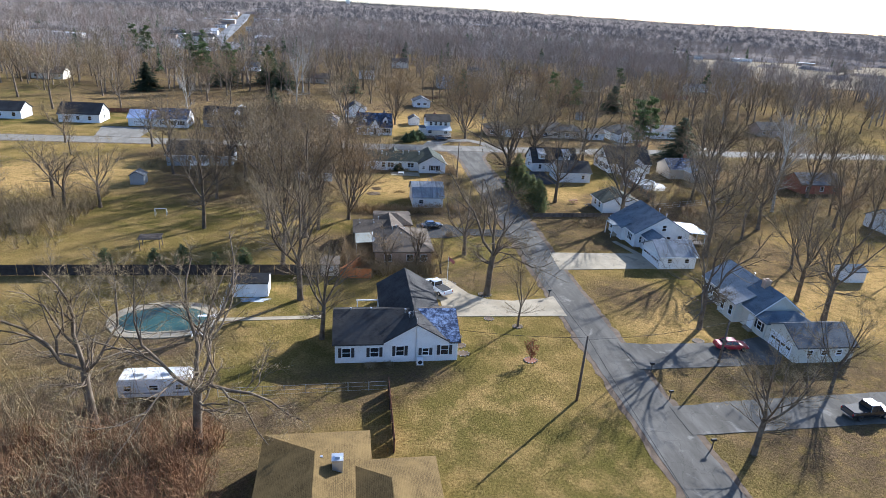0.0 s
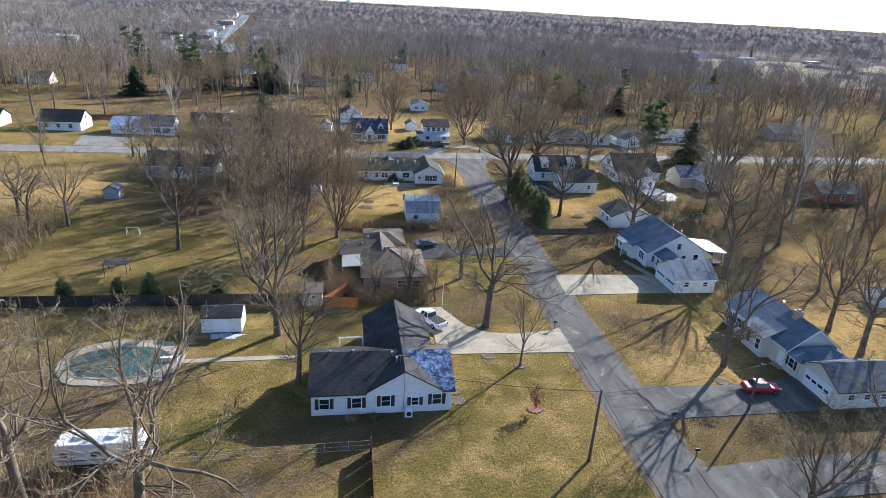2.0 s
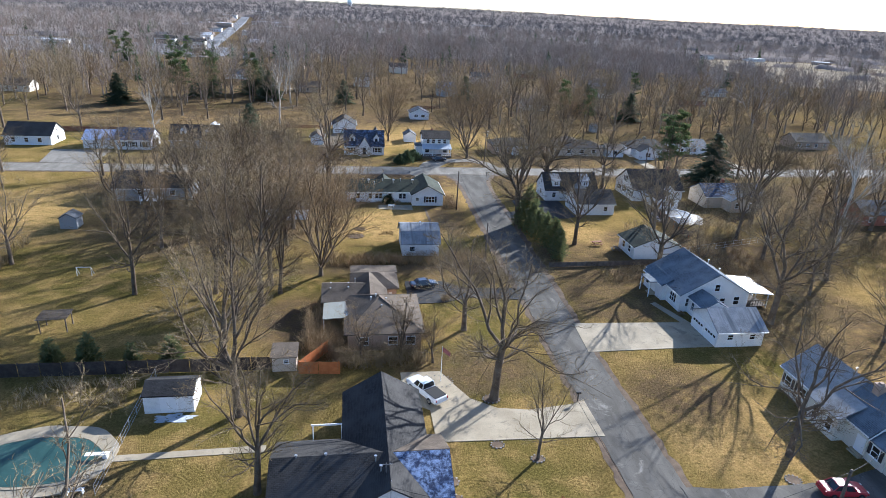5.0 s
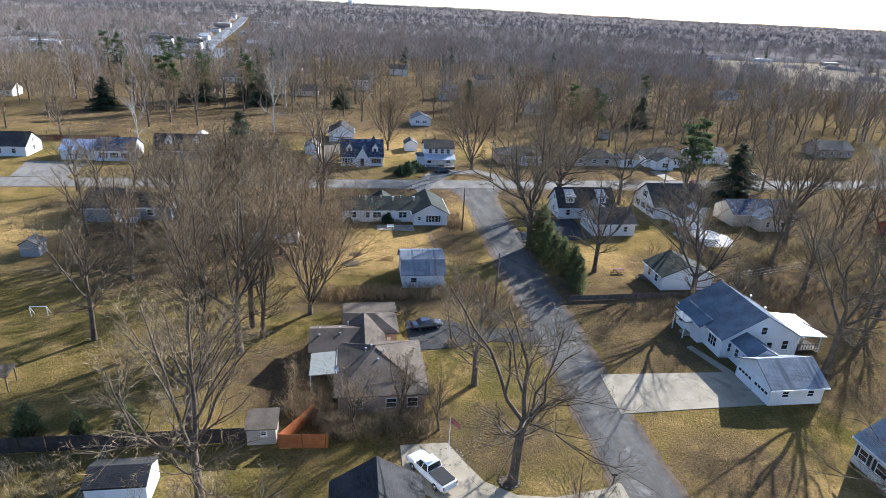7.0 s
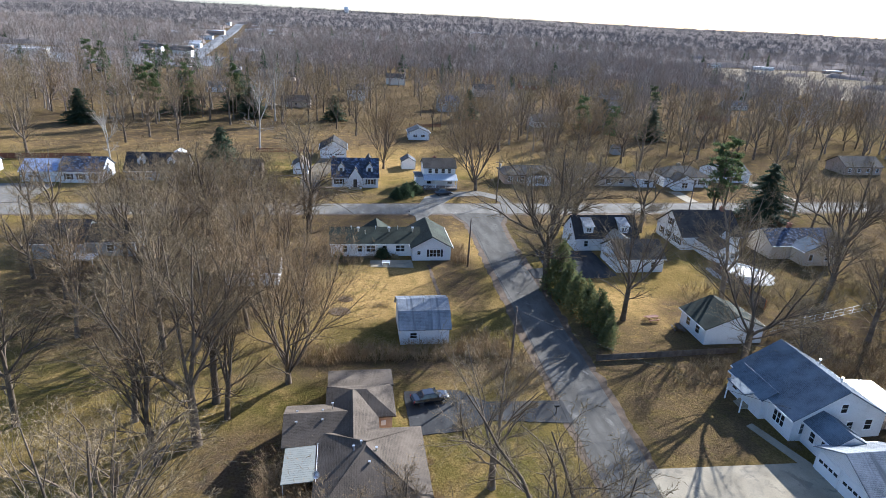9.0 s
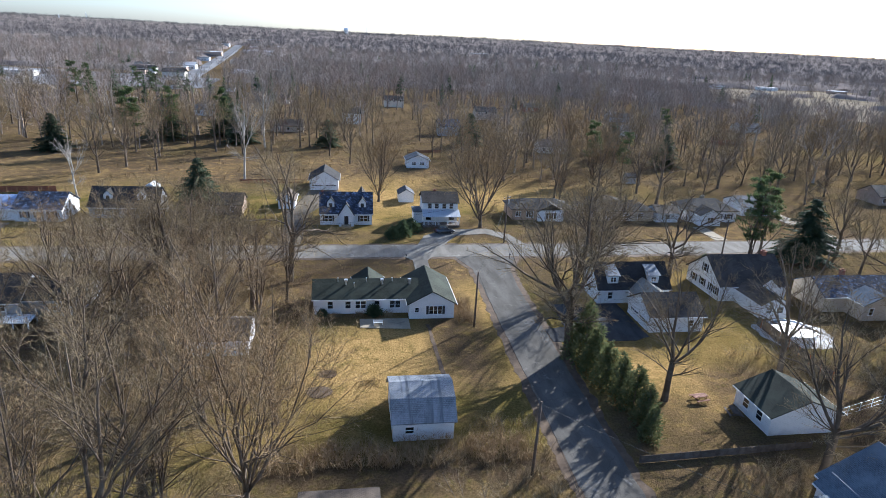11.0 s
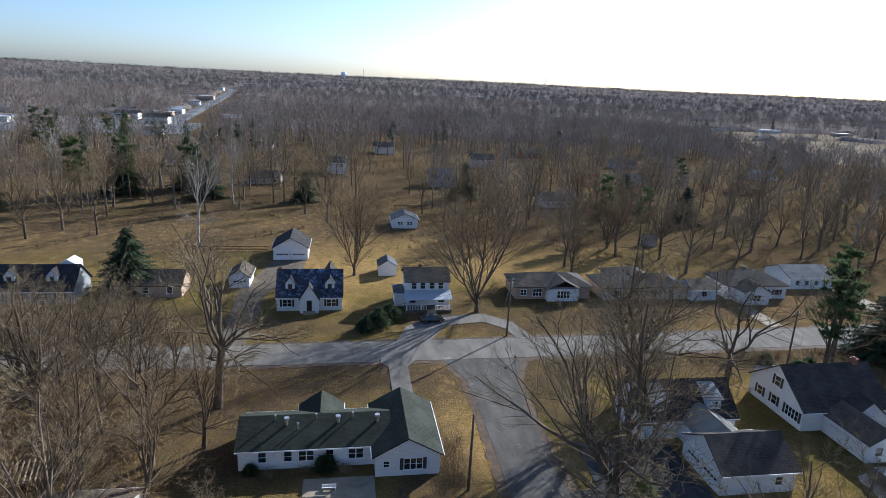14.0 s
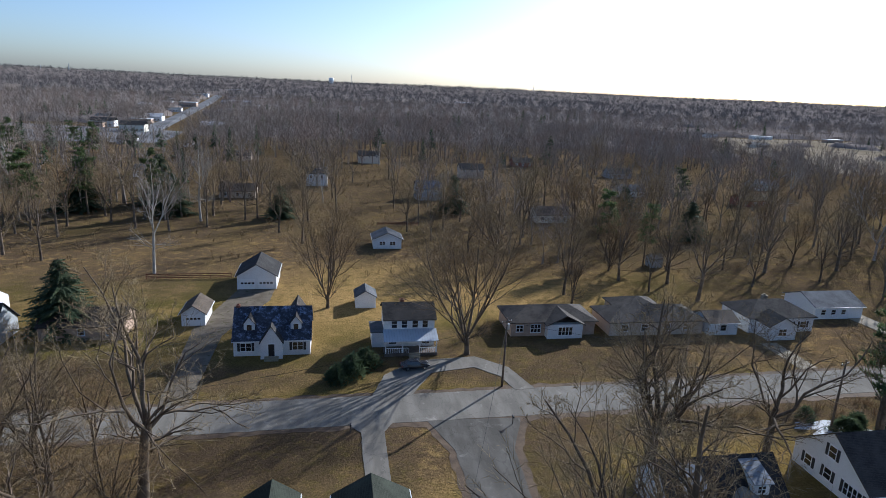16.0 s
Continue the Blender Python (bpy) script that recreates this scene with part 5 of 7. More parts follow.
NORTH = [(6, 18.8, 234.9, 21, 33, .85), (6, 41.9, 211.6, 23.5, 80, 1.0), (4, -19.5, 259.0, 25, 10, .8), (4, -20.2, 313.5, 25, 60, .9), (2, -7.3, 315.4, 25, 20, .8),
         (2, -3.9, 318.0, 25, 200, .8), (0, -62.0, 265.5, 19, 70, .9), (4, -55.3, 232.7, 17, 120, .8), (2, -47.0, 269.9, 22, 22, .9), (0, -57.3, 274.9, 20, 290, .9)]
NORTH2 = [(5, 68.5, 232.4, 14, 20, 1.1), (0, 98.6, 247.3, 18, 60, 1), (6, 88.6, 258.1, 15, 210, 1), (0, 73.3, 284.9, 17, 110, .9), (1, 99.0, 235.0, 21, 10, .9),
          (0, 154.0, 257.0, 20, 40, 1), (1, 131.0, 255.5, 17, 99, 1.1), (3, 60.0, 262.0, 18, 140, 1), (0, 120.0, 190.0, 18, 33, 1), (4, 135.0, 168.0, 21, 70, 1),
          (4, 187.5, 319.6, 26, 15, 1), (0, 104.3, 257.7, 18, 300, .9), (5, 162.7, 246.1, 17, 200, 1), (0, -81.8, 244.7, 19, 60, 1)]
YARD = [(5, 16.2, 94.6, 8, 140, 1.2), (5, 7.0, 95.4, 8.5, 250, 1.4), (1, -4.7, 166.8, 17, 20, 1), (7, -19.7, 152.5, 20, 70, 1), (5, -3.0, 159.0, 16, 10, 1.2), (5, -9.0, 160.0, 17, 130, 1.1), (1, -14.0, 179.0, 18, 200, 1), (5, -30.0, 171.0, 17, 250, 1.1), (0, -42.0, 156.0, 15, 60, 1.1), 
        (2, 66, 118, 12, 50, 1.1), (0, 86, 128, 19, 130, 1), (2, 84, 112, 17, 220, 1)]
for row in NEAR + EAST + GROVE + GROVE2 + WEST + NORTH + NORTH2 + YARD:
    plant(*row)


def swept(rng, sh, a, b, w, hang, n):
    """A spray of needles along a line: narrow triangles to both sides."""
    d = b - a
    side = d.cross(Vector((0, 0, 1)))
    if side.length < 1e-4:
        side = Vector((1, 0, 0))
    side.normalize()
    for i in range(n):
        u = (i + rng.random()) / n
        p = a + d * u
        s = rng.choice((-1, 1))
        q = p + side * s * w * rng.uniform(0.5, 1.1) * (1.15 - u) + d.normalized() * w * rng.uniform(0.2, 0.6) - Vector((0, 0, hang * rng.random()))
        r = p + d.normalized() * w * 0.4
        n0 = len(sh.v)
        sh.v += [tuple(p), tuple(q), tuple(r)]
        sh.f.append((n0, n0 + 1, n0 + 2))


def spruce_tree(seed, h, spread, label):
    rng = random.Random(seed)
    trunk, leaf = Shape(), Shape()
    trunk.tube([(0, 0, -0.2), (0, 0, h * 0.5), (0, 0, h * 0.98)], [0.26, 0.15, 0.02], 7)
    z = h * 0.06
    while z < h * 0.97:
        u = z / h
        ln = spread * (1 - u) ** 0.85 * rng.uniform(0.85, 1.1) + 0.15
        for k in range(13):
            a = rng.uniform(0, 2 * math.pi)
            out = Vector((math.cos(a), math.sin(a), 0))
            p = Vector((0, 0, z + rng.uniform(-0.2, 0.2)))
            q = p + out * ln * rng.uniform(0.7, 1.1) - Vector((0, 0, ln * rng.uniform(0.12, 0.32)))
            trunk.tube([p, q], [0.03, 0.008], 3)
            swept(rng, leaf, p + out * 0.1 * ln, q, 0.34 + 0.16 * ln, 0.35, int(12 + 9 * ln))
        z += h * 0.034
    root = tagged(new("conifer"), label, "tree", "conifers")
    part("trunk", trunk, BARK, root)
    part("crown", leaf, SPRUCE, root, "dark drooping needle boughs")
    return root


def pine_tree(seed, h, label):
    rng = random.Random(seed)
    trunk, leaf = Shape(), Shape()
    bend = [Vector((rng.gauss(0, 0.15) * i, rng.gauss(0, 0.15) * i, h * i / 6)) for i in range(7)]
    bend[0].z = -0.3
    trunk.tube(bend, [0.30, 0.27, 0.24, 0.2, 0.15, 0.1, 0.03], 8)
    for k in range(46):
        u = rng.uniform(0.34, 1.0)
        i = min(5, int(u * 6))
        p = bend[i].lerp(bend[i + 1], u * 6 - i)
        a = rng.uniform(0, 2 * math.pi)
        ln = h * 0.24 * rng.uniform(0.45, 1.0) * (1.25 - 0.8 * u)
        q = p + Vector((math.cos(a) * ln, math.sin(a) * ln, ln * rng.uniform(-0.05, 0.35)))
        trunk.tube([p, p.lerp(q, 0.5) + Vector((0, 0, 0.1)), q], [0.06, 0.04, 0.015], 4)
        for j in range(13):
            c = p.lerp(q, rng.uniform(0.3, 1.05)) + Vector((rng.gauss(0, 0.35), rng.gauss(0, 0.35), rng.gauss(0, 0.15)))
            for m in range(9):
                d = Vector((rng.gauss(0, 1), rng.gauss(0, 1), rng.gauss(0.5, 0.7))).normalized() * rng.uniform(0.4, 0.9)
                s = d.cross(Vector((rng.random(), rng.random(), 1))).normalized() * 0.12
                n0 = len(leaf.v)
                leaf.v += [tuple(c - s), tuple(c + s), tuple(c + d)]
                leaf.f.append((n0, n0 + 1, n0 + 2))
    root = tagged(new("pine"), label, "tree", "conifers")
    part("trunk", trunk, BARK, root, "", None, True)
    part("crown", leaf, PINE, root, "open clumps of green needles")
    return root


def cedar_tree(seed, h, r, label, mat=None, base=0.0):
    """A dense upright evergreen: leafy sprays over a rough cone, with gaps."""
    rng = random.Random(seed)
    trunk, leaf = Shape(), Shape()
    trunk.tube([(0, 0, -0.2), (0, 0, h * 0.9)], [0.16, 0.03], 6)
    tops = [(0.0, 0.0, 1.0, 0.72)] + [(math.cos(a) * r * 0.42, math.sin(a) * r * 0.42, rng.uniform(0.62, 0.92), rng.uniform(0.5, 0.66)) for a in (rng.uniform(0, 6.28) + 1.26 * i for i in range(5))]
    for k in range(int(700 * max(1.0, h / 5))):
        ox, oy, th, tr = tops[k % 6]
        u = rng.random()
        z = base * h + h * th * u
        rad = r * tr * (1 - u ** 1.3) ** 0.75 * rng.uniform(0.45, 1.15)
        a = rng.uniform(0, 2 * math.pi)
        rad *= 1 + 0.45 * noise.noise((math.cos(a) * 1.8 + ox, math.sin(a) * 1.8 + oy, z * 0.9 + seed))
        c = Vector((ox * (1 - 0.3 * u) + math.cos(a) * rad, oy * (1 - 0.3 * u) + math.sin(a) * rad, z))
        out = Vector((math.cos(a), math.sin(a), 0.7))
        for m in range(3):
            d = (out + Vector((rng.gauss(0, 0.6), rng.gauss(0, 0.6), rng.gauss(0, 0.6)))).normalized() * rng.uniform(0.3, 1.0)
            s = d.cross(Vector((rng.gauss(0, 1), rng.gauss(0, 1), 0.3))).normalized() * rng.uniform(0.05, 0.12)
            n0 = len(leaf.v)
            leaf.v += [tuple(c - s), tuple(c + s), tuple(c + d)]
            leaf.f.append((n0, n0 + 1, n0 + 2))
    root = tagged(new("evergreen"), label, "tree", "evergreens")
    part("trunk", trunk, BARK, root)
    part("crown", leaf, mat or CEDAR, root, "dense green sprays")
    return root


def repeat(proto, spots, base, wide=1.0):
    """The first spot takes the prototype itself, the others its copies; spots: x, y, height, turn."""
    for i, (x, y, h, turn) in enumerate(spots):
        m = pose(x, y, relief(x, y), 0, 0, turn) @ Matrix.Diagonal((wide * h / base, wide * h / base, h / base, 1))
        (proto if i == 0 else copy_thing(proto, Matrix.Identity(4))).matrix_basis = m


repeat(cedar_tree(5, 8, 2.7, "dense green cedar in a row by the road"),
       [(43.4, 147.0, 9.2, 0), (43.9, 143.8, 7.2, 50), (44.1, 140.8, 6.4, 120), (44.5, 137.8, 6.4, 200), (45.0, 134.6, 6.4, 280), (45.2, 131.6, 5.6, 330), (44.6, 128.8, 4.6, 20)], 8)
repeat(cedar_tree(9, 4, 1.5, "small bushy evergreen behind a fence"),
       [(-30.3, 97.1, 3.4, 0), (-25.9, 96.9, 4.0, 70), (-20.8, 96.4, 3.0, 130), (-16.3, 96.4, 3.8, 200), (-38, 97.6, 3.2, 10)], 4)
repeat(cedar_tree(25, 2.4, 2.0, "rounded dark evergreen bush in a shaded yard", SPRUCE),
       [(88.4, 182.2, 2.4, 0), (91.6, 184.0, 2.0, 80), (94.6, 180.6, 2.6, 160), (85.4, 186.4, 1.8, 250)], 2.4)
repeat(cedar_tree(21, 3, 2.6, "broad dark evergreen bush in front of a house", SPRUCE),
       [(22.6, 205.6, 3.2, 0), (25.0, 208.2, 3.0, 90), (20.4, 203.6, 2.6, 200)], 3)
shrub = tagged(new("young_tree"), "small young tree with a few russet leaves", "tree")
sg, sl, st = random.Random(5), Shape(), Shape()
st.tube([(0, 0, -0.1), (0, 0, 2.8)], [0.05, 0.02], 6)
for k in range(34):
    z, a, ln = sg.uniform(0.7, 2.8), sg.uniform(0, 6.28), sg.uniform(0.4, 1.0)
    q = Vector((math.cos(a) * ln, math.sin(a) * ln, z + 0.3))
    st.tube([(0, 0, z), q], [0.02, 0.006], 3)
    for m in range(16):
        c = Vector((0, 0, z)).lerp(q, sg.uniform(0.3, 1.1)) + Vector((sg.gauss(0, 0.12), sg.gauss(0, 0.12), sg.gauss(0, 0.12)))
        d, e = (Vector((sg.gauss(0, 1), sg.gauss(0, 1), sg.gauss(0, 1))).normalized() * 0.12 for _ in range(2))
        sl.add([c, c + d, c + d + e, c + e], [(0, 1, 2, 3)])
part("trunk", st, BARK, shrub)
part("crown", sl, RUSSET_LEAF, shrub, "dry russet leaves")
shrub.matrix_basis = pose(24.0, 66.4, 0)
repeat(spruce_tree(3, 14, 6.4, "tall dark spruce with drooping boughs"),
       [(-24.8, 225.4, 13.5, 0), (110.1, 188.1, 14.5, 70), (3.3, 318.8, 11, 30), (62, 330, 14, 20), (-88, 300, 13, 90), (130, 290, 13, 10), (-60, 330, 18, 130), (-38, 340, 18, 10), (-30, 322, 14, 50), (118, 312, 14, 20)], 14, 1.25)
repeat(pine_tree(8, 20, "tall open-crowned green pine"),
       [(97.2, 185.7, 20, 0), (91.0, 180.2, 20, 100), (-62, 300, 22, 40), (-68, 312, 20, 90), (-55, 322, 21, 170), (-38, 330, 20, 10), (92, 268, 19, 20), (100, 262, 17, 200),
        (-120, 420, 22, 30), (-132, 436, 22, 80), (-104, 446, 20, 150), (-90, 430, 21, 210), (150, 330, 18, 70)], 20)

# lighter bare trees of the second row
MIDS = [bare_tree(lab, BARK, tw, sd, 20, 0.30, fk, ld, sp, kids, 3, 0.030, 1.1, 0.02, 2) for lab, tw, sd, fk, ld, sp, kids in
        (("bare tree in a back yard", TWIG, 71, 0.24, 4, 30, (8, 7, 8)), ("slender bare tree at a wood's edge", TWIG, 83, 0.32, 3, 24, (8, 7, 8)),
         ("bare tree with reddish twigs", TWIG_RED, 97, 0.20, 4, 34, (8, 7, 8)))]
rng = random.Random(404)
CLEAR = [(-60, 219, 17), (-86, 223, 15), (-40, 222, 15), (-38, 169, 14), (10, 217, 15), (33, 216, 13), (4, 250, 12), (34, 283, 14), (60, 222, 13), (80, 221, 14), (104, 220, 16), (126, 230, 15),
         (27, 250, 22), (-12, 278, 22), (-70, 275, 18), (82, 170, 12), (101, 165, 14), (26, 300, 16), (-40, 290, 12), (-4, 228, 8), (60, 170, 16)]


def clear_of(x, y, pad=0.0):
    if 186 - pad < y < 204 + pad or 28 < x < 46 and y < 205:
        return False
    return all((x - cx) ** 2 + (y - cy) ** 2 > (r + pad) ** 2 for cx, cy, r in CLEAR)


MIDSPOTS = [[], [], []]
taken = [(r[1], r[2]) for r in NEAR + EAST + GROVE + GROVE2 + WEST + NORTH + NORTH2 + YARD]


def scatter(n, x0, x1, y0, y1, gap, hs=(14, 23)):
    k = 0
    for _ in range(n * 30):
        x, y = rng.uniform(x0, x1), rng.uniform(y0, y1)
        if clear_of(x, y) and all((x - a) ** 2 + (y - b) ** 2 > gap * gap for a, b in taken):
            taken.append((x, y))
            MIDSPOTS[rng.choice((0, 0, 1, 1, 2))].append((x, y, rng.uniform(*hs), rng.uniform(0, 360)))
            k += 1
            if k == n:
                return


scatter(30, -150, 160, 298, 345, 7, (15, 23))
scatter(26, -190, 190, 318, 440, 9)
scatter(30, -200, -45, 240, 330, 8)
scatter(40, 70, 240, 235, 330, 8)
scatter(34, 84, 210, 100, 185, 8, (14, 21))
scatter(18, -150, -68, 110, 185, 7, (10, 16))
scatter(10, 85, 160, 55, 100, 11, (14, 19))
scatter(7, 46, 100, 205, 300, 9, (12, 18))
scatter(8, -46, -6, 160, 185, 6, (12, 17))
scatter(14, -60, 110, 284, 318, 9, (14, 22))
scatter(10, 66, 190, 240, 300, 9, (12, 19))
for proto, spots in zip(MIDS, MIDSPOTS):
    repeat(proto, spots, 20)

# woods to the horizon
def woods_material(name, tones, spec=0.0):
    """One material for many trees: each tree's own tone, and mottling inside a crown."""
    m, nt, bsdf, vec = blank(name)
    tone = nt.nodes.new("ShaderNodeAttribute")
    tone.attribute_name = "tone"
    ramp = nt.nodes.new("ShaderNodeValToRGB")
    ramp.color_ramp.elements[0].color, ramp.color_ramp.elements[1].color = (*tones[0], 1), (*tones[-1], 1)
    for i, c in enumerate(tones[1:-1]):
        ramp.color_ramp.elements.new((i + 1) / (len(tones) - 1)).color = (*c, 1)
    nt.links.new(tone.outputs["Fac"], ramp.inputs[0])
    col = mixed(nt, 0.5, ramp.outputs[0], mixed(nt, noisy(nt, vec, 0.4, 4.0, 0.7), (0.2, 0.2, 0.2), (0.8, 0.8, 0.8)), 'OVERLAY')
    nt.links.new(col, bsdf.inputs["Base Color"])
    bsdf.inputs["Roughness"].default_value, bsdf.inputs["Specular IOR Level"].default_value = 0.95, spec
    return m


WOODS = woods_material("bare_winter_woods", [(0.165, 0.134, 0.105), (0.240, 0.200, 0.162), (0.305, 0.258, 0.212), (0.265, 0.190, 0.145), (0.420, 0.380, 0.330)])
# greyer than the near woods: distance haze put into the twig colour
WOODS_HAZED = woods_material("hazed_winter_woods", [(0.112, 0.100, 0.093), (0.140, 0.127, 0.119), (0.165, 0.151, 0.142), (0.122, 0.109, 0.101)])
WOODS_GREEN = woods_material("evergreen_woods", [(0.030, 0.055, 0.024), (0.055, 0.085, 0.036), (0.085, 0.110, 0.050)])
WOODS_DEEP = surface("woods_understorey", (0.165, 0.138, 0.118), (0.215, 0.184, 0.162), 0.02, 0.12, 0.95, 0.0, stain=(0.075, 0.060, 0.050), spec=0.0)


def triangles(sh):
    """The triangles of a shape, as an array of corners."""
    v = np.array(sh.v)
    return np.array([v[[f[0], f[i], f[i + 1]]] for f in sh.f for i in range(1, len(f) - 1)])


def simple_tree(seed, leaders, spread, fork, kids, thin):
    """A bare tree of a few hundred blades, one metre high, for woods some way off."""
    limb, twig = grown(seed, 20, 0.26, fork, leaders, spread, kids, 3, thin, 1.1, 0.02, 2)
    return np.concatenate([triangles(limb), triangles(twig)]) / 20


def tuft_tree(seed, n, width, blade):
    """A crown of loose blades over a stem, one metre high, for woods far off."""
    g = np.random.default_rng(seed)
    th, cz, rr = g.uniform(0, 2 * math.pi, n), g.uniform(-1, 1, n), g.random(n) ** 0.4
    w = 0.27 * np.sqrt(1 - cz * cz) * rr
    c = np.stack([w * np.cos(th), w * np.sin(th), 0.62 + 0.36 * rr * cz], 1)
    ax = c - np.array([0, 0, 0.25])
    ax = ax / np.linalg.norm(ax, axis=1)[:, None] + g.normal(0, 0.35, (n, 3))
    p, q = c - ax * blade * 0.6, c + ax * (blade * g.uniform(0.5, 1.1, n))[:, None]
    side = np.cross(ax, g.normal(0, 1, (n, 3)))
    side = side / np.linalg.norm(side, axis=1)[:, None] * width * 0.5
    p[:2], q[:2], side[:2] = (0, 0, -0.03), (0.01, 0, 0.6), ((0.02, 0, 0), (0, 0.02, 0))
    return np.stack([p - side, p + side, q], 1)


def simple_conifer(seed, layers, per, spread, bare):
    """Drooping sprays in layers round a stem, one metre high."""
    g = random.Random(seed)
    sh = Shape().tube([(0, 0, -0.02), (0, 0, 0.95)], [0.013, 0.003], 3)
    for i in range(layers):
        z = bare + (0.97 - bare) * i / layers
        ln = spread * (1 - 0.92 * i / layers) * g.uniform(0.75, 1.15)
        for k in range(per):
            a = g.uniform(0, 6.283)
            l = ln * g.uniform(0.6, 1.1)
            c, s = math.cos(a), math.sin(a)
            z0 = z + g.uniform(-0.02, 0.03)
            for w in (-1, 1):
                sh.add([(0, 0, z0), (c * l, s * l, z0 - 0.32 * l), (0.62 * c * l - w * s * 0.34 * l, 0.62 * s * l + w * c * 0.34 * l, z0 - 0.36 * l - g.uniform(0, 0.02))], [(0, 1, 2)])
    return triangles(sh)


def stamp(name, label, models, spots, mat, seed, category="woods"):
    """Many trees in one mesh: spots are x, y, height; each takes one of the models, turned, with a tone of its own."""
    g = np.random.default_rng(seed)
    out, tones = [], []
    for x, y, h in spots:
        m = models[g.integers(len(models))]
        a, w = g.uniform(0, 2 * math.pi), h * g.uniform(0.85, 1.25)
        c, s = math.cos(a) * w, math.sin(a) * w
        t = np.empty_like(m)
        t[..., 0], t[..., 1], t[..., 2] = x + m[..., 0] * c - m[..., 1] * s, y + m[..., 0] * s + m[..., 1] * c, relief(x, y) + m[..., 2] * h
        out.append(t)
        tones.append(np.full(len(m), min(1.0, max(0.0, g.normal(0.45, 0.24)))))
    v = np.concatenate(out).reshape(-1, 3)
    n = len(v) // 3
    me = bpy.data.meshes.new(name)
    me.vertices.add(3 * n)
    me.vertices.foreach_set("co", v.ravel().astype(np.float32))
    me.loops.add(3 * n)
    me.loops.foreach_set("vertex_index", np.arange(3 * n, dtype=np.int32))
    me.polygons.add(n)
    me.polygons.foreach_set("loop_start", np.arange(0, 3 * n, 3, dtype=np.int32))
    me.update(calc_edges=True)
    me.attributes.new("tone", 'FLOAT', 'FACE').data.foreach_set("value", np.concatenate(tones).astype(np.float32))
    me.materials.append(mat)
    tagged(new(name, me), label, category, kind="stuff")


def open_land(x, y):
    """Fields, lots and the wide street, which stay free of trees."""
    if 330 < x < 760 and 430 < y < 800 and noise.noise((x / 60, y / 60, 2)) < 0.30:
        return True
    t = (y - 560) / 1900
    if 560 < y < 1500 and abs(x - (-103 - 215 * t)) < 20:
        return True
    if -330 < x < -70 and 500 < y < 700 and noise.noise((x / 50, y / 50, 5)) < 0.25:
        return True
    return noise.noise((x / 120, y / 120, 8)) > 0.52 and y < 1500


def wood_spots(n, r0, r1, hs, seed, clump=0.0, edge=True):
    """Places in a wedge of land between two distances, thinned out by clumps of their own."""
    g = np.random.default_rng(seed)
    spots, tries = [], 0
    while len(spots) < n and tries < 6 * n:
        tries += 1
        a = radians(81.5 + g.uniform(-46, 46))
        r = math.sqrt(g.uniform(r0 * r0, r1 * r1))
        x, y = 20 + r * math.cos(a), 60 + r * math.sin(a)
        near = y < 300 if x < -25 else (y < 262 if x > 66 else y < 328)
        if edge and (near or y < 235 and x > -170) or y < 215 or not clear_of(x, y) or open_land(x, y):
            continue
        if clump and noise.noise((x / 26, y / 26, seed)) < clump:
            continue
        spots.append((x, y, g.uniform(*hs) * (0.85 + 0.3 * g.random())))
    return spots


NEARER = [simple_tree(s, ld, sp, fk, kids, 0.05) for s, ld, sp, fk, kids in
          ((101, 3, 30, 0.24, (5, 4, 4)), (103, 2, 24, 0.32, (6, 4, 4)), (107, 3, 34, 0.20, (5, 4, 4)), (109, 2, 20, 0.26, (6, 4, 4)), (113, 4, 36, 0.28, (4, 4, 4)))]
FARTHER = [tuft_tree(s, 84, 0.011, 0.10) for s in (1, 2, 3, 4)]
FARTHEST = [tuft_tree(s, 22, 0.035, 0.14) for s in (5, 6, 7)]
stamp("woods", "grey-brown bare winter woods", NEARER, wood_spots(820, 190, 640, (14, 22), 1, -0.05), WOODS, 1)
stamp("middle_woods", "bare woods behind the back yards", FARTHER, wood_spots(1900, 420, 760, (13, 20), 6, -0.2), WOODS, 6)
stamp("farther_woods", "bare winter woods beyond the houses", FARTHER, wood_spots(3600, 640, 1250, (13, 20), 2, -0.35), WOODS, 2)
stamp("far_woods", "bare woods far off", FARTHEST, wood_spots(9000, 1150, 2300, (13, 19), 3), WOODS_HAZED, 3)
stamp("distant_woods", "bare woods on the horizon", FARTHEST, wood_spots(9000, 2200, 4500, (16, 24), 4), WOODS_HAZED, 4)
CONIFERS = [simple_conifer(3, 16, 7, 0.24, 0.08), simple_conifer(5, 12, 7, 0.30, 0.30), simple_conifer(7, 11, 6, 0.26, 0.42)]
stamp("far_evergreens", "dark green conifers among bare woods", CONIFERS, wood_spots(90, 330, 1100, (12, 19), 5) + [(x, y, 15 + 5 * ((x * 7) % 1)) for x, y in ((-150 + 9.7 * i, 470 + 60 * noise.noise((i * 0.9, 0, 0))) for i in range(14))], WOODS_GREEN, 5)


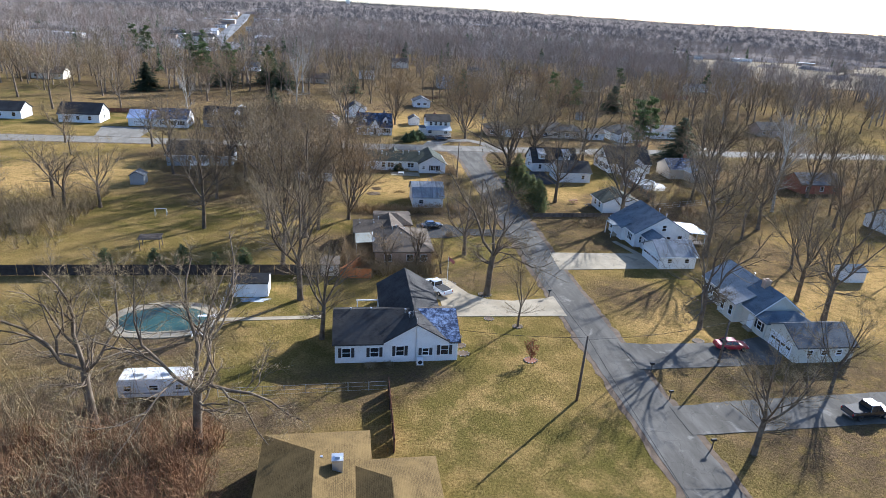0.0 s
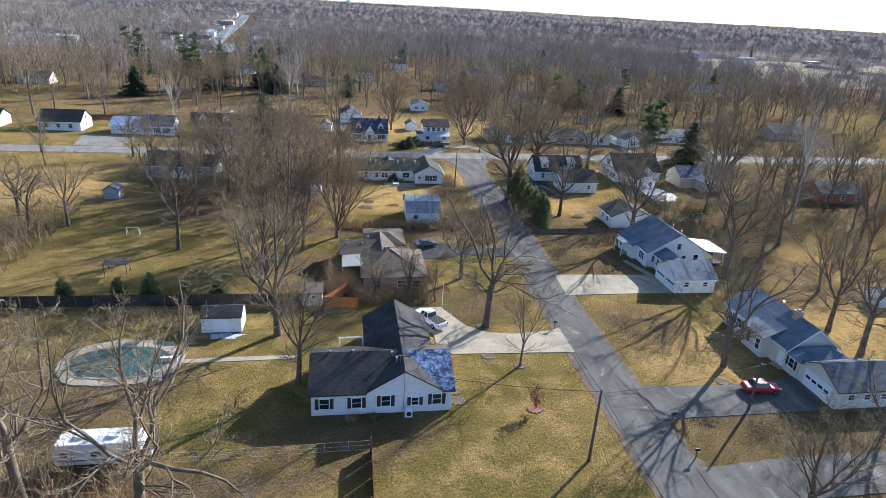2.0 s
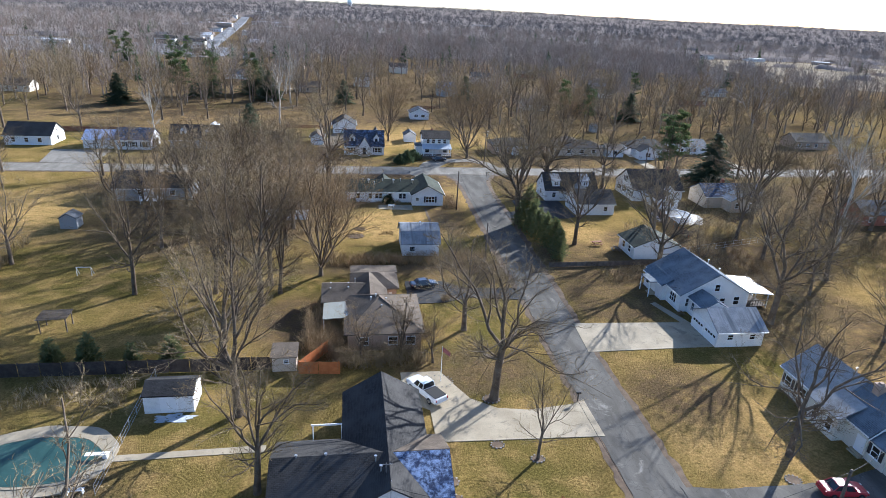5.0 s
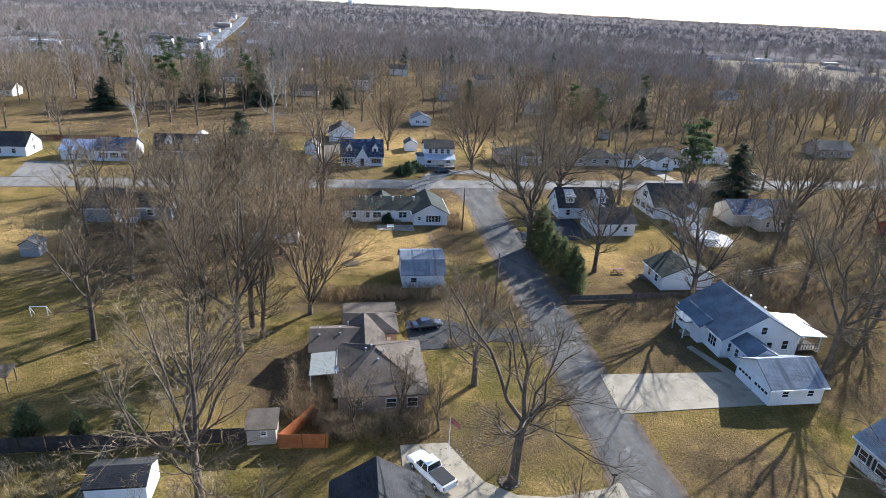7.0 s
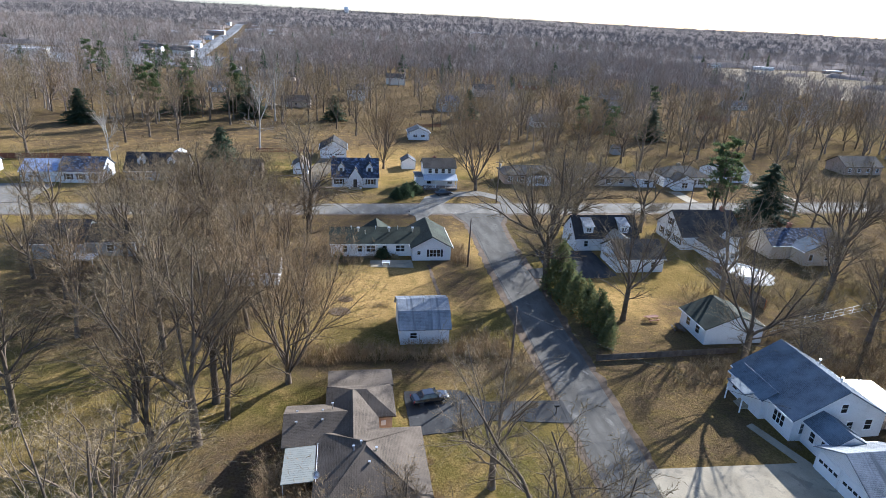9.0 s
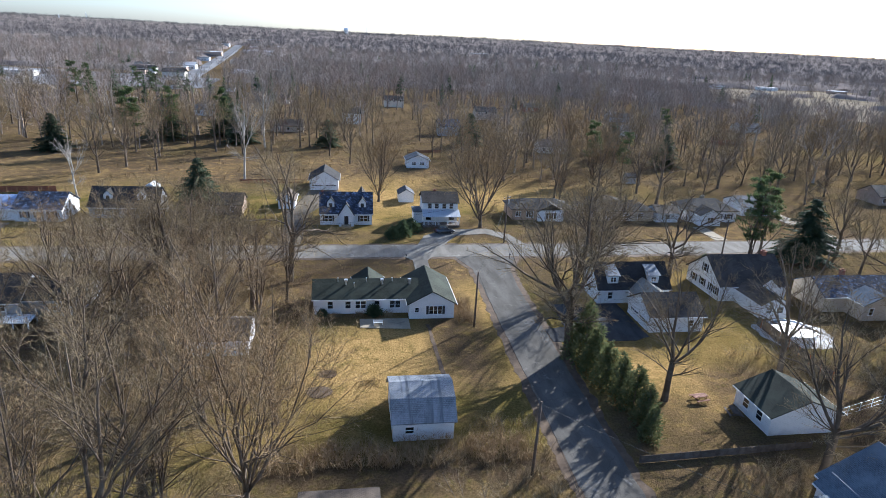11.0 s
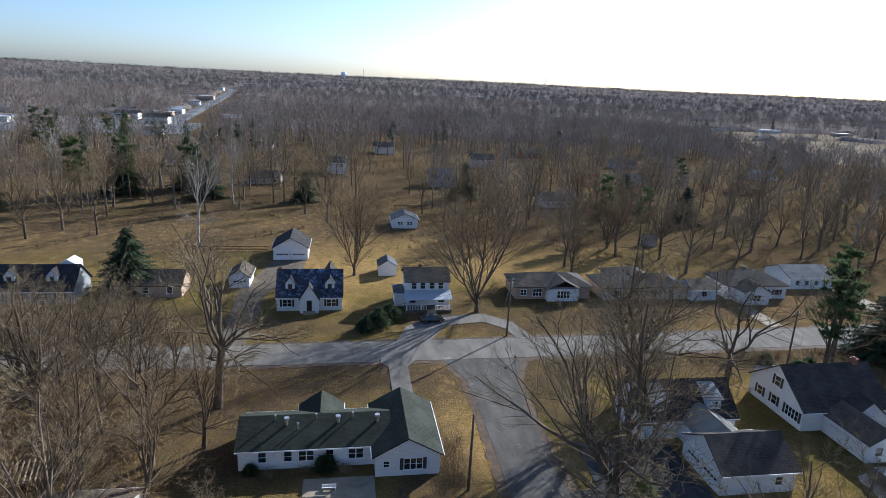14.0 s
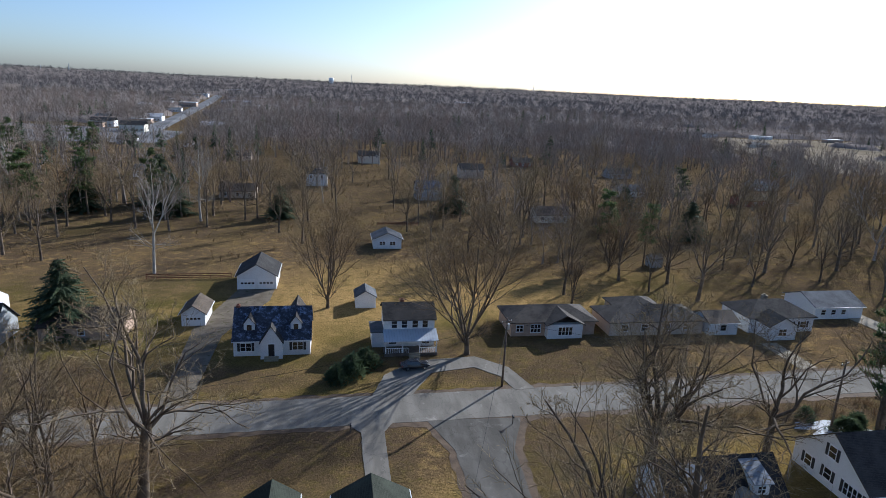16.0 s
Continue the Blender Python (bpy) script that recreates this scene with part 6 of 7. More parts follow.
def canopy(name, label, r0, r1, step, z0, amp, mat):
    """The closed mass of branches that far woods show from above, lumpy with crowns."""
    vs, fs, ids = [], [], {}
    nr, na = int((r1 - r0) / step), int(radians(96) * (r0 + r1) / 2 / step)
    def at(i, j):
        if (i, j) not in ids:
            a, r = radians(33.5 + 96 * j / na), r0 + (r1 - r0) * i / nr
            x, y = 20 + r * math.cos(a), 60 + r * math.sin(a)
            x, y = x + step * 0.35 * noise.noise((i * 1.7, j * 1.7, 4)), y + step * 0.35 * noise.noise((i * 1.7, j * 1.7, 9))
            ids[(i, j)] = len(vs)
            vs.append((x, y, relief(x, y) + (z0 if i > 1 else (0.6 * z0 if i else -1.0)) + amp * noise.noise((x / 9, y / 9, 0)) + amp * noise.noise((x / 40, y / 40, 6))))
        return ids[(i, j)]
    for i in range(nr):
        for j in range(na):
            a, r = radians(33.5 + 96 * (j + 0.5) / na), r0 + (r1 - r0) * (i + 0.5) / nr
            if not open_land(20 + r * math.cos(a), 60 + r * math.sin(a)):
                fs.append((at(i, j), at(i, j + 1), at(i + 1, j + 1), at(i + 1, j)))
    uses = np.zeros(len(vs), int)
    for f in fs:
        uses[list(f)] += 1
    vs = [(x, y, z if n == 4 else relief(x, y) - 1) for (x, y, z), n in zip(vs, uses)]
    me = bpy.data.meshes.new(name)
    me.from_pydata(vs, [], fs)
    me.polygons.foreach_set("use_smooth", [True] * len(fs))
    me.materials.append(mat)
    tagged(new(name, me), label, "woods", kind="stuff")


canopy("woods_undergrowth", "dense brown undergrowth of bare woods", 560, 1150, 9, 3.6, 2.6, WOODS_DEEP)
canopy("woods_canopy", "closed grey canopy of far bare woods", 1150, 2000, 12, 6.0, 2.4, WOODS_DEEP)
canopy("horizon_canopy", "closed grey canopy of woods on the horizon", 2000, 4500, 26, 9, 2.6, WOODS_DEEP)


# thickets: many thin stems with side twigs
def thicket(name, label, area, n, hs, mat, seed, stems=9, spread=0.7, width=0.035):
    g = random.Random(seed)
    sh = Shape()
    x0, x1, y0, y1 = area
    for _ in range(n):
        x, y = g.uniform(x0, x1), g.uniform(y0, y1)
        h = g.uniform(*hs) * (0.75 + 0.5 * (0.5 + 0.5 * noise.noise((x / 4, y / 4, seed))))
        for k in range(stems):
            a = g.uniform(0, 6.283)
            p = Vector((x + g.gauss(0, 0.25), y + g.gauss(0, 0.25), -0.05))
            q = p + Vector((math.cos(a) * h * spread * g.random(), math.sin(a) * h * spread * g.random(), h * g.uniform(0.6, 1.0)))
            for b, c, w in [(p, q, width)] + [(p.lerp(q, u), p.lerp(q, u) + Vector((g.gauss(0, 0.3 * h), g.gauss(0, 0.3 * h), h * 0.28)) * 0.7, width * 0.7) for u in (0.4, 0.6, 0.8)]:
                s = Vector((g.gauss(0, 1), g.gauss(0, 1), 0)).normalized() * w
                n0 = len(sh.v)
                sh.v += [tuple(b - s), tuple(b + s), tuple(c)]
                sh.f.append((n0, n0 + 1, n0 + 2))
    me = bpy.data.meshes.new(name)
    me.from_pydata(sh.v, [], sh.f)
    me.materials.append(mat)
    tagged(new(name, me), label, "shrubs", kind="stuff")


TWIG_ORANGE = surface("orange_brown_brush", (0.20, 0.112, 0.058), (0.285, 0.168, 0.092), 0.3, 5.0, 0.95, 0.0, spec=0.0)
thicket("west_thicket", "tangled russet brush and saplings", (-58, -12, 28, 55), 900, (2.0, 5.0), TWIG_ORANGE, 1, 13, 0.7)
thicket("west_saplings", "grey saplings and brambles at a lawn's edge", (-56, -17, 36, 60), 150, (3.5, 7.5), TWIG, 13, 12, 0.5, 0.03)
thicket("yard_hedge", "bare brown hedge between two yards", (2, 30, 126.5, 130.5), 230, (1.3, 2.2), TWIG_RED, 2)
thicket("roadside_brush", "bare brush by the road", (24.5, 32, 119, 134), 80, (1.0, 2.2), TWIG, 3)
thicket("fence_line_brush", "brown brush along a fence line", (64, 104, 138, 148), 150, (1.5, 3.2), TWIG, 4)
thicket("back_yard_brush", "dense grey brush at a lawn's edge", (-74, -50, 112, 130), 260, (2, 4.5), TWIG, 5)
thicket("east_brush", "russet shrubs behind a house", (69, 84, 112, 132), 130, (1.2, 2.8), TWIG_RED, 6)
thicket("grove_brush", "low scrub under bare trees", (-24, -2, 128, 165), 120, (0.6, 1.6), TWIG, 7)
thicket("house_side_brush", "russet brush along a brick house's side", (-0.5, 4.6, 96.5, 107), 120, (1.6, 4.0), TWIG_RED, 23, 11, 0.7, 0.022)
thicket("street_brush", "tangled brown brush under trees by the cross street", (-52, -5, 158, 187), 420, (0.8, 3.0), TWIG_RED, 17, 9, 0.8, 0.03)
thicket("patio_brush", "tangled brush beside a pergola", (-30, -8, 142, 160), 160, (1.0, 3.2), TWIG, 18, 9, 0.8, 0.03)
thicket("east_yard_brush", "brown brush between east back yards", (88, 190, 120, 180), 420, (0.8, 3.0), TWIG_RED, 19, 8, 0.8, 0.035)
thicket("shade_brush", "bare bushes at the edge of a lawn", (-90, -50, 104, 140), 300, (1.5, 4.0), TWIG, 20, 9, 0.8, 0.035)
thicket("pool_brush", "bare bushes by the pool fence", (-32, -19, 88, 93.2), 60, (0.8, 1.8), TWIG, 8)
thicket("driveway_brush", "bare forsythia beside a house", (27.6, 30.2, 160, 168), 40, (1.2, 2.4), TWIG_RED, 9)
thicket("house_brush", "bare shrubs round a brick house", (3, 15, 93.5, 97), 110, (1.4, 3.4), TWIG, 10)
thicket("wood_edge_brush", "brushy undergrowth at a wood's edge", (-190, 190, 325, 460), 900, (1.2, 3.0), TWIG, 11, 7, 0.9, 0.06)
thicket("back_yard_undergrowth", "bare shrubs scattered over back yards", (-60, 190, 255, 330), 420, (0.8, 2.4), TWIG_RED, 14, 8, 0.8, 0.04)
thicket("lane_brush", "bare brush along a back lane", (50, 72, 118.5, 123), 130, (1.0, 2.4), TWIG, 15, 9, 0.8, 0.03)
thicket("cross_street_brush", "low shrubs along the cross street", (66, 112, 186, 190), 90, (0.8, 1.6), TWIG_RED, 12)
for k, (bx, by, br) in enumerate(((7.7, 146.1, 1.0), (6.8, 141.8, 1.4), (13.0, 143.4, 1.2))):
    thicket("dead_stalks", "dead brown stalks in a garden bed", (bx - br, bx + br, by - br * 0.8, by + br * 0.8), 34, (0.25, 0.6), TWIG_RED, 30 + k, 8, 0.9, 0.02)
repeat(cedar_tree(12, 1.6, 1.2, "rounded dark evergreen shrub by a patio", SPRUCE), [(14.6, 164.0, 1.6, 0), (6.4, 164.0, 1.0, 40)], 1.6)
for k, (bx, by, bh) in enumerate(((3.2, 66.2, 0.7), (5.6, 66.2, 0.6), (8.4, 163.6, 1.0), (16.6, 163.4, 1.3), (12.0, 164.0, 0.7), (15.6, 104.4, 1.2), (16.0, 101.6, 1.2), (15.8, 107.0, 1.0), (57.0, 106.0, 0.7), (20.6, 112.6, 1.4))):
    thicket("foundation_shrub", "small bare shrub beside a wall", (bx - 0.5, bx + 0.5, by - 0.4, by + 0.4), 14, (bh * 0.7, bh), TWIG, 50 + k, 12, 0.7, 0.02)


# ---- vehicles ----
PAINT_WHITE = plain("white_car_paint", (0.74, 0.75, 0.76), 0.25, 0.0, 0.5, 0.6)
PAINT_RED = plain("red_car_paint", (0.38, 0.02, 0.03), 0.4, 0.0, 0.4, 0.15)
PAINT_BLACK = plain("black_car_paint", (0.012, 0.012, 0.015), 0.2, 0.0, 0.6, 0.8)
PAINT_SILVER = plain("silver_car_paint", (0.42, 0.43, 0.45), 0.25, 0.5, 0.5, 0.6)
LAMP_GLASS = plain("lamp_glass", (0.6, 0.6, 0.58), 0.1)
TAIL_RED = plain("tail_lamp_red", (0.30, 0.01, 0.012), 0.2)


def loft(rings):
    """A skin over rings of equal count, closed at both ends."""
    k = len(rings[0])
    s = Shape()
    s.v = [tuple(p) for r in rings for p in r]
    for i in range(len(rings) - 1):
        for j in range(k):
            a, b = i * k + j, i * k + (j + 1) % k
            s.f.append((a, b, b + k, a + k))
    s.f.append(tuple(range(k - 1, -1, -1)))
    s.f.append(tuple(range((len(rings) - 1) * k, len(rings) * k)))
    return s


def hull_ring(x, z0, z1, w):
    c = 0.12
    return [(x, -w, z0 + c), (x, -w + c, z0), (x, w - c, z0), (x, w, z0 + c), (x, w * 1.01, (z0 + z1) * 0.55), (x, w - c * 0.6, z1 - 0.03), (x, w - c * 1.6, z1), (x, -w + c * 1.6, z1), (x, -w + c * 0.6, z1 - 0.03), (x, -w * 1.01, (z0 + z1) * 0.55)]


def wheel(root, x, y, r=0.36, w=0.24):
    side = 1 if y > 0 else -1
    n = 18
    def tyre():
        s = Shape()
        rings = []
        for yy, rr in ((-w / 2, r * 0.62), (-w / 2, r * 0.93), (-w / 2 + 0.04, r), (w / 2 - 0.04, r), (w / 2, r * 0.93), (w / 2, r * 0.62)):
            rings.append([(rr * math.cos(2 * math.pi * j / n), yy, rr * math.sin(2 * math.pi * j / n)) for j in range(n)])
        return loft(rings)
    wh = part("wheel", shared(("tyre", r, w), tyre, DARK, True), None, root, "black rubber tyre", pose(x, y, r))
    part("rim", shared(("rim", r), lambda: Shape().tube([(0, -0.02, 0), (0, 0.02, 0)], [r * 0.6, r * 0.5], 12, True), CHROME), None, wh, "bright wheel rim", pose(0, side * w * 0.5, 0))


def greenhouse(x0, x1, x2, x3, z0, z1, w0, w1):
    """Cab above the belt: x0 rear glass foot, x1 rear of roof, x2 front of roof, x3 windscreen foot."""
    return Shape().add([(x0, -w0, z0), (x3, -w0, z0), (x3, w0, z0), (x0, w0, z0), (x1, -w1, z1), (x2, -w1, z1), (x2, w1, z1), (x1, w1, z1)],
                       [(3, 2, 1, 0), (0, 1, 5, 4), (1, 2, 6, 5), (2, 3, 7, 6), (3, 0, 4, 7)])


def car(kind, label, paint, x, y, turn, pickup=False):
    root = thing(kind, label, "car", x, y, 0.07, turn)
    if pickup:
        L, w, belt, top = 2.9, 0.98, 1.12, 1.86
        cab = (-0.45, -0.3, 0.85, 1.45)
        rings = [hull_ring(-2.88, 0.55, 1.08, 0.93), hull_ring(-2.7, 0.42, 1.14, 0.97), hull_ring(-0.5, 0.38, 1.16, w), hull_ring(1.4, 0.38, 1.15, w), hull_ring(2.5, 0.4, 1.06, 0.96), hull_ring(2.85, 0.5, 0.95, 0.88)]
    else:
        L, w, belt, top = 2.25, 0.86, 0.92, 1.44
        cab = (-1.55, -0.95, 0.35, 1.05)
        rings = [hull_ring(-2.25, 0.42, 0.82, 0.76), hull_ring(-2.05, 0.28, 0.94, 0.84), hull_ring(-0.8, 0.22, 0.96, w), hull_ring(0.9, 0.22, 0.93, w), hull_ring(1.9, 0.26, 0.8, 0.84), hull_ring(2.22, 0.36, 0.66, 0.72)]
    body = part("body", loft(rings), paint, root, "", None, False)
    part("cab_glass", greenhouse(*cab, belt - 0.03, top - 0.06, w - 0.08, w - 0.26), GLASS, root, "dark tinted windows")
    part("cab_roof", Shape().add([(cab[1] - 0.05, -w + 0.24, top - 0.07), (cab[2] + 0.05, -w + 0.24, top - 0.07), (cab[2] + 0.05, w - 0.24, top - 0.07), (cab[1] - 0.05, w - 0.24, top - 0.07),
                                   (cab[1], -w + 0.32, top), (cab[2], -w + 0.32, top), (cab[2], w - 0.32, top), (cab[1], w - 0.32, top)],
                                  [(3, 2, 1, 0), (4, 5, 6, 7), (0, 1, 5, 4), (1, 2, 6, 5), (2, 3, 7, 6), (3, 0, 4, 7)]), paint, root)
    for sy in (-1, 1):
        for fx, tx in ((cab[0], cab[1]), (cab[3], cab[2]), ((cab[0] + cab[3]) / 2, (cab[1] + cab[2]) / 2)):
            part("pillar", Shape().tube([(fx, sy * (w - 0.07), belt - 0.04), (tx, sy * (w - 0.25), top - 0.05)], [0.045, 0.04], 4), paint, root)
        part("mirror", Shape().box(cab[3] - 0.3, cab[3] - 0.12, sy * (w + 0.1) - 0.09, sy * (w + 0.1) + 0.09, belt, belt + 0.18), paint, root)
        part("headlight", Shape().box(L - 0.14, L - 0.02, sy * (w - 0.3) - 0.14, sy * (w - 0.3) + 0.14, belt - 0.36, belt - 0.2), LAMP_GLASS, root)
        part("tail_light", Shape().box(-L + 0.0, -L + 0.08, sy * (w - 0.16) - 0.08, sy * (w - 0.16) + 0.06, belt - 0.36, belt - 0.06), TAIL_RED, root)
        for wx in ((-1.75, 1.8) if pickup else (-1.35, 1.4)):
            wheel(root, wx, sy * (w - 0.06), 0.4 if pickup else 0.32)
    part("front_bumper", Shape().box(L - 0.1, L + 0.06, -w + 0.1, w - 0.1, 0.38, 0.56, 0.05), CHROME if pickup else paint, root)
    part("rear_bumper", Shape().box(-L - 0.06, -L + 0.08, -w + 0.1, w - 0.1, 0.4, 0.58, 0.05), CHROME if pickup else paint, root)
    if pickup:
        part("bed_cover", Shape().box(-2.72, -0.56, -w + 0.14, w - 0.14, 1.15, 1.19, 0.08), DARK, root, "black bed cover")
        part("grille", Shape().box(2.8, 2.88, -0.5, 0.5, 0.66, 0.9), DARK, root)
    return root


car("pickup_truck", "white crew-cab pickup truck parked on concrete", PAINT_WHITE, 14.5, 87.6, 121, True)
car("pickup_truck", "black pickup truck with bed cover on a drive", PAINT_BLACK, 61.2, 52.2, 4, True)
car("sedan", "red sedan on an asphalt driveway", PAINT_RED, 53.6, 68.0, -6)
car("sedan", "black sedan beside a brick garage", PAINT_BLACK, 17.6, 117.6, 12)
car("sedan", "dark sedan parked in front of a porch", PAINT_BLACK, 32.5, 206.9, 8)
car("sedan", "silver sedan in a shaded yard", PAINT_SILVER, 66.0, 115.4, 60)

# travel trailer
tr = thing("travel_trailer", "long white travel trailer with rimed roof", "caravan", -20.4, 61.6, 0, 0)
s = Shape().extrude([(-3.9, 0.55), (3.6, 0.55), (3.95, 1.1), (3.7, 2.3), (3.2, 2.75), (-3.6, 2.75), (-3.95, 2.3)], 1, -1.2, 1.2)
part("body", s, striped("white_trailer_panel", (0.70, 0.71, 0.72), (0.76, 0.77, 0.78), 2, 0.35, 0.4, 0.015), tr)
part("roof", Shape().box(-3.7, 3.3, -1.16, 1.16, 2.752, 2.80, 0.1), surface("grimy_white_roof", (0.52, 0.50, 0.45), (0.66, 0.65, 0.62), 0.8, 5.0, 0.8, 0.2, stain=(0.22, 0.17, 0.11)), tr, "rimed white roof")
for wx, ww in ((-2.9, 0.7), (-0.2, 0.9), (2.4, 0.6)):
    window(tr, "S", wx, -1.2, 1.4, ww, 0.6)
door(tr, "S", 1.3, -1.2, 0.7, 0.65, 1.75)
for k in range(2):
    part("roof_unit", Shape().box(-2.2 + 3 * k, -1.3 + 3 * k, -0.4, 0.4, 2.8, 3.05, 0.1), WHITE, tr, "roof air unit")
for wx in (-0.9, -0.1):
    for wy in (-1.06, 1.06):
        wheel(tr, wx - 0.4, wy, 0.34, 0.22)
part("stripe", Shape().box(-3.6, 3.4, -1.212, -1.2, 0.95, 1.1), plain("grey_stripe", (0.2, 0.22, 0.26), 0.4), tr, "grey stripe")
part("hitch", Shape().tube([(3.8, -0.7, 0.5), (5.2, 0, 0.5)], [0.06, 0.05], 6, True).tube([(3.8, 0.7, 0.5), (5.2, 0, 0.5)], [0.06, 0.05], 6, True).tube([(5.1, 0, 0.0), (5.1, 0, 0.75)], [0.05, 0.05], 6, True), DARK, tr, "steel drawbar")
part("gas_bottle", Shape().tube([(4.3, -0.2, 0.5), (4.3, -0.2, 1.0)], [0.15, 0.14], 10, True).tube([(4.3, 0.2, 0.5), (4.3, 0.2, 1.0)], [0.15, 0.14], 10, True), WHITE, tr)


# ---- pool, fences, yards ----
def blob(cx, cy, rx, ry, n=40, bump=0.06, power=2.4, seed=0):
    pts = []
    for i in range(n):
        a = 2 * math.pi * i / n
        c, s = math.cos(a), math.sin(a)
        r = (abs(c) ** power + abs(s) ** power) ** (-1 / power) * (1 + bump * noise.noise((c * 2, s * 2, seed)))
        pts.append((cx + rx * r * c, cy + ry * r * s))
    return pts


structure("pool_deck", Shape().prism(blob(-24.6, 79.4, 7.2, 5.3, 44, 0.1, 2.3, 4), -0.05, 0.12), CONCRETE, "cracked pale concrete pool surround", "paving")
pool = thing("swimming_pool", "kidney-shaped pool under a dark green winter cover", "pool", -24.6, 79.2, 0.12)
part("cover", Shape().prism(blob(0, 0, 5.7, 3.5, 44, 0.12, 2.3, 4), 0.0, 0.05), POOL_COVER, pool, "dark green winter cover")
rim = Shape()
b1, b2 = blob(0, 0, 5.75, 3.55, 44, 0.12, 2.3, 4), blob(0, 0, 6.05, 3.85, 44, 0.12, 2.3, 4)
for i in range(44):
    j = (i + 1) % 44
    rim.add([(*b1[i], 0.0), (*b2[i], 0.0), (*b2[j], 0.0), (*b1[j], 0.0), (*b1[i], 0.07), (*b2[i], 0.07), (*b2[j], 0.07), (*b1[j], 0.07)], [(4, 5, 6, 7), (1, 2, 6, 5), (3, 0, 4, 7)])
part("coping", rim, CONCRETE, pool, "pale coping")
part("diving_board", Shape().box(4.6, 6.8, -0.25, 0.25, 0.45, 0.52).box(6.2, 6.6, -0.2, 0.2, 0, 0.45), WHITE, pool, "white diving board")
structure("frosty_yard", Shape().prism(blob(88.0, 184.0, 5.0, 2.0, 40, 0.9, 2, 9), -0.02, 0.03), FROST, "thin frost on shaded ground beside a house", "frost")
structure("frosty_grass", Shape().prism(blob(-13.4, 85.2, 2.0, 0.7, 26, 0.9, 2, 3), -0.02, 0.03), FROST, "patch of frost on grass in shade", "frost")


def bench(x, y, turn, label, mat=None, l=1.5):
    t = thing("bench", label, "bench", x, y, 0.0, turn)
    part("seat", Shape().box(-l / 2, l / 2, -0.22, 0.22, 0.42, 0.47), mat or WOOD_GREY, t)
    part("backrest", Shape().box(-l / 2, l / 2, 0.2, 0.25, 0.55, 0.9), mat or WOOD_GREY, t)
    for lx in (-l / 2 + 0.1, l / 2 - 0.1):
        part("leg", Shape().box(lx - 0.04, lx + 0.04, -0.2, 0.22, 0, 0.42), mat or WOOD_GREY, t)


def picnic_table(x, y, turn, label, mat):
    t = thing("picnic_table", label, "table", x, y, 0.0, turn)
    for k in range(5):
        part("plank", Shape().box(-1.0, 1.0, -0.38 + 0.155 * k, -0.25 + 0.155 * k, 0.72, 0.76), mat, t)
    for sy in (-0.75, 0.75):
        part("seat", Shape().box(-1.0, 1.0, sy - 0.14, sy + 0.14, 0.42, 0.46), mat, t)
    for lx in (-0.7, 0.7):
        for sy in (-1, 1):
            part("leg", Shape().tube([(lx, sy * 0.75, 0), (lx, sy * 0.25, 0.72)], [0.05, 0.05], 4, True), mat, t)
        part("brace", Shape().box(lx - 0.03, lx + 0.03, -0.8, 0.8, 0.38, 0.44), mat, t)


picnic_table(55.0, 136.4, 8, "weathered picnic table on a lawn", WOOD_BROWN)
picnic_table(57.6, 133.0, 80, "weathered picnic table near an outbuilding", WOOD_GREY)
bench(-19.2, 74.6, 180, "white bench beside the pool", WHITE)
bench(15.0, 160.4, 180, "white bench on a patio", WHITE)


def board_fence(label, a, b, h, mat, board=0.14, gap=0.012, post=2.4, wave=0.0):
    """A close-boarded fence: boards on two rails, with posts."""
    A, B = Vector((*a, 0)), Vector((*b, 0))
    ln, turn = (B - A).length, math.degrees(math.atan2(B.y - A.y, B.x - A.x))
    f = thing("fence", label, "fence", a[0], a[1], 0, turn)
    g = random.Random(int(ln * 100))
    k = 0
    while k * post < ln - 0.1:
        x, end = k * post, min((k + 1) * post, ln) - 0.01
        front = []
        while x < end - board:
            front += [(x, -0.012), (x + board, -0.012), (x + board, -0.002), (x + board + gap, -0.002)]
            x += board + gap
        panel = Shape().prism(front + [(x, 0.012), (k * post, 0.012)], 0.04, h - 0.05 + g.uniform(-0.02, 0.02))
        part("panel", panel, mat, f)
        k += 1
    for z in (0.35, h - 0.35):
        part("rail", Shape().box(0, ln, 0.014, 0.06, z, z + 0.09), mat, f)
    for i in range(int(ln / post) + 1):
        part("post", shared(("post", h), lambda: Shape().box(-0.05, 0.05, 0.06, 0.16, 0, h), mat), None, f, "", pose(min(i * post, ln - 0.06), 0, 0))


board_fence("weathered board fence behind the pool, shade painted into the boards", (-52, 94.5), (-1.2, 94.2), 1.9, WOOD_SHADED)
board_fence("brown board fence between two yards", (5.0, 49.9), (5.1, 61.0), 1.9, WOOD_BROWN)
board_fence("orange cedar board fence beside a shed", (-0.6, 93.0), (4.4, 92.6), 1.8, WOOD_ORANGE)
board_fence("orange cedar board fence up a slope", (-0.6, 93.1), (2.8, 98.2), 1.8, WOOD_ORANGE)
board_fence("long grey board fence by a back yard", (76.4, 139.0), (77.4, 157.0), 1.8, WOOD_GREY)
board_fence("dark low fence behind a lawn", (41.5, 125.2), (63.0, 126.0), 1.0, WOOD_GREY)
board_fence("brown board fence behind white houses", (-92, 240.0), (-64, 242.0), 1.6, WOOD_BROWN)


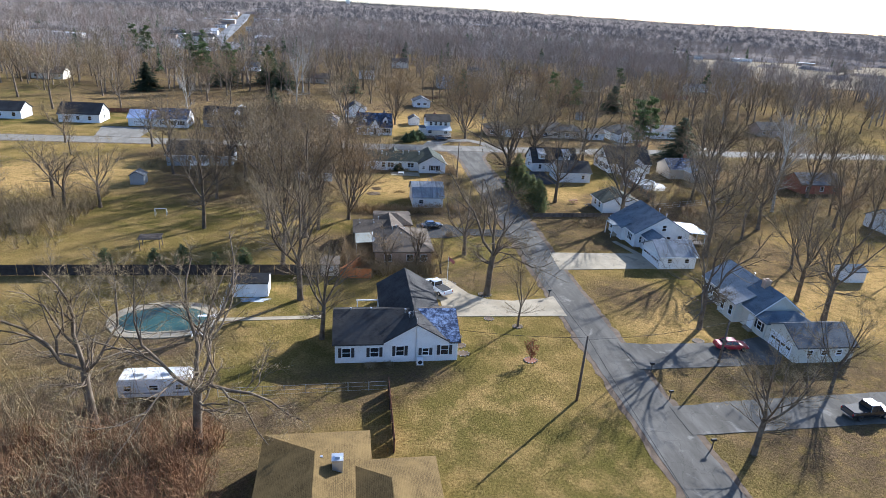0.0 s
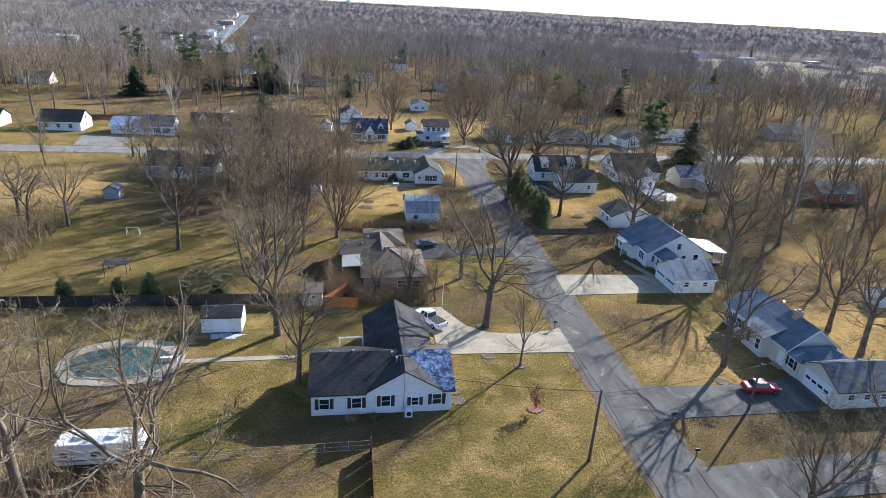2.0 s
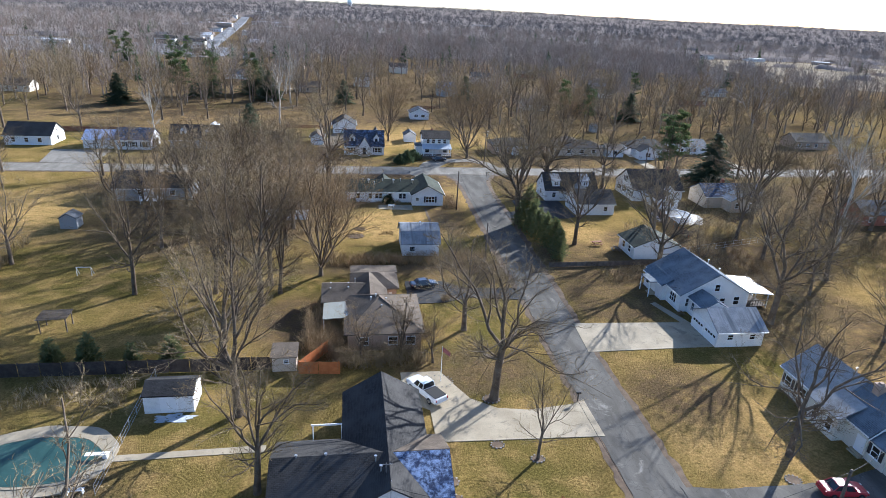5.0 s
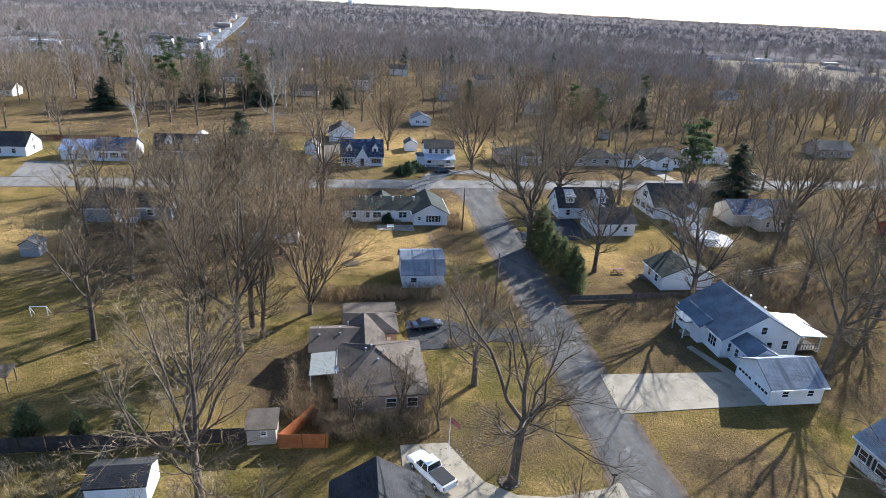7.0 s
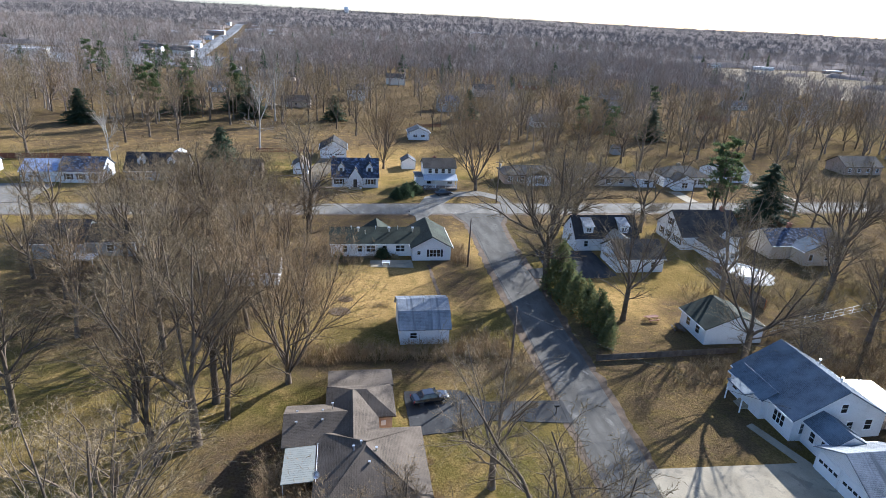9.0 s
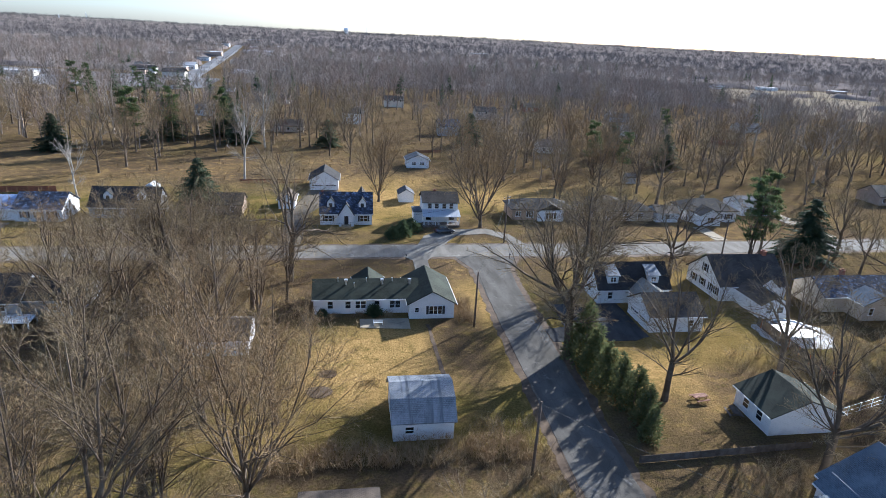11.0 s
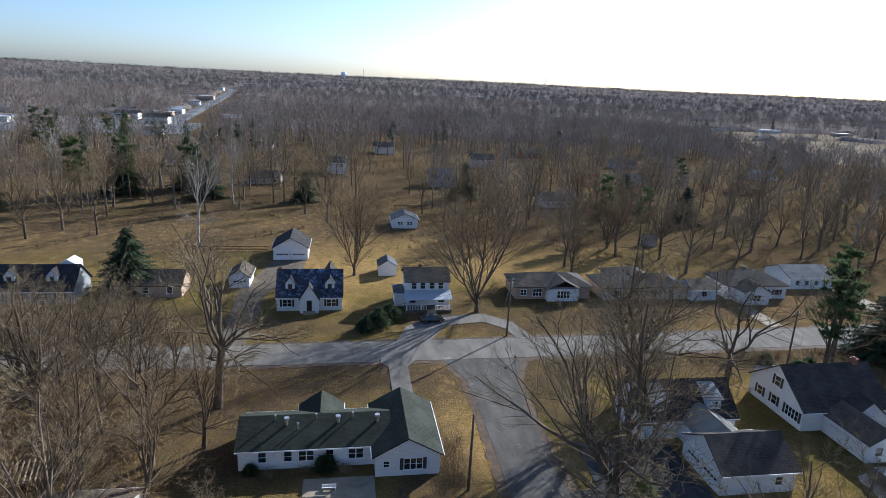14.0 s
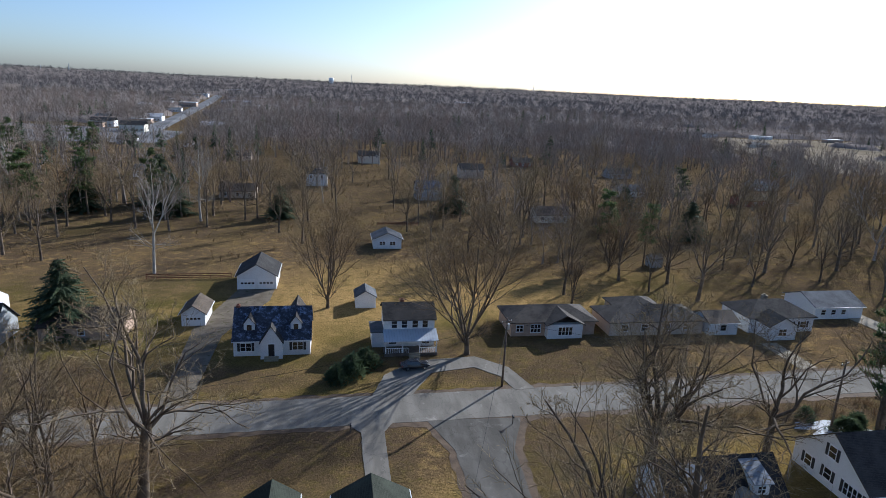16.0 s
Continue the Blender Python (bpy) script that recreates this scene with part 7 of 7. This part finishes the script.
def rail_fence(label, a, b, h=1.2, post=2.4, mat=None):
    A, B = Vector((*a, 0)), Vector((*b, 0))
    ln, turn = (B - A).length, math.degrees(math.atan2(B.y - A.y, B.x - A.x))
    f = thing("wire_fence", label, "fence", a[0], a[1], 0, turn)
    for i in range(int(ln / post) + 1):
        part("post", shared(("round_post", h), lambda: Shape().tube([(0, 0, 0), (0, 0, h)], [0.035, 0.035], 6, True), METAL), None, f, "", pose(i * post, 0, 0))
    for z in (0.1, h / 2, h - 0.04):
        part("wire", Shape().tube([(0, 0, z), (ln, 0, z)], [0.014, 0.014], 4), METAL, f)


def slat_fence(label, a, b, h, mat, post=2.2):
    """A low open fence: three broad rails between posts."""
    A, B = Vector((*a, 0)), Vector((*b, 0))
    ln, turn = (B - A).length, math.degrees(math.atan2(B.y - A.y, B.x - A.x))
    f = thing("fence", label, "fence", a[0], a[1], 0, turn)
    for i in range(int(ln / post) + 1):
        part("post", shared(("slat_post", h), lambda: Shape().box(-0.06, 0.06, 0.02, 0.14, 0, h + 0.1), mat), None, f, "", pose(i * post, 0, 0))
        if (i + 1) * post < ln:
            for z in (0.25, 0.58, 0.91):
                part("rail", shared(("slat_rail", post), lambda: Shape().box(0, post - 0.02, -0.02, 0.018, -0.09, 0.09), mat), None, f, "", pose(i * post, 0, z * h))


slat_fence("low brown wooden rail fence behind a garage", (-20, 254.6), (-0.6, 255.0), 1.2, WOOD_BROWN)
rail_fence("low chain-link fence round the pool yard", (-17.4, 74.2), (-17.4, 94.0))
rail_fence("low chain-link fence across the lawn", (-14, 60.6), (4.9, 61.0))
rail_fence("wire fence along a field", (68, 130.5), (100, 139.6), 1.3)

ap = thing("round_pool", "round above-ground pool with white wall and cover", "pool", 81.0, 153.4)
ringo, ringi = blob(0, 0, 3.5, 3.5, 28, 0, 2), blob(0, 0, 3.3, 3.3, 28, 0, 2)
wallring = Shape()
wallring.v = [(*p, z) for z in (0.0, 1.2) for p in ringo] + [(*p, z) for z in (1.2, 1.0) for p in ringi]
for i in range(28):
    j = (i + 1) % 28
    wallring.f += [(i, j, 28 + j, 28 + i), (28 + i, 28 + j, 56 + j, 56 + i), (56 + i, 56 + j, 84 + j, 84 + i)]
part("pool_wall", wallring, WHITE, ap, "white ribbed wall")
part("pool_cover", Shape().prism(ringi, 0.9, 1.02), plain("dark_blue_cover", (0.03, 0.05, 0.07), 0.4), ap, "dark cover")
structure("pool_apron", Shape().prism(blob(81.6, 153.6, 6.0, 5.0, 36, 0.25, 2.2, 3), -0.03, 0.05), surface("white_gravel", (0.40, 0.38, 0.34), (0.54, 0.52, 0.48), 0.8, 8.0, 0.9, 0.4, stain=(0.3, 0.28, 0.24)), "pale gravel round a pool", "paving")

# sheds and small yard structures
sh1 = thing("shed", "white metal garden shed with dark roof", "shed", -14.0, 88.0)
block(sh1, -2.6, 2.6, -1.8, 1.8, 2.2, 'x', 0.8, SIDING, DK_X, 0.15, gutters=False)
part("shed_door", Shape().box(-0.9, -0.02, -1.84, -1.8, 0.05, 1.95).box(0.02, 0.9, -1.84, -1.8, 0.05, 1.95), WHITE, sh1, "double doors")
sh2 = thing("shed", "low tan shed with flat roof beside an orange fence", "shed", -2.4, 95.0)
part("wall", Shape().box(-1.5, 1.4, -1.3, 1.3, 0, 2.1), SIDING_TAN, sh2)
part("roof", Shape().extrude([(-1.6, 2.05), (1.6, 2.35), (1.6, 2.45), (-1.6, 2.15)], 0, -1.7, 1.6), TAUPE_X, sh2)
window(sh2, "S", 0.2, -1.3, 1.2, 0.5, 0.4)
sh3 = thing("outbuilding", "long white outbuilding with mauve-grey roof", "shed", -7.4, 155.5)
block(sh3, -4.2, 4.2, -3.6, 3.6, 2.3, 'x', 1.5, SIDING, TAUPE_X, 0.3)
sh4 = thing("shed", "small dark wooden shed on a lawn", "shed", -47.5, 147.6)
block(sh4, -1.5, 1.5, -1.5, 1.5, 2.1, 'y', 0.9, SIDING_GREY, GREY_Y, 0.2, gutters=False)
sh5 = thing("shed", "small grey-blue shed among back-yard trees", "shed", 103, 262)
block(sh5, -1.6, 1.6, -1.6, 1.6, 2.3, 'x', 1.0, SIDING_GREY, GREY_X, 0.2, gutters=False)
sh6 = thing("shed", "small white metal shed on a lawn", "shed", 92, 91)
block(sh6, -2.0, 2.0, -1.6, 1.6, 2.1, 'x', 0.8, SIDING, BLUEG_X, 0.2, gutters=False)
pg = thing("pergola", "weathered wooden pergola with pale slats", "pergola", -17, 162.4, 0, 16)
for px in (-2.6, 2.6):
    for py in (-1.6, 1.6):
        part("post", Shape().box(px - 0.07, px + 0.07, py - 0.07, py + 0.07, 0, 2.3), WOOD_GREY, pg)
for py in (-1.6, 1.6):
    part("beam", Shape().box(-3.0, 3.0, py - 0.05, py + 0.05, 2.3, 2.46), WOOD_GREY, pg)
for k in range(12):
    part("slat", shared(("slat",), lambda: Shape().box(-0.06, 0.06, -2.1, 2.1, 2.46, 2.58), surface("bleached_wood", (0.40, 0.33, 0.23), (0.50, 0.42, 0.30), 2, 20)), None, pg, "", pose(-2.75 + 0.5 * k, 0, 0))
pg2 = thing("pergola", "low grey slatted garden shelter", "pergola", -33.5, 106.2, 0, 5)
for px in (-1.6, 1.6):
    for py in (-1.2, 1.2):
        part("post", Shape().box(px - 0.06, px + 0.06, py - 0.06, py + 0.06, 0, 2.1), WOOD_GREY, pg2)
for k in range(14):
    part("slat", Shape().box(-1.9, 1.9, -1.5 + 0.22 * k, -1.42 + 0.22 * k, 2.1, 2.16), WOOD_GREY, pg2)

sw = thing("play_goal", "small white tubular goal frame on a lawn", "goal", -36.5, 123.8)
part("goal_frame", Shape().tube([(-1.1, 0, 0), (-1.1, 0, 1.5), (1.1, 0, 1.5), (1.1, 0, 0)], [0.05] * 4, 6).tube([(-1.1, 0, 1.5), (-1.1, 0.9, 0)], [0.04, 0.04], 6).tube([(1.1, 0, 1.5), (1.1, 0.9, 0)], [0.04, 0.04], 6), WHITE, sw)

ac = thing("air_conditioner", "white outdoor air-conditioning unit beside a wall", "air conditioner", 9.4, 66.3)
part("cabinet", Shape().box(-0.4, 0.4, -0.35, 0.35, 0.08, 0.85, 0.06), WHITE, ac)
part("grille", Shape().tube([(0, -0.36, 0.46), (0, -0.37, 0.46)], [0.28, 0.28], 16, True), DARK, ac, "round dark grille")
part("base", Shape().box(-0.5, 0.5, -0.45, 0.45, 0, 0.08), CONCRETE, ac)


def mailbox(x, y, turn):
    m = thing("mailbox", "roadside mailbox on a wooden post", "mailbox", x, y, 0, turn, "mailboxes")
    part("post", Shape().box(-0.05, 0.05, -0.05, 0.05, 0, 1.05), WOOD_GREY, m)
    arc = [(0.11 * math.cos(math.pi * i / 6), 1.2 + 0.1 * math.sin(math.pi * i / 6)) for i in range(7)]
    part("box", Shape().extrude([(-0.11, 1.05), (0.11, 1.05)] + arc, 1, -0.28, 0.28), BLACK, m)


for mx, my, mt in ((38.6, 56.9, 90), (32.4, 85.0, 90), (38.8, 48.0, 90), (43.4, 189.2, 0), (32.0, 114, 90), (22.0, 189.2, 0), (39.2, 63.0, 90)):
    mailbox(mx, my, mt)

fl = thing("flagpole", "white flagpole with small flag in a ring bed", "flagpole", 16.6, 90.2)
part("pole", Shape().tube([(0, 0, 0), (0, 0, 5.0)], [0.05, 0.03], 8, True), WHITE, fl)
flag = Shape()
for i in range(6):
    u0, u1 = i / 6, (i + 1) / 6
    flag.add([(1.0 * u0, 0.12 * math.sin(5 * u0), 4.2 - 0.7 * u0), (1.0 * u1, 0.12 * math.sin(5 * u1), 4.2 - 0.7 * u1), (1.0 * u1, 0.12 * math.sin(5 * u1), 4.85 - 0.7 * u1), (1.0 * u0, 0.12 * math.sin(5 * u0), 4.85 - 0.7 * u0)], [(0, 1, 2, 3)])
part("flag", flag, plain("faded_flag_cloth", (0.30, 0.10, 0.09), 0.8), fl, "small drooping red and pale flag")


def bed(x, y, r, label, mat, stones=0):
    b = thing("garden_bed", label, "garden bed", x, y, 0)
    part("soil", Shape().prism(blob(0, 0, r, r * 0.85, 22, 0.12, 2, x), -0.03, 0.06), mat, b)
    for k in range(stones):
        a = 2 * math.pi * k / stones
        part("stone", shared(("stone",), lambda: Shape().prism([(-0.1, -0.07), (0.09, -0.08), (0.11, 0.06), (-0.07, 0.08)], 0, 0.1), RIVER_STONE), None, b, "", pose(r * math.cos(a), r * 0.85 * math.sin(a), 0, 0, 0, k * 47))


bed(24.0, 66.4, 0.85, "ring of red mulch round a shrub", MULCH, 12)
bed(24.7, 75.5, 0.7, "ring of stones round a young tree", SOIL, 10)
bed(21.0, 78.0, 0.7, "small mulch ring by a driveway", SOIL, 10)
bed(22.1, 86.1, 1.0, "soil ring round a tree foot", SOIL, 12)
bed(16.6, 90.2, 1.5, "curved mulch bed round a flagpole", SOIL, 16)
bed(7.7, 146.1, 1.2, "dark round garden bed in a lawn", SOIL)
bed(6.8, 141.8, 1.6, "dark round garden bed with dead stalks", SOIL)
bed(50.0, 70.2, 0.8, "stone ring by a driveway edge", SOIL, 12)
for bx, by in ((15.4, 68.5), (15.3, 70.6), (15.2, 73.0)):
    bed(bx, by, 0.8, "brown mulch bed along a house wall", SOIL, 9)


# ---- poles and wires ----
def utility_pole(x, y, h, label, arm=0.0, turn=0.0, transformer=False):
    p = thing("utility_pole", label, "utility pole", x, y, 0, turn, "utility poles")
    part("pole", Shape().tube([(0, 0, -0.3), (0.06, 0, h * 0.5), (0.1, 0, h)], [0.17, 0.15, 0.11], 9, True), WOOD_POLE, p, "", None, True)
    if arm:
        part("crossarm", Shape().box(-arm / 2, arm / 2, -0.06, 0.06, h - 0.7, h - 0.56), WOOD_POLE, p)
        for ax in (-arm / 2 + 0.1, 0.4, arm / 2 - 0.1):
            part("insulator", Shape().tube([(ax, 0, h - 0.56), (ax, 0, h - 0.36)], [0.05, 0.03], 6, True), WHITE, p)
    if transformer:
        part("transformer", Shape().tube([(0.35, 0, h - 1.9), (0.35, 0, h - 1.0)], [0.24, 0.24], 12, True), METAL, p, "grey transformer can")


POLES = [(27.1, 57.5, 8.6), (29.2, 124.5, 8.8), (29.9, 159.0, 9.2), (44.8, 199.8, 11.0), (86.9, 183.4, 10.5), (-1.2, 187.4, 7.6), (49.6, 64.4, 6.4), (29.6, 93.0, 0)]
for (px, py, ph), lab in zip(POLES[:7], ("leaning brown wooden utility pole on a lawn", "wooden utility pole beside a road", "dark wooden utility pole by a house", "tall wooden utility pole at a junction",
                                         "wooden utility pole by the cross street", "short wooden pole by the cross street", "thin wooden service pole beside a drive")):
    utility_pole(px, py, ph, lab, 1.8 if px in (44.8, 86.9) else 0, 20, px == 44.8)


def cable(label, a, b, sag, r=0.02):
    A, B = Vector(a), Vector(b)
    pts = [A.lerp(B, i / 12) - Vector((0, 0, sag * 4 * (i / 12) * (1 - i / 12))) for i in range(13)]
    ob = new("overhead_cable", Shape().tube(pts, [r] * 13, 4).mesh("overhead_cable", DARK))
    tagged(ob, label, "cable", "overhead cables")


cable("dark overhead cable from a pole to a house mast", (27.2, 57.5, 8.4), (8.9, 66.9, 5.5), 0.5)
cable("dark overhead cable along the road", (27.2, 57.5, 8.4), (29.3, 124.5, 8.6), 1.2)
cable("dark overhead cable along the road", (29.3, 124.5, 8.6), (30.0, 159.0, 9.0), 0.7)
cable("dark overhead cable across the junction", (30.0, 159.0, 9.0), (44.9, 199.8, 10.6), 0.9)
cable("dark overhead cable along the cross street", (44.9, 199.8, 10.4), (87.0, 183.4, 10.1), 0.9)
cable("dark overhead cable across the road", (27.2, 57.5, 8.2), (49.7, 64.4, 6.2), 0.5)
cable("dark overhead cable to a house", (49.7, 64.4, 6.2), (60.6, 70.2, 4.2), 0.3)
cable("dark overhead cable along the cross street", (44.9, 199.8, 10.4), (-1.1, 187.4, 7.4), 1.0)
cable("dark overhead cable to a house", (29.3, 124.5, 8.5), (57.6, 108.2, 3.4), 0.8)
cable("dark overhead cable along the road", (27.2, 57.5, 8.4), (26.0, -10.0, 8.6), 1.2)

# ---- far town ----
FLATROOF = surface("pale_flat_roof", (0.50, 0.50, 0.50), (0.62, 0.62, 0.61), 0.05, 1.0, 0.8, 0.0)
FIELD = surface("pale_dry_field", (0.22, 0.18, 0.12), (0.30, 0.25, 0.18), 0.02, 0.5, 0.95, 0.0, stain=(0.16, 0.13, 0.09), spec=0.0)
FAR_LOT = surface("far_paving", (0.15, 0.15, 0.15), (0.22, 0.22, 0.22), 0.03, 0.5, 0.95, 0.0, spec=0.0)


def far_sheet(name, poly, mat, label, category):
    g = Shape()
    n = len(poly)
    g.v = [(x, y, relief(x, y) + 0.35) for x, y in poly]
    g.f = [tuple(range(n))]
    structure(name, g, mat, label, category)


far_sheet("boulevard", [(-125, 560), (-105, 560), (-131, 800), (-172, 1200), (-207, 1500), (-224, 1500), (-190, 1200), (-147, 800)], FAR_LOT, "wide pale street leading to far town", "road")
far_sheet("parking_lot", [(-320, 520), (-90, 545), (-95, 640), (-300, 690)], FAR_LOT, "pale car park by far shops", "car park")
far_sheet("far_field", [(350, 470), (560, 440), (760, 620), (740, 790), (420, 780), (380, 620)], FIELD, "pale open field beyond the houses", "field")
far_sheet("far_lawn", [(-320, 300), (-200, 300), (-190, 360), (-330, 380)], FIELD, "dry open grass", "field")


def far_building(x, y, w, d, h, wall, roof, label, flat=True):
    z = relief(x, y)
    b = thing("building", label, "building", x, y, z)
    part("wall", Shape().box(-w / 2, w / 2, -d / 2, d / 2, 0, h), wall, b)
    if flat:
        part("roof", Shape().box(-w / 2 - 0.3, w / 2 + 0.3, -d / 2 - 0.3, d / 2 + 0.3, h, h + 0.6), roof, b)
    else:
        part("roof", gable_roof(-w / 2, w / 2, -d / 2, d / 2, h, 'x', d * 0.22, 0.5), roof, b)
    for k in range(int(w / 3.5)):
        part("window", shared(("far_window",), lambda: Shape().box(-0.8, 0.8, -0.06, 0.0, 0, 1.4), GLASS), None, b, "", pose(-w / 2 + 2 + 3.4 * k, -d / 2, 1.0))


TOWN = [(-70, 532, 12, 9, 3.5, 0), (-60, 722, 46, 22, 6, 1), (-115, 880, 40, 18, 6, 1), (-50, 840, 26, 16, 6, 1), (-150, 720, 30, 14, 5, 1), (-235, 600, 40, 16, 5, 1), (-290, 580, 26, 14, 5, 1),
        (-180, 1050, 40, 22, 8, 1), (-95, 1060, 36, 20, 7, 1), (-230, 1400, 44, 24, 8, 1), (-130, 1380, 44, 24, 8, 1)]
EASTOWN = [(430, 662, 30, 14, 4.5, 0), (520, 780, 40, 16, 5, 1), (600, 760, 34, 16, 5, 1), (680, 700, 30, 14, 5, 1), (460, 790, 26, 12, 5, 0), (-210, 1700, 60, 30, 10, 1), (310, 1500, 70, 30, 9, 1)]
for i, (x, y, w, d, h, flat) in enumerate(TOWN + EASTOWN):
    far_building(x, y, w * 0.6, d * 0.6, h * 0.75, (WHITE, BRICK, SIDING_CREAM)[i % 3], FLATROOF if flat else (GREY_X if i else TAUPE_X), "pale low commercial building far off" if flat else "small pale building far off", bool(flat))

bt = random.Random(77)
for k in range(26):
    y = bt.uniform(600, 1500)
    x = -95 - 250 * (y - 560) / 1900 + bt.choice((-1, 1)) * bt.uniform(24, 70)
    far_building(x, y, bt.uniform(9, 20), bt.uniform(8, 12), bt.uniform(3.5, 6), bt.choice((WHITE, BRICK, SIDING_CREAM, SIDING_GREY)), bt.choice((FLATROOF, GREY_X, DK_X)), "small shop building by a far street", bt.random() < 0.5)

# houses beyond the back yards
def small_house(x, y, w, d, h, wall, roof, label, turn=0):
    t = thing("house", label, "house", x, y, relief(x, y), turn)
    block(t, -w / 2, w / 2, -d / 2, d / 2, h, 'x', d * 0.28, wall, roof, 0.4, gutters=False)
    for k in range(max(2, int(w / 3.4))):
        window(t, "S", -w / 2 + w * (k + 0.5) / max(2, int(w / 3.4)), -d / 2, 0.9 if h < 4 else 3.4, 1.0, 1.2)


small_house(-15, 357, 13, 8, 2.8, SIDING_TAN, TAUPE_X, "tan house among bare trees")
small_house(13, 388, 9, 8, 5.4, SIDING, DK_X, "two-storey white house with dark roof far off")
small_house(57, 358, 10, 9, 4.6, SIDING_GREY, FROST_X, "grey-blue house with rimed roof far off")
small_house(150, 372, 12, 8, 2.8, SIDING_CREAM, GREY_X, "cream house behind bare trees")
small_house(196, 352, 13, 8, 2.8, BRICK_RED, BROWN_X, "low red brick house among trees")
small_house(180, 240, 14, 9, 2.8, BRICK, TAUPE_X, "brick house with taupe roof")
small_house(132, 152, 13, 8, 2.8, BRICK_RED, GREY_X, "red brick house in shade")
small_house(128, 118, 11, 8, 2.8, SIDING, BLUEG_X, "white house with blue-grey roof")
small_house(-112, 226, 13, 8, 2.8, SIDING, DK_X, "white house with dark roof by the cross street")
small_house(-140, 330, 14, 9, 2.8, SIDING_CREAM, TAUPE_X, "cream house at a wood's edge")
small_house(-21, 225, 13, 7, 2.5, BRICK, UMBER_X, "low brown-roofed house behind trees")

for hx, hy, hw, hh, hm, hr, hl in ((94, 318, 12, 2.8, SIDING_CREAM, TAUPE_X, "cream ranch house behind back yards"), (122, 322, 13, 2.8, BRICK, BROWN_X, "brick ranch house behind back yards"), (88, 420, 12, 4.6, SIDING_TAN, DK_X, "tan house deep among bare trees"), (-58, 404, 13, 2.8, SIDING, GREY_X, "white ranch house deep among bare trees"),
                                 (-108, 540, 11, 3.0, SIDING, TAUPE_X, "white cottage with brown roof far off"), (172, 430, 13, 2.8, SIDING_GREY, DK_X, "grey house deep among bare trees"), (236, 398, 14, 2.8, SIDING_CREAM, GREY_X, "cream house at a field's edge"), (40, 470, 12, 4.4, SIDING_CREAM, DK_X, "cream two-storey house among bare trees"),
                                 (130, 470, 12, 2.8, BRICK_RED, TAUPE_X, "brick cottage among bare trees"), (-30, 470, 12, 2.8, SIDING_TAN, DK_X, "tan cottage among bare trees")):
    small_house(hx, hy, hw, 8, hh, hm, hr, hl)
slat_fence("weathered rail fence behind a garage yard", (33.5, 308.1), (47.9, 308.5), 1.3, WOOD_GREY)

# water tower and mast on the horizon
wt = thing("water_tower", "white water tower on the horizon", "water tower", 14, 3100, relief(14, 3100) + 2)
part("tank", Shape().tube([(0, 0, 14), (0, 0, 17), (0, 0, 32), (0, 0, 34)], [8, 12, 12, 6], 20, True), WHITE, wt, "white tank", None, True)
part("shaft", Shape().tube([(0, 0, -2), (0, 0, 14)], [9, 8], 16), WHITE, wt)


def radio_mast(x, y, top, label):
    """A slim mast on the horizon: three legs, rings and a tip."""
    z0 = relief(x, y)
    h = top - z0
    m = thing("radio_mast", label, "mast", x, y, z0, 0, "radio masts")
    for k in range(3):
        a = 2 * math.pi * k / 3
        part("leg", Shape().tube([(3 * math.cos(a), 3 * math.sin(a), -1), (0.9 * math.cos(a), 0.9 * math.sin(a), h * 0.9)], [0.7, 0.45], 4), METAL, m)
    for k in range(6):
        z = h * (0.12 + 0.15 * k)
        r = 3 - 2.2 * (0.12 + 0.15 * k)
        part("ring", Shape().prism([(r * math.cos(i * 2.0944), r * math.sin(i * 2.0944)) for i in range(3)], z, z + 0.5), METAL, m)
    part("tip", Shape().tube([(0, 0, h * 0.88), (0, 0, h)], [0.6, 0.3], 5, True), METAL, m)


for mx, my, mz in ((-1123, 2893, 58), (-1034, 2928, 72), (948, 2972, 83), (106, 3118, 85)):
    radio_mast(mx, my, mz, "slim grey radio mast on the horizon")
